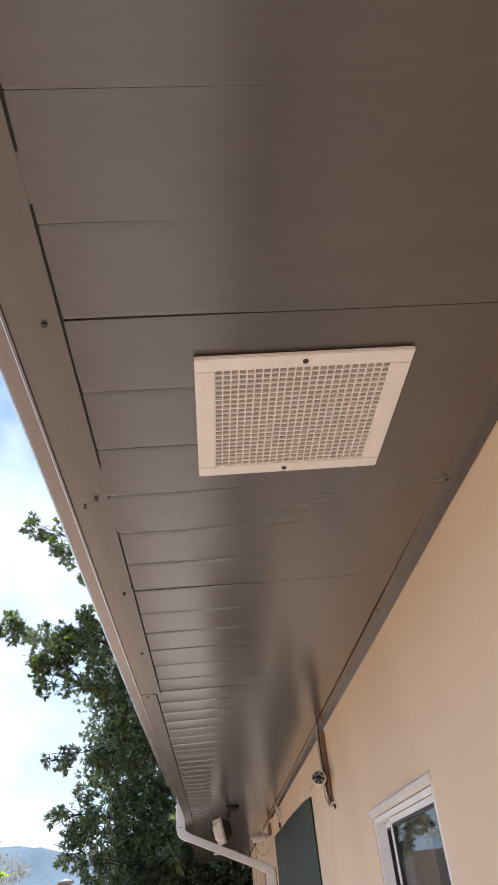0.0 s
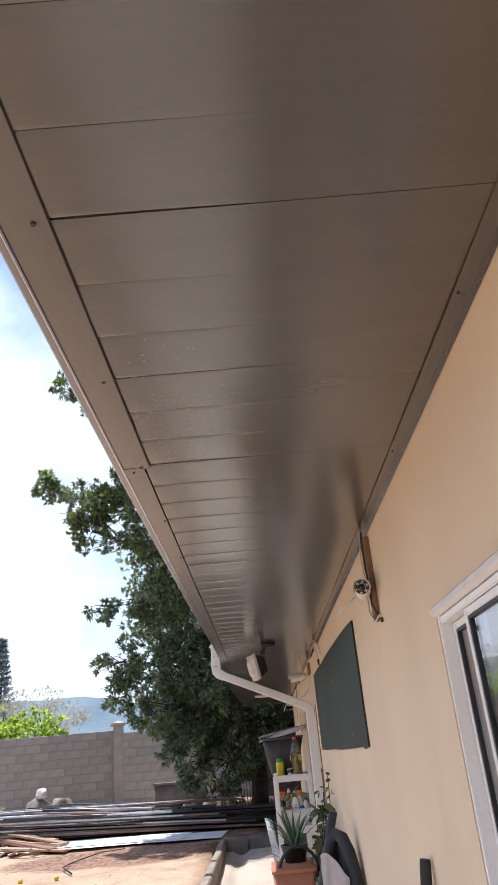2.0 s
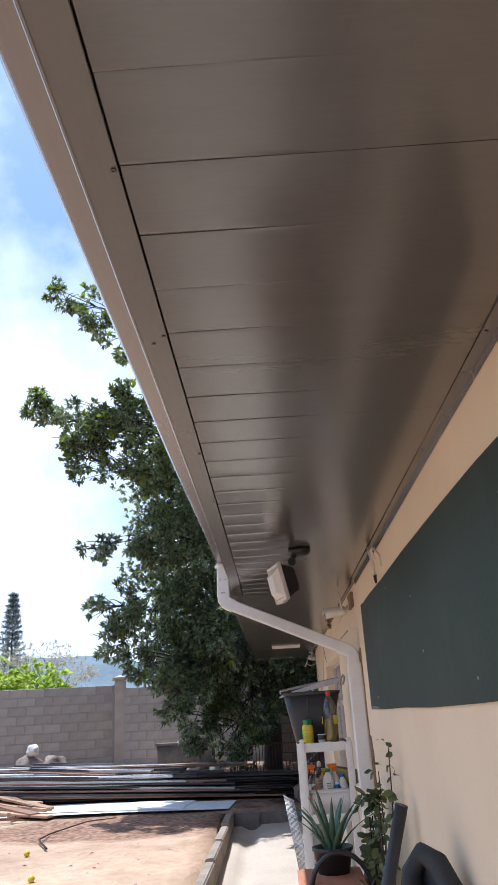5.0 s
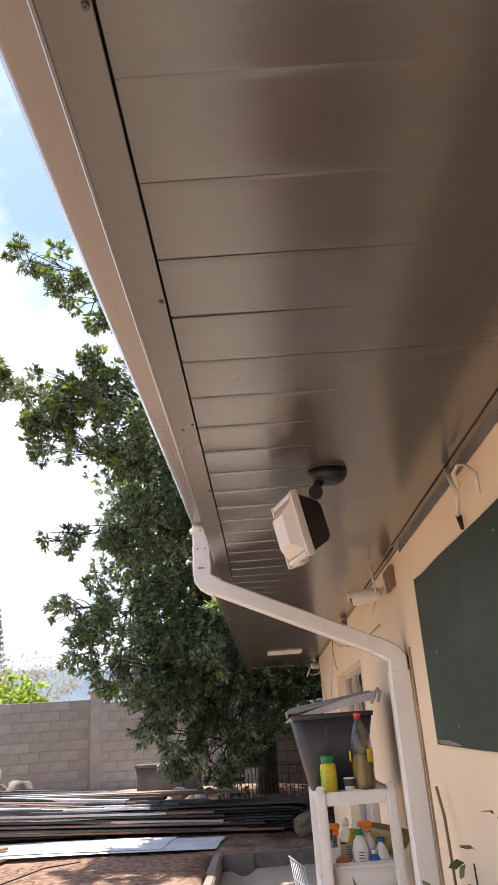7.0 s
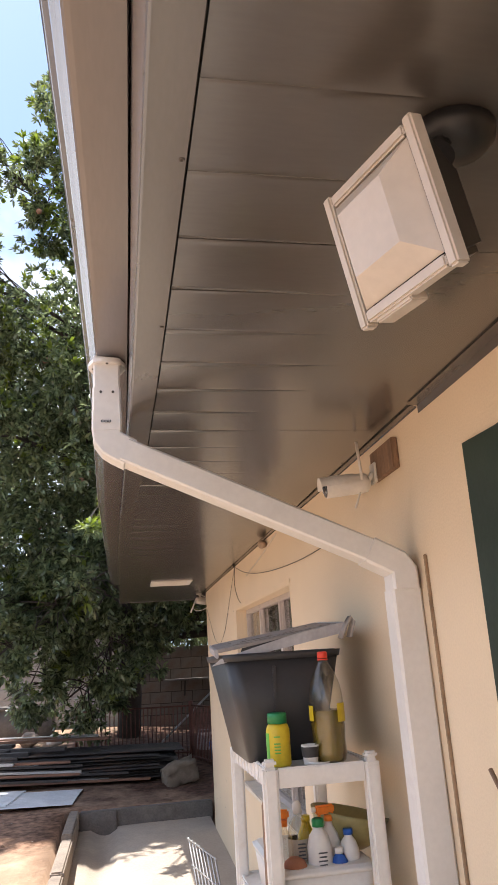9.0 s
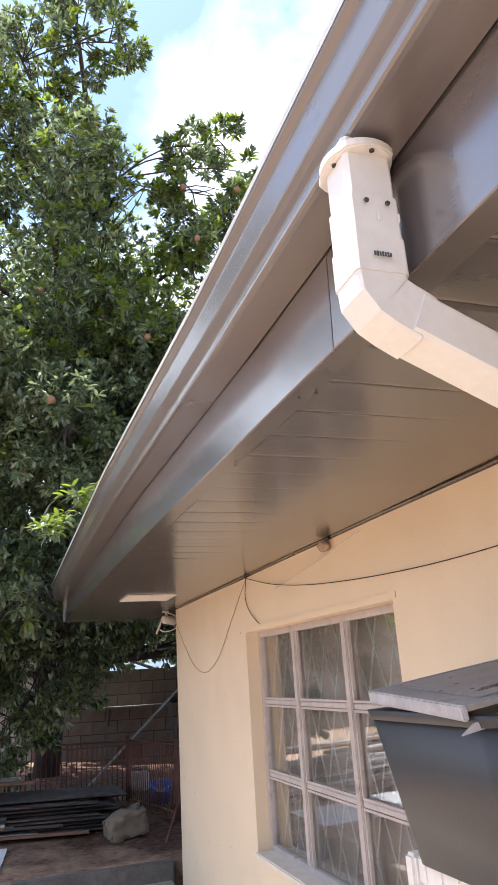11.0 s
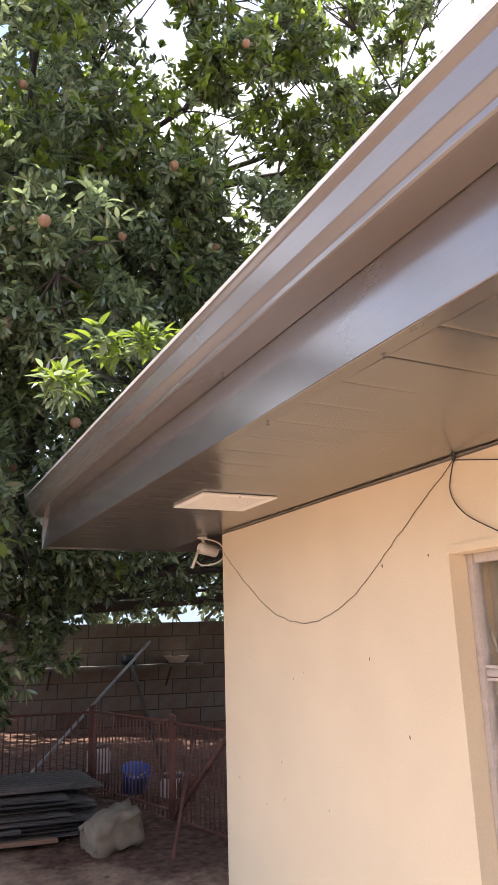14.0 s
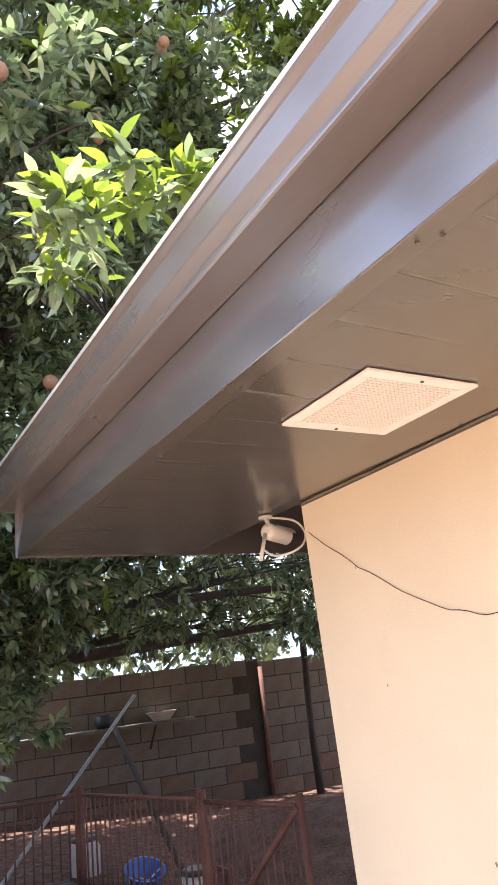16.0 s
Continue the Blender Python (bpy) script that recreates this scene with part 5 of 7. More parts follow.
# ---- things on the eave and the wall ----
def floodlight():
    t = thing("floodlight", (-0.40, 5.80, SOFFIT_Z), "black floodlight with dusty frosted front, hung under the soffit", "lamp")
    bm = lathe(B(), (-0.402, 5.815, SOFFIT_Z - 0.03), [(0.012, -0.008), (0.042, -0.006), (0.056, 0.008), (0.060, 0.026)], 24, sx=1.0, sy=0.85)
    part("mounting_cap", bm, M_BLACK, t)
    part("arm", tube(B(), [(-0.418, 5.81, 2.43), (-0.438, 5.80, 2.405), (-0.452, 5.795, 2.375)], 0.014, 10), M_BLACK, t)
    part("knuckle", lathe(B(), (-0.447, 5.778, 2.378), [(0.02, 0), (0.022, 0.006), (0.022, 0.03), (0.02, 0.036)], 16, rot(-90, 0, 0)), M_BLACK, t)
    # housing: front face looks out and down
    r = rot(0, -12, 17)
    c = Vector((-0.498, 5.800, 2.275))
    bm = B()
    s = 0.089
    f0 = [Vector((-0.022, a * s, b * s * 0.98)) for a, b in ((-1, -1), (1, -1), (1, 1), (-1, 1))]
    f1 = [Vector((0.060, a * s * 0.62, b * s * 0.62)) for a, b in ((-1, -1), (1, -1), (1, 1), (-1, 1))]
    u, v = [[bm.verts.new(c + r @ p) for p in f] for f in (f0, f1)]
    bm.faces.new(u)
    bm.faces.new(v[::-1])
    for i in range(4):
        bm.faces.new((u[i], u[(i + 1) % 4], v[(i + 1) % 4], v[i]))
    bmesh.ops.bevel(bm, geom=list(bm.edges), offset=0.008, segments=2, affect='EDGES')
    part("housing", bm, M_BLACK, t)
    bm = B()
    for q in (-1, 1):
        box(bm, c + r @ Vector((-0.030, q * (s - 0.004), 0)), (0.022, 0.016, 2 * s + 0.016), r, 0.003)
        box(bm, c + r @ Vector((-0.030, 0, q * (s - 0.004))), (0.021, 2 * s - 0.026, 0.016), r, 0.003)
    part("bezel", bm, M_LAMPGLASS, t)
    bm = B()
    w1, w2, dp = s - 0.014, s - 0.045, 0.030
    a = [bm.verts.new(c + r @ Vector((-0.036, i * w1, j * w1))) for i, j in ((-1, -1), (1, -1), (1, 1), (-1, 1))]
    b = [bm.verts.new(c + r @ Vector((-0.036 - dp, i * w2, j * w2))) for i, j in ((-1, -1), (1, -1), (1, 1), (-1, 1))]
    bm.faces.new(b)
    for i in range(4):
        bm.faces.new((a[i], a[(i + 1) % 4], b[(i + 1) % 4], b[i]))
    part("front_lens", bm, M_LAMPGLASS, t, "dusty white frosted lens")
    part("clip", box(B(), c + r @ Vector((-0.02, 0.03, -s - 0.004)), (0.03, 0.07, 0.012), r, 0.002), M_LAMPGLASS, t)


floodlight()


def bullet_camera(t, c, d, length=0.15, rad=0.033):
    """Body, hood, lens and LED ring of a bullet camera whose front is at c, looking along d."""
    d = Vector(d).normalized()
    q = d.to_track_quat('Z', 'Y').to_matrix()
    back = Vector(c) - d * length
    part("body", lathe(B(), back, [(rad * 0.55, 0), (rad * 0.9, 0.008), (rad, 0.02), (rad, length - 0.002), (rad * 0.92, length)], 24, q), M_CAMW, t)
    bm = lathe(B(), back, [(rad * 1.10, length * 0.35), (rad * 1.12, length + 0.018), (rad * 1.05, length + 0.018), (rad * 1.04, length * 0.36)], 24, q, close=False)
    cut = [v for v in bm.verts if (v.co - back).dot(Vector((0, 0, 1))) < -rad * 0.55 + 0.2 * 0]
    bmesh.ops.delete(bm, geom=cut, context='VERTS')
    part("sun_hood", bm, M_CAMW, t)
    part("face_ring", lathe(B(), Vector(c), [(rad * 0.90, -0.004), (rad * 0.90, 0.002), (rad * 0.55, 0.003), (rad * 0.5, 0.0)], 24, q, close=False), M_BLACK, t)
    part("lens", lathe(B(), Vector(c), [(rad * 0.5, -0.004), (rad * 0.42, 0.004), (rad * 0.2, 0.008), (0.001, 0.009)], 20, q), M_LENS, t)
    side = q @ Vector((1, 0, 0))
    up = q @ Vector((0, 1, 0))
    for i in range(6):
        a = i * math.pi / 3 + 0.3
        p = Vector(c) + (side * math.cos(a) + up * math.sin(a)) * rad * 0.70 + d * 0.002
        part("led", lathe(B(), p, [(0.0055, 0), (0.0045, 0.003), (0.001, 0.0042)], 10, q), M_LED, t)


# camera on a plank, looking back along the wall
cam1 = thing("security_camera", (0, 2.80, 2.2), "white bullet security camera with led ring on a wooden plank", "security camera", "security cameras")
bullet_camera(cam1, (-0.070, 2.69, 2.190), (-0.18, -1, -0.05), 0.14, 0.030)
part("bracket", tube(B(), [(-0.055, 2.80, 2.195), (-0.04, 2.83, 2.21), (-0.022, 2.83, 2.22)], 0.010, 8), M_CAMW, cam1)
part("bracket_foot", lathe(B(), (-0.021, 2.83, 2.22), [(0.026, 0), (0.026, 0.008)], 16, rot(0, -90, 0)), M_CAMW, cam1)
part("antenna", tube(B(), [(-0.085, 2.80, 2.175), (-0.16, 2.83, 2.115)], 0.0045, 6), M_CAMW, cam1)
tagged(part("mounting_plank", box(B(), (-0.010, 2.815, 2.245), (0.020, 0.065, 0.33), rot(0, 0, 0) @ rot(2, 0, 0), 0.003), M_PLANK), "short brown wooden plank fixed to the wall", "plank")
tagged(part("cable", tube(B(), [(-0.02, 2.83, 2.44), (-0.028, 2.80, 2.38), (-0.03, 2.79, 2.30), (-0.028, 2.785, 2.22), (-0.026, 2.79, 2.14), (-0.01, 2.76, 2.085)], 0.004, 6), M_WIRE), "dark cable running down beside the plank", "cable")
tagged(part("cable", tube(B(), [(-0.02, 2.845, 2.44), (-0.03, 2.86, 2.36), (-0.03, 2.845, 2.25), (-0.03, 2.85, 2.12), (-0.022, 2.80, 2.075), (-0.012, 2.74, 2.09), (-0.01, 2.71, 2.07)], 0.0035, 6), M_WIREW), "pale cable looped below the plank", "cable")
tagged(part("cable_plug", box(B(), (-0.012, 2.700, 2.066), (0.010, 0.011, 0.018), rot(20, 0, 0), 0.002), M_WIRE), "small dark plug on a cable end", "plug")

# second camera, past the green board
cam2 = thing("security_camera", (0, 7.22, 2.3), "white bullet security camera with antenna on a wooden block", "security camera", "security cameras")
bullet_camera(cam2, (-0.190, 7.275, 2.288), (-1, 0.10, -0.10), 0.15, 0.034)
part("bracket", tube(B(), [(-0.06, 7.26, 2.300), (-0.04, 7.25, 2.315), (-0.03, 7.25, 2.33)], 0.010, 8), M_CAMW, cam2)
part("bracket_foot", box(B(), (-0.026, 7.25, 2.33), (0.008, 0.05, 0.07), None, 0.003), M_CAMW, cam2)
part("antenna", tube(B(), [(-0.075, 7.23, 2.305), (-0.088, 7.215, 2.43)], 0.005, 6), M_CAMW, cam2)
part("antenna", tube(B(), [(-0.07, 7.255, 2.285), (-0.10, 7.25, 2.215)], 0.0035, 6), M_CAMW, cam2)
tagged(part("mounting_block", box(B(), (-0.011, 7.18, 2.355), (0.022, 0.20, 0.10), None, 0.003), M_PLANK), "brown wooden block fixed to the wall", "block")

# third camera, at the far corner under the soffit
cam3 = thing("security_camera", (-0.02, 12.60, 2.4), "white security camera with antenna hanging at the house corner", "security camera", "security cameras")
bullet_camera(cam3, (0.03, 12.60, 2.355), (1, 0.25, -0.15), 0.13, 0.034)
part("bracket", tube(B(), [(-0.03, 12.60, 2.37), (-0.04, 12.62, 2.41), (-0.05, 12.62, 2.446)], 0.010, 8), M_CAMW, cam3)
part("bracket_foot", lathe(B(), (-0.05, 12.62, 2.436), [(0.030, 0), (0.030, 0.010)], 16), M_CAMW, cam3)
part("antenna", tube(B(), [(-0.10, 12.56, 2.36), (-0.15, 12.54, 2.25)], 0.008, 6), M_CAMW, cam3)

# green board screwed over an opening
bm = B()
top = [(6.657, 2.252), (6.50, 2.246), (6.2, 2.250), (5.7, 2.243), (5.1, 2.246), (4.4, 2.238), (3.9, 2.228), (3.605, 2.215)]
bot = [(3.613, 1.638), (3.75, 1.630), (3.80, 1.640), (4.3, 1.634), (4.9, 1.630), (5.5, 1.636), (6.1, 1.633), (6.676, 1.637)]
prism(bm, top + bot, -0.010, -0.001, 'x')
board = thing("green_board", (-0.01, 5.1, 1.63), "dark green painted board screwed flat to the wall", "board")
part("panel", bm, M_BOARD, board)
part("lower_wear", prism(B(), [(6.60, 1.640), (6.66, 1.652), (6.50, 1.655), (6.35, 1.646), (6.3, 1.639)], -0.0112, -0.0105, 'x'), M_STONE, board, "scuffed grey paint patch")
for y, z in ((6.45, 1.95), (6.3, 1.70), (5.0, 2.05), (4.9, 1.83), (4.2, 1.7), (3.75, 2.1), (5.6, 2.18)):
    bm = B()
    screw(bm, (-0.010, y, z), (-1, 0, 0), 0.0045)
    part("screw", bm, M_STEEL, board)
# thin strip drawing a brown line beside the pipe, loose strap by the board's corner
tagged(part("wall_strip", box(B(), (-0.004, 6.985, 1.02), (0.008, 0.012, 2.0), rot(0.4, 0, 0), 0.002), M_BROWNLINE), "thin dark brown line on the wall beside the downpipe", "batten")
strap = thing("conduit_strap", (0, 5.80, 2.33), "white peeling plastic conduit strap hanging from the trim", "strap")
part("strap", tube(B(), [(-0.034, 5.845, 2.44), (-0.034, 5.82, 2.40), (-0.030, 5.79, 2.345), (-0.016, 5.865, 2.295)], 0.011, 6, 0.007, flat=0.35), M_WIREW, strap)
part("clip", tube(B(), [(-0.020, 5.80, 2.365), (-0.032, 5.785, 2.405), (-0.032, 5.73, 2.412), (-0.030, 5.67, 2.390), (-0.018, 5.63, 2.35), (-0.010, 5.66, 2.30)], 0.008, 6, 0.006, flat=0.4), M_WIREW, strap)
part("hook", tube(B(), [(-0.014, 5.870, 2.298), (-0.014, 5.862, 2.272), (-0.014, 5.855, 2.250)], 0.010, 6, 0.006, flat=0.4), M_WIRE, strap)


# wires on the far wall
def wire(pts, label, r=0.0035, material=None, sag_noise=0.0):
    rng = random.Random(len(pts))
    fine = []
    pts = [Vector(p) for p in pts]
    for i in range(len(pts) - 1):
        p0, p1, p2, p3 = pts[max(i - 1, 0)], pts[i], pts[i + 1], pts[min(i + 2, len(pts) - 1)]
        for s in range(8):
            u = s / 8
            fine.append(0.5 * ((2 * p1) + (p2 - p0) * u + (2 * p0 - 5 * p1 + 4 * p2 - p3) * u * u + (3 * p1 - p0 - 3 * p2 + p3) * u ** 3)
                        + Vector((0, rng.uniform(-1, 1), rng.uniform(-1, 1))) * sag_noise)
    fine.append(pts[-1])
    tagged(part("cable", tube(B(), fine, r, 5), material or M_WIRE), label, "cable")


wire([(-0.006, 10.438, 2.43), (-0.006, 10.75, 2.23), (-0.006, 11.05, 2.03), (-0.006, 11.3, 1.93), (-0.006, 11.53, 1.905), (-0.006, 11.8, 1.96), (-0.006, 12.1, 2.12), (-0.006, 12.40, 2.33)], "thin dark wire sagging along the wall", 0.0014, M_WIRE, 0.004)
wire([(-0.006, 10.43, 2.435), (-0.012, 10.0, 2.345), (-0.012, 9.5, 2.275), (-0.012, 8.9, 2.225), (-0.012, 8.3, 2.20), (-0.006, 7.687, 2.205)], "dark cable strung slack along the wall", 0.0020)
wire([(-0.006, 10.43, 2.435), (-0.008, 10.46, 2.33), (-0.008, 10.40, 2.24), (-0.006, 10.26, 2.16), (0.04, 10.22, 2.12)], "dark cable dropping to the steel window", 0.0022)
wire([(-0.006, 10.43, 2.435), (-0.03, 10.40, 2.46)], "dark cable going up behind the trim", 0.007)
wire([(-0.006, 9.95, 2.31), (-0.006, 9.4, 2.36), (-0.006, 8.9, 2.42)], "faint pale wire along the wall", 0.0028, M_WIREW)
wire([(-0.05, 12.60, 2.435), (0.0, 12.50, 2.40), (0.035, 12.48, 2.35), (0.02, 12.48, 2.30), (-0.03, 12.50, 2.27), (-0.09, 12.53, 2.265), (-0.12, 12.55, 2.29)], "white camera cable looping at the corner", 0.0045, M_WIREW)
bm = B()
screw(bm, (-0.003, 7.687, 2.205), (-1, 0, 0), 0.006)
tagged(part("cable_nail", bm, M_WIRE), "dark nail holding the end of a cable", "nail")
bm = B()
bmesh.ops.create_icosphere(bm, subdivisions=3, radius=0.027)
for v in bm.verts:
    v.co *= 1 + 0.28 * noise.noise(v.co * 30)
    v.co.y *= 1.7
    v.co += Vector((-0.025, 9.22, 2.415))
tagged(part("mud_nest", bm, M_MUD, None, "", True), "brown crumbly mud nest under the soffit", "nest")
# chips in the plaster
rng = random.Random(9)
bm = B()
for i in range(22):
    y, z = rng.uniform(10.6, 12.3), rng.uniform(0.5, 2.2)
    rr = rng.uniform(0.0025, 0.006)
    q = [bm.verts.new((-0.0012, y + rr * rng.uniform(0.6, 1.1) * math.cos(a), z + rr * 1.9 * rng.uniform(0.6, 1.2) * math.sin(a))) for a in [j * math.pi / 3 for j in range(6)]]
    bm.faces.new(q)
tagged(part("plaster_chips", bm, M_CHIP), "small dark chips knocked into the plaster", "chip", "", "stuff")


# ---- shelf with its load ----
SX0, SX1, SY0, SY1 = -0.430, -0.105, 7.335, 7.99
TIERS = [1.445, 1.015, 0.585, 0.155]
shelf = thing("plastic_shelf", ((SX0 + SX1) / 2, (SY0 + SY1) / 2, slab_z(7.6)), "white plastic tiered shelf standing against the wall", "shelf")
for z in TIERS:
    tier = part("tier", box(B(), ((SX0 + SX1) / 2, (SY0 + SY1) / 2, z - 0.010), (SX1 - SX0 - 0.01, SY1 - SY0 - 0.01, 0.008)), M_WHITEPL, shelf)
    for y in (SY0, SY1):
        part("rail", box(B(), ((SX0 + SX1) / 2, y, z - 0.026), (SX1 - SX0 - 0.05, 0.014, 0.056), None, 0.004), M_WHITEPL, tier)
    for x in (SX0, SX1):
        part("rail", box(B(), (x, (SY0 + SY1) / 2, z - 0.026), (0.014, SY1 - SY0 - 0.05, 0.056), None, 0.004), M_WHITEPL, tier)
    for i in range(9):
        part("rib", box(B(), (SX0 - 0.008, SY0 + 0.06 + i * (SY1 - SY0 - 0.12) / 8, z - 0.026), (0.006, 0.006, 0.05)), M_WHITEPL, tier)
for x in (SX0 + 0.004, SX1 - 0.004):
    for y in (SY0 + 0.004, SY1 - 0.004):
        zs = [slab_z(7.6) + 0.002] + TIERS[::-1]
        part("leg", box(B(), (x, y, (zs[0] + TIERS[0] + 0.006) / 2), (0.046, 0.042, TIERS[0] + 0.006 - zs[0]), None, 0.008), M_WHITEPL, shelf)
        if y < SY0 + 0.1:
            part("leg_cap", box(B(), (x, y, TIERS[0] + 0.017), (0.040, 0.036, 0.022), None, 0.007), M_WHITEPL, shelf)


def tapered_box(c, bot, top, h, wall=0.004, bev=0.03, seg=5):
    """An open tub: rounded-rectangle rings from bottom to top, outside and inside."""
    bm = B()

    def ring(sx, sy, z, r):
        pts = []
        for qx, qy, a0 in ((1, 1, 0), (-1, 1, 90), (-1, -1, 180), (1, -1, 270)):
            for k in range(seg + 1):
                a = radians(a0 + 90 * k / seg)
                pts.append(bm.verts.new(Vector(c) + Vector((qx * (sx / 2 - r) + r * math.cos(a), qy * (sy / 2 - r) + r * math.sin(a), z))))
        return pts
    rs = [ring(bot[0], bot[1], 0, bev), ring((bot[0] + top[0]) / 2, (bot[1] + top[1]) / 2, h / 2, bev), ring(top[0], top[1], h, bev),
          ring(top[0] - 2 * wall, top[1] - 2 * wall, h, bev), ring(bot[0] - 2 * wall, bot[1] - 2 * wall, wall * 2, bev)]
    n = len(rs[0])
    for a, b in zip(rs, rs[1:]):
        for j in range(n):
            bm.faces.new((a[j], a[(j + 1) % n], b[(j + 1) % n], b[j])).smooth = True
    bm.faces.new(rs[0][::-1])
    bm.faces.new(rs[-1])
    return bm


TZ = TIERS[0] - 0.005
tote = thing("storage_tote", (-0.28, 7.71, TZ), "charcoal plastic storage tote with cracked grey lid, on the shelf", "storage box")
part("tub", tapered_box((-0.325, 7.735, TZ), (0.255, 0.43), (0.395, 0.50), 0.325, 0.005, 0.045), M_GREYPL, tote)
part("rim", tapered_box((-0.325, 7.735, TZ + 0.318), (0.405, 0.51), (0.415, 0.52), 0.022, 0.012, 0.05), M_GREYPL, tote)
for y, s in ((7.485, -1), (7.985, 1)):
    part("corner_rib", box(B(), (-0.36, y + 0.018 * -s, TZ + 0.15), (0.012, 0.012, 0.30), rot(-6 * s, 0, 0), 0.003), M_GREYPL, tote)
# the lid lies askew, higher at the wall, its front edge broken off and hanging lower
r = rot(0, -8.5, -5) @ rot(3.0, 0, 0)
lc = Vector((-0.312, 7.70, TZ + 0.396))
def lid_box(name, c, size, parent, label="", material=M_LID, bev=0.003):
    return part(name, box(B(), lc + r @ Vector(c), size, r, bev), material, parent, label)


lid = lid_box("lid", (0, 0.026, 0), (0.436, 0.450, 0.011), tote, "dusty grey cracked lid")
lid_box("lid_panel", (0.012, 0.024, 0.0068), (0.350, 0.370, 0.004), lid)
for x in (-0.222, 0.222):
    lid_box("lid_rim", (x, 0.026, -0.007), (0.012, 0.454, 0.030), lid, "pale worn rim of the lid", M_LIDRIM)
lid_box("lid_rim", (0, 0.255, -0.007), (0.436, 0.010, 0.030), lid, "pale worn rim of the lid", M_LIDRIM)
rl = random.Random(12)
for i in range(16):
    lid_box("dirt_spot", (-0.16 + 0.021 * i, rl.uniform(-0.15, 0.17), 0.0092), (rl.uniform(0.004, 0.011), rl.uniform(0.005, 0.010), 0.0012), lid, "dark dried dirt on the lid", M_CHIP, 0)
for i in range(6):
    lid_box("dirt_streak", (-0.10 + 0.012 * i, -0.10 + 0.009 * (i % 3), 0.0094), (0.060, 0.006, 0.0012), lid, "dark dried dirt on the lid", M_CHIP, 0)
# torn front lip, bent down to a point
bm = prism(B(), [(0.222, 0.008), (0.222, -0.026), (0.06, -0.032), (-0.10, -0.036), (-0.245, -0.042), (-0.215, -0.026), (-0.10, -0.012), (0.0, -0.002), (0.06, 0.004)], -0.210, -0.204, 'y')
bm.transform(Matrix.Translation(lc) @ r.to_4x4())
part("broken_edge", bm, M_LIDRIM, lid, "torn front lip of the lid, bent down")
bm = prism(B(), [(-0.150, -0.028), (-0.02, -0.012), (0.02, -0.001), (-0.06, -0.004), (-0.135, -0.006)], -0.2035, -0.2005, 'y')
bm.transform(Matrix.Translation(lc) @ r.to_4x4())
part("split_edge", bm, M_BLACK, lid, "dark split in the lid's front edge")
for y in (7.448, 7.462, 7.476):
    part("clip_arm", tube(B(), [(-0.130, y, TZ + 0.372), (-0.112, y, TZ + 0.410), (-0.090, y - 0.003, TZ + 0.440), (-0.082, y - 0.003, TZ + 0.425), (-0.098, y, TZ + 0.375)], 0.006, 8), M_LID, lid)


def bottle(name, x, y, z, prof, material, label, cap=None, capmat=None, liquid=None, seg=20, sx=1.0, sy=1.0):
    t = thing(name, (x, y, z), label, "bottle")
    part("body", lathe(B(), (x, y, z), prof, seg, None, sx, sy), material, t)
    if cap:
        part("cap", lathe(B(), (x, y, z), cap, seg), capmat, t)
    if liquid:
        part("contents", lathe(B(), (x, y, z), liquid, seg, None, sx, sy), M_OILLIQ, t, "yellowish liquid")
    return t


# big clear bottle, a third full
PROF = [(0.040, 0.0), (0.050, 0.008), (0.053, 0.03), (0.051, 0.07), (0.054, 0.10), (0.052, 0.13), (0.055, 0.17), (0.053, 0.205), (0.047, 0.235), (0.034, 0.268), (0.020, 0.292), (0.0145, 0.302), (0.0145, 0.318)]
bt = bottle("soda_bottle", -0.215, 7.405, TZ, PROF, M_PET, "large clear plastic bottle with red cap, half full", [(0.0165, 0.312), (0.0165, 0.330), (0.013, 0.333)], M_REDCAP,
            [(r_ * 0.955, z_ + 0.003) for r_, z_ in PROF[:6]] + [(0.0495, 0.155)])
part("neck_ring", lathe(B(), (-0.215, 7.405, TZ), [(0.018, 0.306), (0.018, 0.310)], 16), M_REDCAP, bt)
for a0, a1, zl, zh in ((150, 205, 0.125, 0.17), (290, 335, 0.12, 0.175)):
    bm = B()
    st = [radians(a0 + (a1 - a0) * i / 6) for i in range(7)]
    lo = [bm.verts.new((-0.215 + 0.0565 * math.cos(a), 7.405 + 0.0565 * math.sin(a), TZ + zl)) for a in st]
    hi = [bm.verts.new((-0.215 + 0.0565 * math.cos(a), 7.405 + 0.0565 * math.sin(a), TZ + zh)) for a in st]
    for i in range(6):
        bm.faces.new((lo[i], lo[i + 1], hi[i + 1], hi[i]))
    part("label", bm, M_YELLOW, bt, "torn yellow label")
# yellow jar with green cap
jar = bottle("yellow_jar", -0.375, 7.425, TZ, [(0.034, 0.0), (0.038, 0.006), (0.038, 0.105), (0.034, 0.118), (0.027, 0.125), (0.027, 0.132)], M_YELLOW, "yellow and green labelled plastic jar with green cap",
             [(0.031, 0.124), (0.031, 0.152), (0.028, 0.156)], M_GREENCAP, None, 18, 1.0, 0.8)
bm = B()
for i in range(17):
    a0, a1 = radians(120 + i * 5.5), radians(125.5 + i * 5.5)
    q = [bm.verts.new((-0.375 + 0.0387 * math.cos(a), 7.425 + 0.0310 * math.sin(a), TZ + zq)) for a, zq in ((a0, 0.010), (a1, 0.010), (a1, 0.098), (a0, 0.098))]
    bm.faces.new(q)
part("label", bm, M_GREENLBL, jar, "green printed side label")
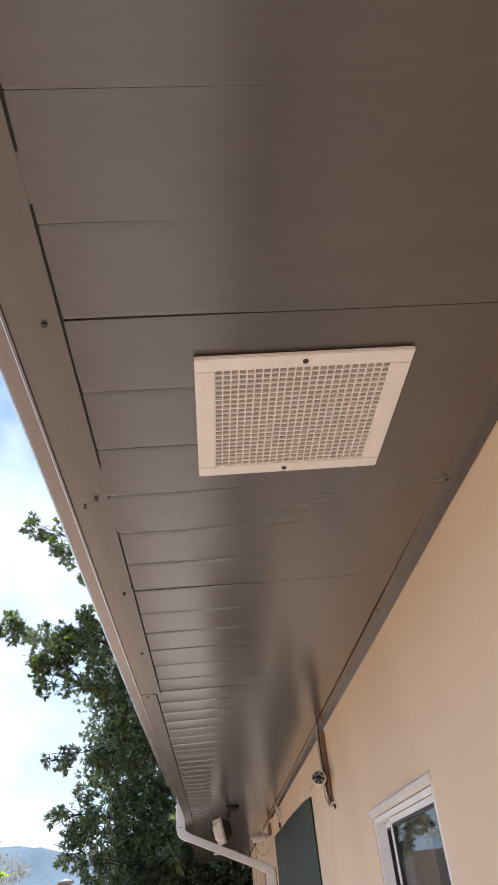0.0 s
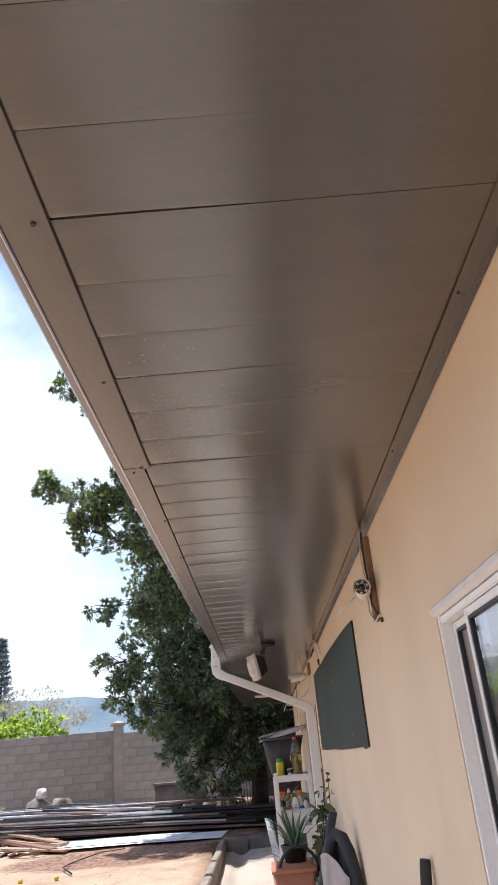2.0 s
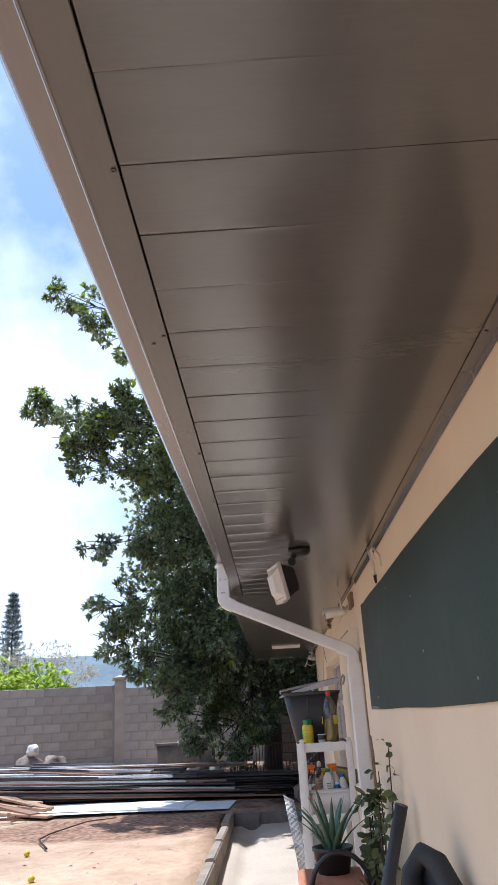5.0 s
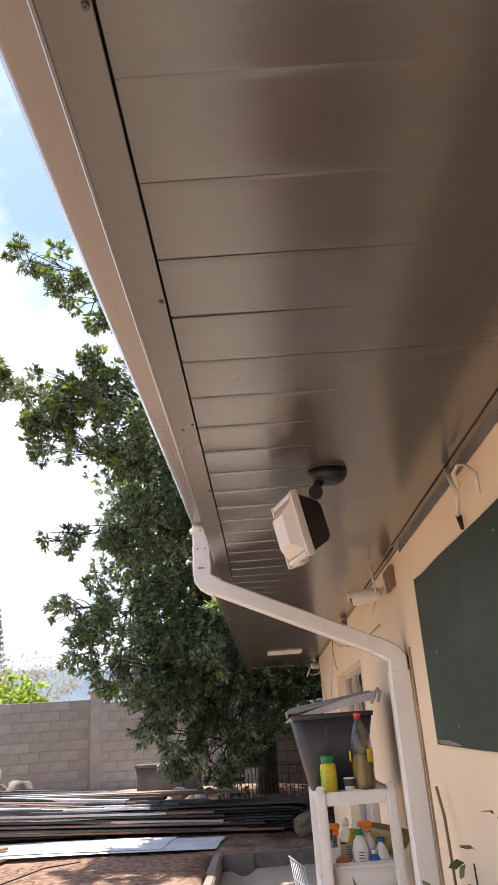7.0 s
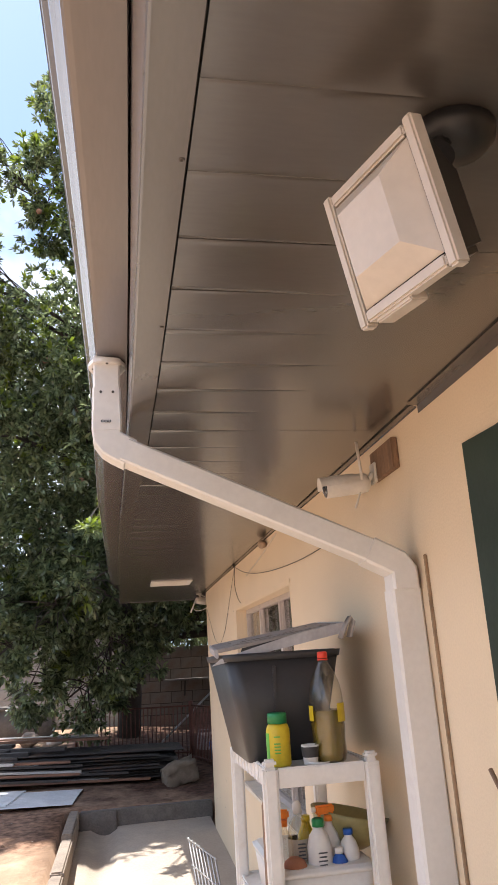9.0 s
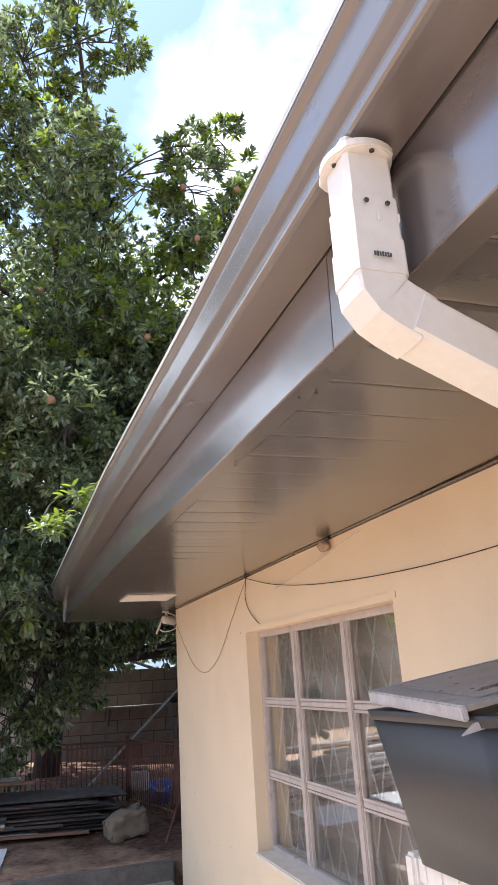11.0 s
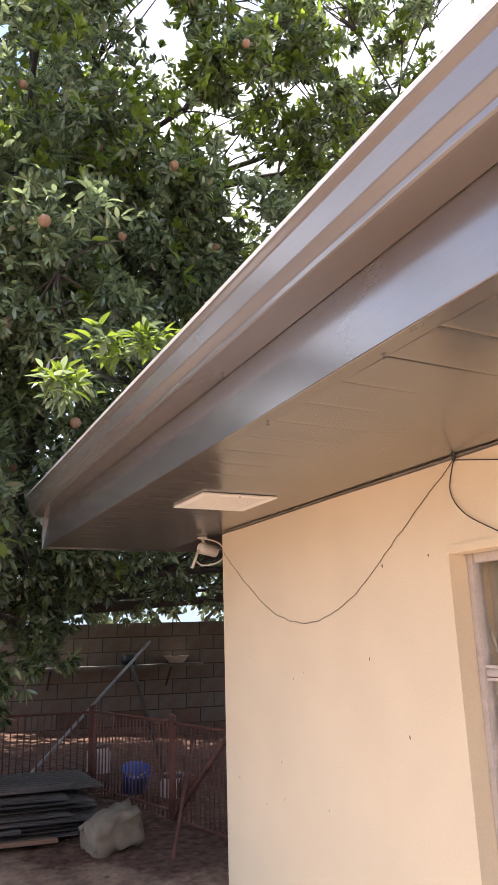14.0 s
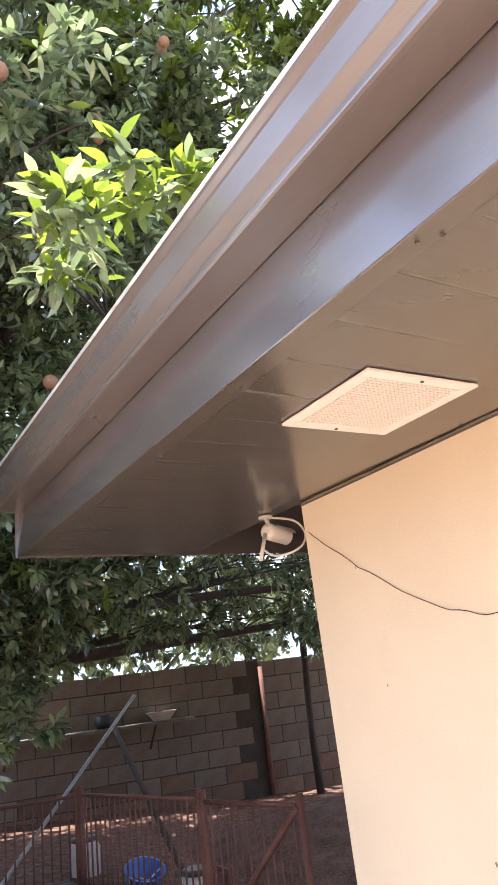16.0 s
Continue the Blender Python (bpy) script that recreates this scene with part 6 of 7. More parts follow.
for zq, wd in ((0.085, 0.03), (0.065, 0.035), (0.056, 0.03), (0.047, 0.034), (0.038, 0.026)):
    bm = B()
    for i in range(6):
        a0 = radians(240 + i * 5)
        q = [bm.verts.new((-0.375 + 0.0391 * math.cos(a), 7.425 + 0.0314 * math.sin(a), TZ + zq + h_)) for a, h_ in ((a0, 0), (a0 + 0.085, 0), (a0 + 0.085, 0.004), (a0, 0.004))]
        bm.faces.new(q)
    part("print_bar", bm, M_GREENLBL, jar)
cup = thing("plastic_cup", (-0.285, 7.385, TZ), "torn white plastic cup on a saucer", "cup")
part("cup_wall", lathe(B(), (-0.285, 7.385, TZ + 0.004), [(0.022, 0), (0.028, 0.055), (0.0265, 0.055), (0.0205, 0.002)], 16), M_WHITEPL, cup)
part("dark_band", lathe(B(), (-0.285, 7.385, TZ + 0.004), [(0.0245, 0.02), (0.0283, 0.050)], 16, close=False), M_GREYPL, cup, "dark printed band")
part("saucer", lathe(B(), (-0.262, 7.385, TZ), [(0.03, 0.0), (0.042, 0.010), (0.040, 0.011), (0.028, 0.003)], 18), M_WHITEPL, cup)

# second tier
Z2 = TIERS[1] - 0.005
tub = thing("white_tub", (-0.26, 7.60, Z2), "white rectangular plastic tub on the shelf", "tub")
part("tub_wall", tapered_box((-0.255, 7.62, Z2), (0.27, 0.42), (0.30, 0.46), 0.135, 0.004, 0.03), M_WHITEPL, tub)
part("tub_rim", tapered_box((-0.255, 7.62, Z2 + 0.125), (0.305, 0.465), (0.312, 0.472), 0.012, 0.010, 0.03), M_WHITEPL, tub)
SP = [(0.030, 0), (0.034, 0.008), (0.034, 0.09), (0.026, 0.115), (0.013, 0.135), (0.012, 0.15)]
ZB = Z2 + 0.10


def spray_bottle(x, y, z, body, head, label, ang=0.0):
    t = thing("spray_bottle", (x, y, z), label, "bottle")
    part("body", lathe(B(), (x, y, z), SP, 16, None, 1, 0.7), body, t)
    part("collar", lathe(B(), (x, y, z), [(0.014, 0.148), (0.014, 0.166)], 14), head, t)
    R = rotz(ang)
    bm = box(B(), Vector((x, y, z + 0.182)) + R @ Vector((-0.012, 0, 0)), (0.065, 0.022, 0.026), R, 0.005)
    part("spray_head", bm, head, t)
    part("trigger", tube(B(), [Vector((x, y, z + 0.176)) + R @ Vector((-0.032, 0, 0)), Vector((x, y, z + 0.15)) + R @ Vector((-0.03, 0, 0)), Vector((x, y, z + 0.128)) + R @ Vector((-0.042, 0, 0))], 0.005, 6), head, t)
    part("nozzle", lathe(B(), Vector((x, y, z + 0.184)) + R @ Vector((-0.044, 0, 0)), [(0.008, 0), (0.008, 0.012)], 10, R @ rot(0, -90, 0)), M_WHITEPL, t)
    return t


spray_bottle(-0.365, 7.49, ZB, M_PET, M_ORANGE, "clear spray bottle with orange trigger head", -20)
spray_bottle(-0.215, 7.50, ZB, M_WHITEPL, M_ORANGE, "white spray bottle with orange trigger head", 10)
b1 = bottle("detergent_bottle", -0.315, 7.50, ZB + 0.02, [(0.032, 0), (0.035, 0.008), (0.035, 0.10), (0.028, 0.13), (0.014, 0.15), (0.013, 0.165)], M_PET, "clear bottle of detergent with printed label", [(0.016, 0.160), (0.014, 0.185), (0.006, 0.195)], M_WHITEPL)
part("label", lathe(B(), (-0.315, 7.50, ZB + 0.02), [(0.0355, 0.03), (0.0357, 0.09)], 16, close=False), M_BEIGE, b1)
for i in range(5):
    bm = box(B(), (-0.315, 7.4635, ZB + 0.058 + i * 0.010), (0.026 - 0.003 * (i % 3), 0.001, 0.004))
    part("print_bar", bm, M_LABEL, b1)
b2 = bottle("bleach_bottle", -0.262, 7.455, ZB, [(0.034, 0), (0.038, 0.008), (0.038, 0.09), (0.030, 0.12), (0.016, 0.138), (0.015, 0.15)], M_WHITEPL, "white plastic bottle with green cap", [(0.019, 0.145), (0.019, 0.165), (0.015, 0.168)], M_GREENCAP)
for i in range(5):
    part("print_bar", box(B(), (-0.262, 7.4165, ZB + 0.035 + i * 0.011), (0.028 - 0.004 * (i % 2), 0.001, 0.004)), M_LABEL, b2)
bottle("white_bottle", -0.165, 7.465, ZB, [(0.028, 0), (0.031, 0.006), (0.031, 0.07), (0.022, 0.095), (0.013, 0.105), (0.012, 0.115)], M_WHITEPL, "small white plastic bottle", [(0.015, 0.112), (0.015, 0.128)], M_BLUE)
bottle("blue_bottle", -0.205, 7.44, ZB - 0.02, [(0.026, 0), (0.028, 0.006), (0.028, 0.06), (0.018, 0.08), (0.011, 0.09)], M_BLUE, "small blue plastic bottle", [(0.013, 0.088), (0.013, 0.105)], M_WHITEPL)
bottle("amber_bottle", -0.345, 7.445, ZB - 0.01, [(0.036, 0), (0.040, 0.006), (0.040, 0.05), (0.030, 0.07), (0.014, 0.08)], M_TERRA, "squat orange-brown plastic bottle", None, None)
bottle("lemon_bottle", -0.285, 7.52, ZB, [(0.026, 0), (0.028, 0.006), (0.028, 0.11), (0.016, 0.135), (0.012, 0.15)], M_YELLOW, "slim yellow plastic bottle", [(0.014, 0.148), (0.014, 0.166)], M_YELLOW)
bowl = part("olive_bowl", lathe(B(), (-0.14, 7.58, ZB + 0.055), [(0.06, 0), (0.10, 0.03), (0.125, 0.085), (0.13, 0.10), (0.126, 0.10), (0.096, 0.034), (0.05, 0.006)], 28, rot(0, 12, 0)), M_OLIVE)
tagged(bowl, "olive green plastic basin tilted on the shelf", "basin")
tagged(part("paper_bag", prism(B(), [(7.36, 0.97 + 0.08), (7.46, 1.05), (7.45, 1.33), (7.40, 1.36), (7.37, 1.30)], -0.437, -0.425, 'x'), M_PLANK), "brown paper bag slumped on the shelf", "bag")
# third tier: clutter
Z3 = TIERS[2] - 0.005
tagged(part("cardboard_carton", box(B(), (-0.26, 7.58, Z3 + 0.065), (0.22, 0.30, 0.13), rotz(6), 0.004), M_SACK), "dull brown cardboard carton", "carton")
bottle("amber_bottle", -0.40, 7.40, Z3, [(0.03, 0), (0.034, 0.006), (0.034, 0.10), (0.02, 0.14), (0.012, 0.15)], M_TERRA, "tall orange-brown plastic bottle", [(0.014, 0.148), (0.014, 0.165)], M_WHITEPL)
bottle("white_bottle", -0.17, 7.39, Z3, [(0.03, 0), (0.034, 0.006), (0.034, 0.12), (0.02, 0.16), (0.012, 0.17)], M_WHITEPL, "small white plastic bottle", [(0.014, 0.165), (0.014, 0.18)], M_BLUE)
# wire rack leaning by the shelf
rack = thing("wire_rack", (-0.50, 8.15, slab_z(8.1)), "grey wire rack leaning behind the shelf", "rack")
ra, rb = Vector((-0.36, 8.10, 0.13)), Vector((-0.50, 8.22, 1.02))
for i in range(8):
    o = Vector((-0.010 * i, 0.055 * i, 0))
    part("wire", tube(B(), [ra + o, rb + o], 0.004, 6), M_STEEL, rack)
for j in range(9):
    p = ra.lerp(rb, 0.05 + j * 0.118)
    part("crosswire", tube(B(), [p + Vector((0.004, -0.01, 0)), p + Vector((-0.076, 0.395, 0))], 0.0035, 6), M_STEEL, rack)

# ---- potted plants and clutter by the wall ----
GZ = slab_z(6.0)
for i, (bx, by) in enumerate(((-0.36, 6.02), (-0.36, 6.26))):
    for j in range(2):
        tagged(part("loose_block", box(B(), (bx, by, GZ + 0.10 + 0.2 * j + 0.004), (0.39, 0.19, 0.19), None, 0.008), M_BLOCK), "loose grey concrete block under the planter", "block", "blocks under planter")
pl = thing("planter", (-0.365, 6.15, GZ + 0.41), "terracotta rectangular plastic planter with soil", "planter")
part("trough", tapered_box((-0.365, 6.14, GZ + 0.402), (0.26, 0.42), (0.31, 0.48), 0.37, 0.008, 0.03), M_TERRA, pl)
part("rim", tapered_box((-0.365, 6.14, GZ + 0.755), (0.32, 0.49), (0.325, 0.495), 0.024, 0.012, 0.03), M_TERRA, pl)
part("soil", box(B(), (-0.365, 6.14, GZ + 0.745), (0.27, 0.43, 0.02)), M_SOIL, pl)
pz = GZ + 0.757
aloe = thing("aloe_plant", (-0.34, 6.26, pz), "spiky green aloe in a black pot", "plant")
part("pot", lathe(B(), (-0.34, 6.26, pz), [(0.075, 0), (0.098, 0.12), (0.105, 0.125), (0.105, 0.14), (0.096, 0.14), (0.085, 0.10)], 24, close=True), M_BLACK, aloe, "black plastic pot")
rng = random.Random(4)
for i in range(15):
    a = i * 2.399
    lean = 0.10 + 0.028 * i
    ln = rng.uniform(0.26, 0.36)
    base = Vector((-0.34 + 0.02 * math.cos(a), 6.26 + 0.02 * math.sin(a), pz + 0.10))
    d = Vector((math.cos(a), math.sin(a), 0))
    bm = B()
    prev = None
    for k in range(8):
        u = k / 7
        c = base + d * (lean * ln * 2.0 * u * (0.5 + 0.6 * u)) + Vector((0, 0, ln * u * (1.0 - 0.45 * lean * u)))
        wd = 0.021 * (1 - u) ** 0.7 + 0.001
        sd = Vector((-d.y, d.x, 0))
        ring = [bm.verts.new(c - sd * wd), bm.verts.new(c - d * wd * 0.15), bm.verts.new(c + sd * wd), bm.verts.new(c + d * wd * 0.55)]
        if prev:
            for q in range(4):
                bm.faces.new((prev[q], prev[(q + 1) % 4], ring[(q + 1) % 4], ring[q])).smooth = True
        prev = ring
    part("leaf", bm, M_ALOE, aloe)
tagged(part("pot_hoop", tube(B(), [(-0.47 + 0.145 * (1 - math.cos(math.pi * i / 12)), 6.02, pz - 0.02 + 0.17 * math.sin(math.pi * i / 12)) for i in range(13)], 0.012, 8), M_BLACK), "black plastic handle arching over the planter", "handle")

vine = thing("vine_plant", (-0.12, 6.0, pz), "leafy climbing potted plant against the wall", "plant")
part("pot", lathe(B(), (-0.14, 6.02, GZ), [(0.10, 0), (0.13, 0.26), (0.14, 0.27), (0.14, 0.30), (0.125, 0.30), (0.11, 0.24)], 24), M_BLACK, vine, "black plastic pot")
rng = random.Random(14)
npr = np.random.default_rng(14)
tips, dirs = [], []
for i in range(7):
    end = Vector((-0.05 - 0.03 * i, 5.92 + rng.uniform(-0.08, 0.2), 1.46 - 0.12 * i))
    st = Vector((-0.14, 6.02, GZ + 0.27))
    bm = B()
    pts = limb(bm, st, end, 0.006, 0.0025, rng, 0.16, 9)
    part("stem", bm, M_BARK, vine)
    for p in pts[3:]:
        for _ in range(2):
            tips.append(tuple(p + Vector((rng.uniform(-0.03, 0.03), rng.uniform(-0.03, 0.03), rng.uniform(-0.03, 0.03)))))
            dirs.append((rng.uniform(-1, 0.2), rng.uniform(-1, 1), rng.uniform(-0.4, 0.6)))
tagged(leaf_cloud("foliage", tips, dirs, 2, 0.050, 0.015, M_VINE, vine, 41, 0.6), "", "", "", "stuff")
tagged(part("bare_stem", tube(B(), [(-0.06, 6.58, GZ + 0.3), (-0.05, 6.55, 1.0), (-0.045, 6.57, 1.24), (-0.035, 6.63, 1.40), (-0.03, 6.72, 1.49)], 0.0045, 6, 0.006), M_PLANK), "bare dark curved plant stem by the wall", "stem")
shrub = thing("potted_shrub", (-0.07, 6.56, GZ), "small leafy potted shrub by the downpipe", "plant")
part("pot", lathe(B(), (-0.13, 6.56, GZ), [(0.07, 0), (0.10, 0.22), (0.105, 0.24), (0.092, 0.24), (0.08, 0.2)], 20), M_TERRA, shrub)
tips = [(-0.10 + rng.uniform(-0.06, 0.05), 6.46 + rng.uniform(-0.12, 0.12), rng.uniform(0.75, 1.22)) for _ in range(70)]
tagged(leaf_cloud("foliage", tips, [(rng.uniform(-1, 0.3), rng.uniform(-1, 1), rng.uniform(-0.2, 1)) for _ in tips], 3, 0.06, 0.022, M_VINE, shrub, 43, 0.3), "", "", "", "stuff")
bm = B()
for i in range(6):
    tube(bm, [(-0.13, 6.56, GZ + 0.2), (-0.11, 6.5 + 0.02 * i, 0.7), (-0.12 + 0.02 * i, 6.40 + 0.03 * i, 1.1)], 0.004, 5)
part("stems", bm, M_BARK, shrub)

tagged(part("leaning_pipe", tube(B(), [(-0.41, 5.75, GZ), (-0.058, 5.60, 1.24)], 0.028, 16), M_GREYPL), "dark grey plastic pipe leaning on the wall", "pipe")
bm = tube(B(), [(-0.22, 2.58, slab_z(2.6)), (-0.03, 2.58, 1.16)], 0.013, 10)
tagged(part("broom_handle", bm, M_BLACK), "black broom handle leaning on the wall", "handle")
tagged(part("handle_grip", tube(B(), [(-0.048, 2.58, 1.06), (-0.040, 2.58, 1.14), (-0.022, 2.58, 1.295), (-0.020, 2.58, 1.31)], 0.021, 12, 0.016), M_RUBBER), "black rubber grip on the broom handle", "grip")

push = thing("folded_pushchair", (-0.13, 4.7, GZ), "folded pushchair with black padded hood and pale cloth", "pushchair")
hoop = [(-0.20, 4.86, GZ + 0.42), (-0.195, 4.86, GZ + 0.72), (-0.185, 4.86, GZ + 0.90), (-0.155, 4.88, GZ + 1.02), (-0.115, 4.86, GZ + 1.075), (-0.085, 4.78, GZ + 1.06), (-0.066, 4.69, GZ + 1.0), (-0.052, 4.62, GZ + 0.90), (-0.045, 4.59, GZ + 0.75), (-0.042, 4.58, GZ + 0.42)]
part("hood", tube(B(), hoop, 0.036, 12), M_RUBBER, push, "thick black padded hood")
bm = B()
rows = []
for i in range(13):
    u = i / 12
    top = 0.985 + 0.03 * math.sin(math.pi * u) - 0.10 * u * u
    rows.append([bm.verts.new((-0.225 + 0.135 * u - 0.02 * math.sin(math.pi * u) - 0.012 * noise.noise((u * 5, k * 0.5, 2)), 4.80 - 0.20 * u - 0.02 * math.sin(u * 9), GZ + 0.28 + (top - 0.28) * k / 8)) for k in range(9)])
for a, b in zip(rows, rows[1:]):
    for k in range(8):
        bm.faces.new((a[k], a[k + 1], b[k + 1], b[k])).smooth = True
part("seat_cloth", bm, M_PALECLOTH, push, "faded pale pink seat cloth")
bm = B()
rows = []
for i in range(3, 9):
    p = Vector(hoop[i])
    rows.append([bm.verts.new((p.x + (-0.12 - p.x) * 0.7 * k / 5, p.y + 0.05 * k / 5, p.z - 0.02 - 0.30 * k / 5)) for k in range(6)])
for a, b in zip(rows, rows[1:]):
    for k in range(5):
        bm.faces.new((a[k], a[k + 1], b[k + 1], b[k])).smooth = True
part("hood_cloth", bm, M_DARKCLOTH, push, "dark mesh hood cloth")
for x, y in ((-0.150, 4.57), (-0.105, 4.53)):
    part("frame_bar", tube(B(), [(x - 0.03, y, GZ + 0.05), (x, y - 0.01, GZ + 0.84)], 0.011, 8), M_WHITEPL, push)
part("crossbar", tube(B(), [(-0.175, 4.56, GZ + 0.66), (-0.085, 4.52, GZ + 0.72)], 0.010, 8), M_BLACK, push)
part("crossbar", tube(B(), [(-0.165, 4.56, GZ + 0.85), (-0.09, 4.52, GZ + 0.82)], 0.014, 8), M_WHITEPL, push)
for y in (4.55, 4.85):
    part("wheel", lathe(B(), (-0.14, y, GZ + 0.085), [(0.02, -0.02), (0.08, -0.018), (0.085, 0), (0.08, 0.018), (0.02, 0.02)], 20, rot(0, 90, 0)), M_RUBBER, push)

# ---- things in the yard ----
def sheet_mesh(name, length, width, material, waves=11, amp=0.011):
    bm = B()
    n = waves * 6
    for zo in (0.0, 0.0012):
        rows = [[bm.verts.new((length * (i / 6 - 0.5), width * (j / n - 0.5), zo + amp * math.sin(2 * math.pi * waves * j / n) + 0.012 * math.sin(math.pi * i / 6))) for j in range(n + 1)] for i in range(7)]
        for a, b in zip(rows, rows[1:]):
            for j in range(n):
                bm.faces.new((a[j], a[j + 1], b[j + 1], b[j])).smooth = True
    me = bpy.data.meshes.new(name)
    bm.to_mesh(me)
    bm.free()
    me.materials.append(material)
    return me


ME_DARK, ME_PALE = sheet_mesh("roofing_sheet", 5.6, 0.86, M_SHEETD), sheet_mesh("roofing_sheet", 3.6, 0.80, M_SHEETW)
rng = random.Random(77)
for i in range(13):
    ob = new("roofing_sheet", ME_DARK)
    y = 14.72 + 0.012 * i + rng.uniform(-0.10, 0.10)
    ob.matrix_world = pose(-3.02 + rng.uniform(-0.22, 0.12), y, 0.535 + 0.0225 * i, 0, 1.2 + rng.uniform(-0.25, 0.25), rng.uniform(-2.2, 0.6))
    tagged(ob, "long dark corrugated roofing sheet in a stack", "roofing sheet", "stacked roofing sheets")
for x, y, z, rz_, tilt in ((-3.12, 13.72, 0.480, -5, 1.5), (-3.75, 13.88, 0.505, -7, 1.5), (-5.4, 16.3, 0.74, -16, 1.5), (-6.1, 15.9, 0.74, -20, 1.0), (-5.9, 15.3, 0.76, -9, 1.0)):
    ob = new("roofing_sheet", ME_PALE)
    ob.matrix_world = pose(x, y, z, tilt, 0.3, rz_)
    tagged(ob, "pale metal roofing sheet lying in the sun", "roofing sheet", "pale roofing sheets")
for x in (-4.9, -3.0, -0.9):
    tagged(part("support_block", box(B(), (x, 14.85, 0.455), (0.19, 0.7, 0.14), rotz(2), 0.008), M_DARKCONC), "concrete support under the roofing stack", "block", "stack supports")


def timber(x0, y0, z0, x1, y1, z1, w, h, m, label="weathered sawn timber plank lying on the ground", group="timber planks"):
    a, b = Vector((x0, y0, z0)), Vector((x1, y1, z1))
    d = b - a
    q = d.to_track_quat('X', 'Z').to_matrix()
    tagged(part("timber_plank", box(B(), (a + b) / 2, (d.length, w, h), q, 0.004), m), label, "plank", group)


for i in range(17):
    a = rng.uniform(-0.5, 0.5)
    xr, yr = -3.75 - 0.14 * i + rng.uniform(-0.3, 0.3), 13.35 + 0.10 * i + rng.uniform(-0.15, 0.15)
    ln, an = rng.uniform(1.8, 3.4), radians(152 + rng.uniform(-14, 16))
    zr = ground_z(xr, yr) + 0.05 + 0.012 * i
    timber(xr + ln * math.cos(an), yr + ln * math.sin(an), zr + rng.uniform(0.10, 0.32), xr, yr, zr, rng.uniform(0.08, 0.18), rng.uniform(0.03, 0.06), M_WOODRED if i % 4 == 1 else M_WOOD, "broken sawn timber plank in a heap")
for i in range(22):
    x, y = rng.uniform(-6.2, -3.9), rng.uniform(13.2, 14.6)
    timber(x, y, ground_z(x, y) + 0.02, x + rng.uniform(-0.4, 0.4), y + rng.uniform(-0.3, 0.3), ground_z(x, y) + rng.uniform(0.03, 0.12), rng.uniform(0.03, 0.09), 0.02, M_WOOD if i % 2 else M_WOODRED, "splintered timber offcut on the soil", "timber offcuts")
# long purlins and pipes heaped over the stack, falling towards the house
KINDS = ((M_SHEETD, 0.10, 0.05, "long dark steel purlin on the heap"), (M_SHEETW, 0.12, 0.03, "long pale painted board on the heap"), (M_GREYMET, 0.09, 0.035, "long pale grey steel purlin on the heap"),
         (M_SHEETD, 0.12, 0.04, "long dark steel purlin on the heap"), (M_WOODRED, 0.11, 0.03, "long red-brown timber on the heap"))
for i in range(26):
    m, wd, ht, lab = KINDS[i % 5]
    yl, yr = 15.0 + 0.055 * i + rng.uniform(0.0, 0.4), 14.45 + 0.040 * i + rng.uniform(-0.08, 0.2)
    xl, xr = -6.3 + rng.uniform(-0.5, 1.6), -1.5 + rng.uniform(-1.6, 0.5)
    top = 0.815 + 0.005 * min(i, 18)
    timber(xl, yl, top + rng.uniform(0.07, 0.13), xr, yr, top + rng.uniform(0.0, 0.03), wd, ht, m, lab, "heaped purlins")

# splayed pieces leaning against the front of the stack, their near ends slid down
for i in range(15):
    m, wd, ht, lab = KINDS[(i * 2 + 1) % 5]
    timber(-6.2 + rng.uniform(-0.3, 0.9), 14.30 + rng.uniform(-0.05, 0.05), 1.0 - 0.020 * i + rng.uniform(-0.01, 0.01), -2.1 + 0.09 * i + rng.uniform(-0.5, 0.4), 14.20 + rng.uniform(-0.05, 0.03), 0.84 - 0.024 * i + rng.uniform(-0.01, 0.01), 0.07, 0.026, m, lab, "heaped purlins")


def rock(x, y, z, r, m, label, seed, sq=0.75):
    bm = B()
    bmesh.ops.create_icosphere(bm, subdivisions=3, radius=r)
    for v in bm.verts:
        v.co *= 1 + 0.35 * noise.noise(v.co * (1.6 / r) + Vector((seed, 0, 0)))
        v.co.z *= sq
        v.co += Vector((x, y, z))
    tagged(part("rock", bm, m, None, "", True), label, "rock")


rock(-5.75, 17.8, 0.95, 0.28, M_STONE, "brown field stone in the yard", 1)
rock(-5.25, 17.9, 0.96, 0.25, M_STONE, "brown field stone in the yard", 2)
rock(-5.66, 17.75, 1.25, 0.14, M_PALE, "pale rounded stone lying on a brown rock", 3, 0.8)
rock(-4.4, 17.0, 0.78, 0.12, M_PALE, "small pale stone in the yard", 4)
rock(-2.3, 17.6, 0.74, 0.15, M_STONE, "brown field stone in the yard", 5)
rock(-1.9, 17.4, 0.72, 0.12, M_PALE, "small pale stone in the yard", 6)
trough = thing("concrete_trough", (-2.6, 18.6, 0.66), "long concrete trough by the yard wall, darkened for tree shade", "trough")
part("basin", tapered_box((-2.6, 18.6, 0.64), (1.15, 0.55), (1.20, 0.60), 0.52, 0.06, 0.03), M_DARKCONC, trough)
part("cover_slab", box(B(), (-2.75, 18.58, 1.185), (0.95, 0.62, 0.05), rot(0, 1.5, 2), 0.008), M_DARKCONC, trough)

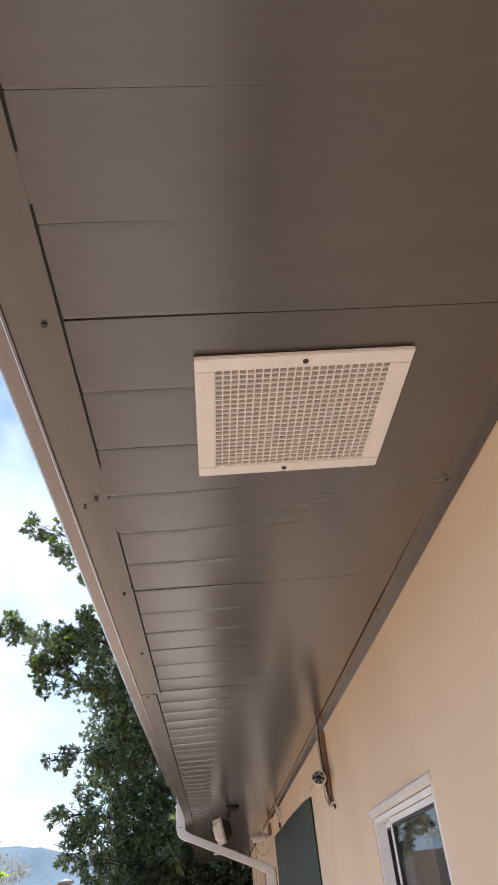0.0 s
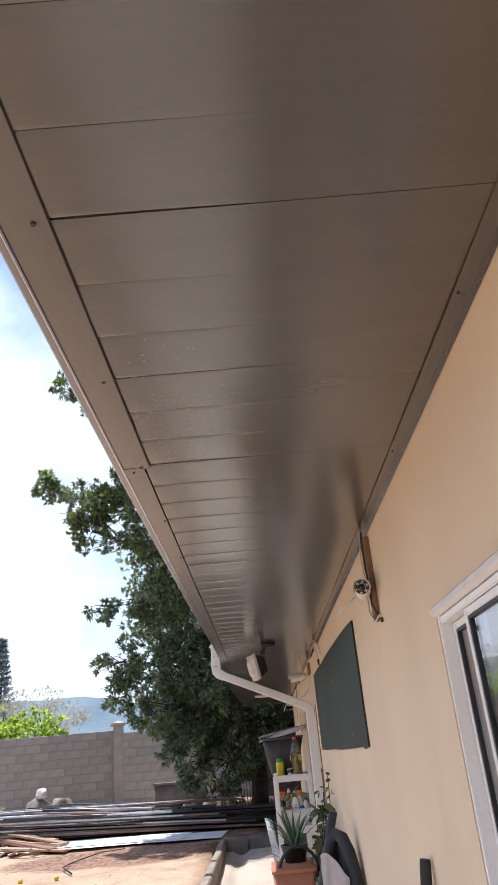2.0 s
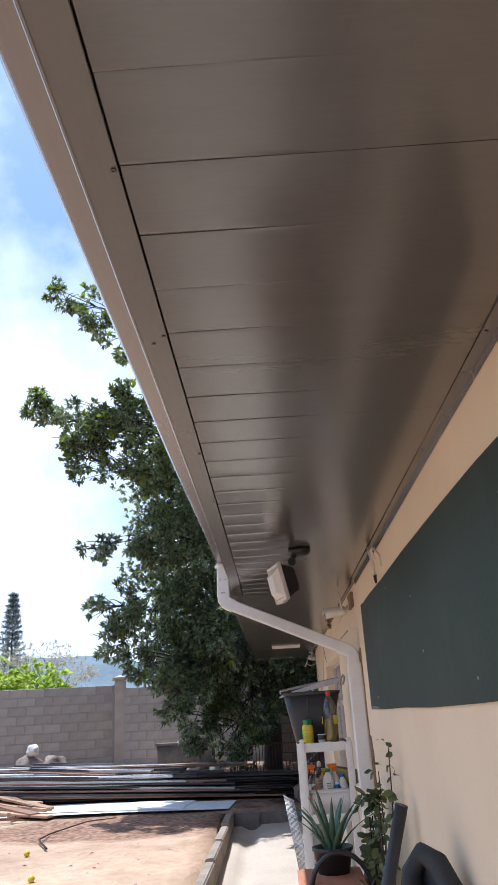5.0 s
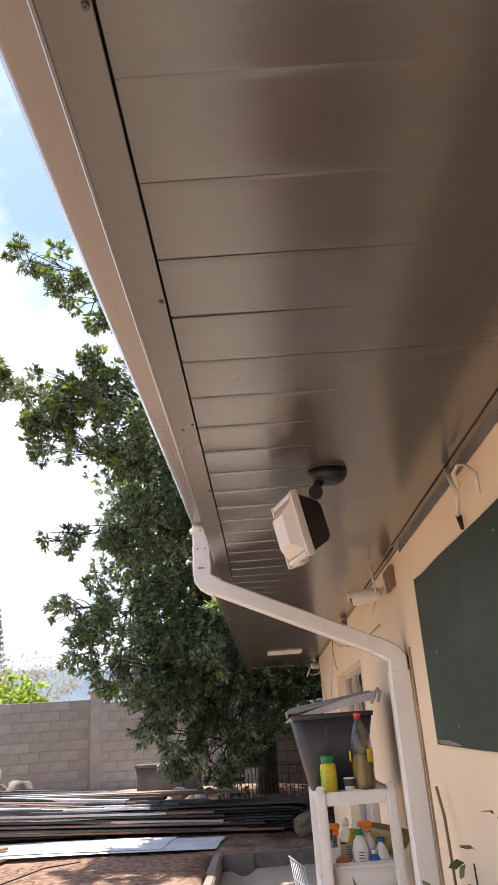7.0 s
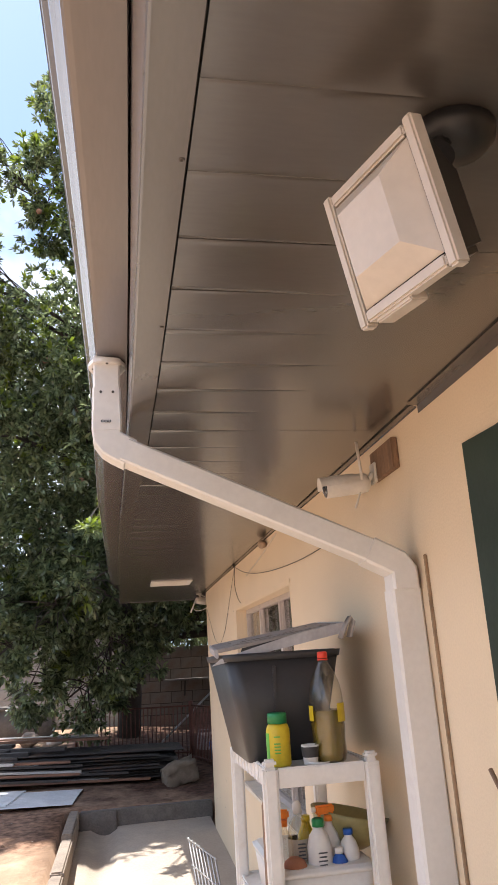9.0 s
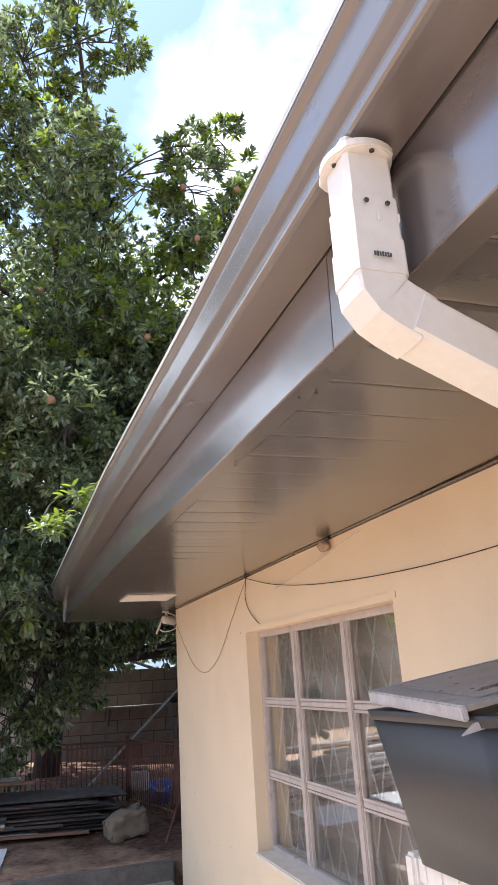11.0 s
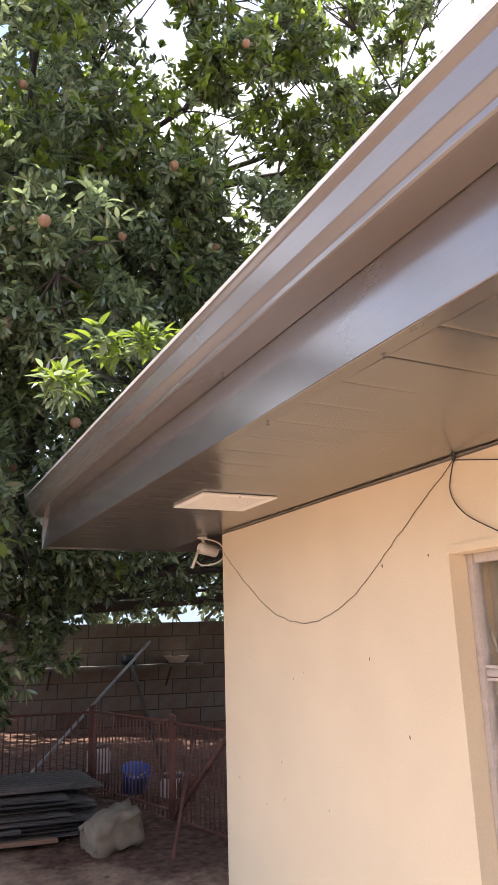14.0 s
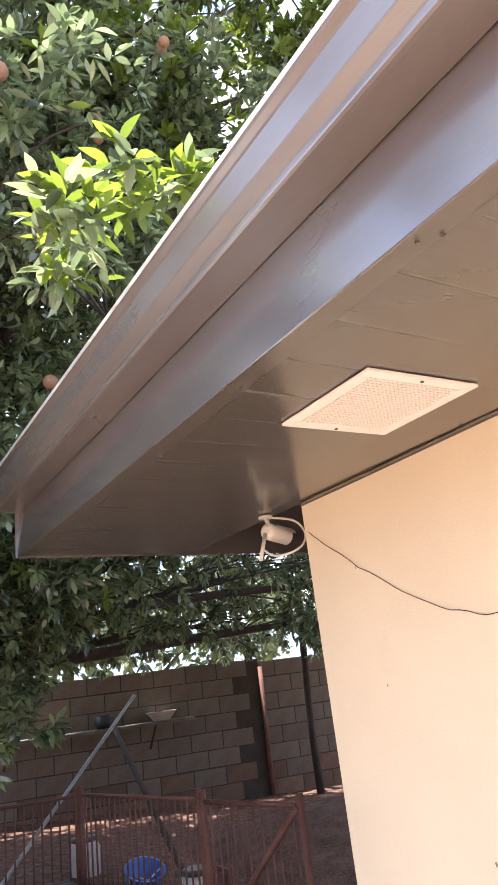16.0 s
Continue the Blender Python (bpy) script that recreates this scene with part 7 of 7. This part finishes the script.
# dry frond on the timber
fr = thing("dry_palm_frond", (-6.6, 15.0, 0.8), "yellow dried palm frond on the timber pile", "frond")
part("spine", tube(B(), [(-7.6, 14.9, 0.85), (-6.9, 15.0, 1.05), (-6.2, 15.1, 1.15), (-5.8, 15.1, 0.95)], 0.018, 6, 0.006), M_DRYLEAF, fr)
v, f = [], []
rr = random.Random(3)
for i in range(60):
    u = i / 59
    p = Vector((-7.6 + 1.8 * u, 14.9 + 0.2 * u, 0.86 + 0.30 * math.sin(math.pi * (0.15 + 0.7 * u))))
    for s in (-1, 1):
        k = len(v)
        q = p + Vector((0.25, s * rr.uniform(0.15, 0.35), rr.uniform(-0.2, 0.22)))
        v += [p, p + Vector((0.03, 0, 0)), q]
        f.append((k, k + 1, k + 2))
tagged(raw_mesh("leaflets", [tuple(p) for p in v], f, M_DRYLEAF, fr), "", "", "", "stuff")
for x, y in ((-3.89, 10.85), (-3.39, 10.76), (-2.94, 9.54)):
    tagged(part("fallen_fruit", lathe(B(), (x, y, ground_z(x, y) + 0.028), [(0.004, -0.032), (0.024, -0.022), (0.033, 0), (0.024, 0.022), (0.004, 0.034)], 14), M_YELLOW, None, "", True), "yellow-green fallen fruit on the soil", "fruit", "fallen fruit")
tagged(part("dry_twig", tube(B(), [(-3.25, 11.0, 0.40), (-3.5, 11.5, 0.43), (-3.55, 12.1, 0.41), (-3.2, 12.6, 0.47), (-2.9, 13.0, 0.45)], 0.012, 6, 0.006), M_BARK), "curved dry twig on the soil", "twig")
# leaf litter and pebbles
npr = np.random.default_rng(8)
lv, lf = [], []
for i in range(240):
    x, y = npr.uniform(-7.5, -1.45), npr.uniform(6, 14)
    if i % 2:
        x, y = npr.uniform(-4, 4), npr.uniform(13.0, 17.5)
    if x > -1.4 and y < 13.05:
        continue
    z, a, s = ground_z(x, y) + 0.006, npr.uniform(0, 6.3), npr.uniform(0.010, 0.034)
    k = len(lv)
    c_, s_ = math.cos(a) * s, math.sin(a) * s
    lv += [(x - c_, y - s_, z), (x + s_ * 0.4, y - c_ * 0.4, z + 0.012), (x + c_, y + s_, z + 0.004), (x - s_ * 0.4, y + c_ * 0.4, z + 0.010)]
    lf.append((k, k + 1, k + 2, k + 3))
tagged(raw_mesh("leaf_litter", lv, lf, M_PLANK), "scattered dry brown leaves on the soil", "leaves", "", "stuff")
pv, pf = [], []
for i in range(300):
    x, y = npr.uniform(-7, -1.5), npr.uniform(5, 14)
    s, z = npr.uniform(0.005, 0.017), ground_z(x, y)
    k = len(pv)
    j = npr.uniform(0.7, 1.3, 6) * s
    pv += [(x - j[0], y, z), (x, y - j[1], z), (x + j[2], y, z), (x, y + j[3], z), (x + 0.3 * j[0], y, z + 0.55 * j[4]), (x, y, z - j[5])]
    pf += [(k, k + 1, k + 4), (k + 1, k + 2, k + 4), (k + 2, k + 3, k + 4), (k + 3, k, k + 4)]
tagged(raw_mesh("pebbles", pv, pf, M_CURB), "small pebbles scattered on the soil", "pebbles", "", "stuff")

# ---- under the tree ----
sack = thing("cement_sack", (-0.2, 13.93, 0.44), "dusty woven sack standing by the roofing stack", "sack")
bm = B()
bmesh.ops.create_cube(bm, size=1)
bmesh.ops.subdivide_edges(bm, edges=bm.edges[:], cuts=5, use_grid_fill=True)
for v in bm.verts:
    p = v.co.copy()
    k = 1 - 0.25 * (p.x * p.x + p.y * p.y) * 2
    v.co = Vector((p.x * 0.36, p.y * 0.24, p.z * 0.25 * k))
    v.co += Vector((1, 1, 1)) * 0.05 * noise.noise(p * 4.5) + Vector((0.3, 1, 0.5)) * 0.025 * noise.noise(p * 11)
bm.transform(Matrix.Translation((-0.21, 13.93, 0.555)) @ rot(0, -14, 12).to_4x4())
part("sack_body", bm, M_SACK, sack, "", True)

def bar_fence(a, b, z0, z1, label, gap=0.085, brace=False):
    a, b = Vector((*a, 0)), Vector((*b, 0))
    d = b - a
    n = int(d.length / gap)
    t = thing("bar_fence", (a.x, a.y, z0), label, "fence", "rusty bar fences")
    for i in range(n + 1):
        p = a + d * (i / n)
        thick = i in (0, n)
        part("post" if thick else "bar", tube(B(), [(p.x, p.y, z0), (p.x, p.y, z1 + (0.06 if thick else 0))], 0.022 if thick else 0.007, 6), M_RUST, t)
    for z in (z0 + 0.08, z1):
        part("rail", tube(B(), [(a.x, a.y, z), (b.x, b.y, z)], 0.013, 6), M_RUST, t)
    if brace:
        part("brace", tube(B(), [(a.x - 0.02, a.y, z0 + 0.05), (b.x - 0.02, b.y, z1)], 0.018, 6), M_RUST, t)
    return t


bar_fence((-1.5, 16.25), (0.10, 15.80), 0.48, 1.17, "rusty red steel bar fence panel", 0.06)
bar_fence((0.115, 15.75), (0.42, 14.45), 0.44, 1.18, "rusty red steel bar fence panel", 0.06)
bar_fence((0.43, 14.42), (0.605, 13.64), 0.38, 1.17, "rusty red steel gate with a diagonal brace", 0.06, True)
tagged(part("leaning_pole", tube(B(), [(-0.50, 16.15, 0.50), (1.21, 17.35, 1.80)], 0.016, 8), M_GREYMET), "grey steel pole leaning across the fence", "pole")
tagged(part("leaning_stick", tube(B(), [(0.72, 15.2, 0.42), (0.947, 17.3, 1.56)], 0.024, 8), M_BARK), "rough stick leaning against the pole", "stick")
tagged(part("leaning_stick", tube(B(), [(0.10, 13.55, 0.42), (0.55, 14.3, 1.05)], 0.014, 8), M_RUST), "thin rusty rod leaning by the gate", "rod")
bucket = thing("blue_bucket", (0.45, 15.55, 0.42), "blue plastic bucket lying behind the fence", "bucket")
part("bucket_wall", lathe(B(), (0.45, 15.55, 0.46), [(0.10, 0), (0.135, 0.22), (0.145, 0.23), (0.128, 0.23), (0.095, 0.01)], 24, rot(24, 0, 0)), M_BLUE, bucket)
part("handle", tube(B(), [(0.32, 15.48, 0.66), (0.43, 15.36, 0.62), (0.58, 15.46, 0.66)], 0.006, 6), M_STEEL, bucket)
for x, y, h in ((0.38, 16.55, 0.36), (0.72, 15.2, 0.24)):
    t = thing("white_drum", (x, y, 0.4), "dirty white plastic drum behind the fence", "drum", "plastic drums")
    part("drum_body", lathe(B(), (x, y, 0.38), [(0.11, 0), (0.125, 0.02), (0.12, h * 0.5), (0.125, h - 0.05), (0.10, h)], 24), M_PALECLOTH, t)
    part("drum_lid", lathe(B(), (x, y, 0.38 + h), [(0.102, 0), (0.102, 0.03), (0.08, 0.035)], 24), M_GREYPL, t)
tagged(part("red_cloth", box(B(), (0.78, 15.0, 0.56), (0.10, 0.20, 0.22), rot(10, 14, 20), 0.03), M_RUST), "faded red cloth hung behind the fence", "cloth")
ledge = thing("wall_ledge", (1.2, 18.7, 1.38), "dark weathered ledge on the block wall holding odds and ends", "ledge")
part("board", box(B(), (1.15, 18.72, 1.46), (2.5, 0.26, 0.035), rotz(-13), 0.004), M_DARKCONC, ledge)
for x in (0.3, 1.9):
    part("strut", tube(B(), [(x, 18.5 - 0.23 * (x - 1.75), 1.44), (x, 18.72 - 0.23 * (x - 1.75), 1.18)], 0.016, 6), M_BARK, ledge)
tagged(part("enamel_basin", lathe(B(), (2.0, 18.52, 1.482), [(0.10, 0), (0.18, 0.10), (0.19, 0.10), (0.175, 0.095), (0.09, 0.012)], 24), M_PALE), "pale chipped basin on the ledge", "basin")
tagged(part("dark_pot", lathe(B(), (1.35, 18.68, 1.48), [(0.09, 0), (0.12, 0.06), (0.11, 0.14), (0.10, 0.14), (0.10, 0.05)], 20), M_BLACK), "dark soot-stained pot on the ledge", "pot")
tagged(part("steel_post", tube(B(), [(3.32, 18.36, 0.35), (3.33, 18.35, 1.95)], 0.028, 10), M_RUST), "dark rusty steel post standing against the block wall", "post")
tagged(part("sapling_trunk", tube(B(), [(3.70, 17.9, 0.35), (3.62, 17.8, 1.2), (3.55, 17.6, 2.6), (3.6, 17.4, 4.2)], 0.05, 10, 0.035), M_BARK), "slim grey sapling trunk in the shade", "trunk")
bm = B()
rows = []
for i in range(25):
    u = i / 24
    rows.append([bm.verts.new((1.2 + 3.4 * u, 14.6 + 2.6 * w_ / 12, ground_z(1.2 + 3.4 * u, 14.6 + 2.6 * w_ / 12) + 0.30 * max(0, math.sin(math.pi * u) * math.sin(math.pi * w_ / 12)) ** 0.8 + 0.05 * noise.noise((u * 11, w_ * 0.9, 1)) - 0.012)) for w_ in range(13)])
for a, b in zip(rows, rows[1:]):
    for k in range(12):
        bm.faces.new((a[k], a[k + 1], b[k + 1], b[k])).smooth = True
tagged(part("soil_heap", bm, M_MULCH), "low heap of soil and leaf mould, darkened for tree shade", "soil", "", "stuff")
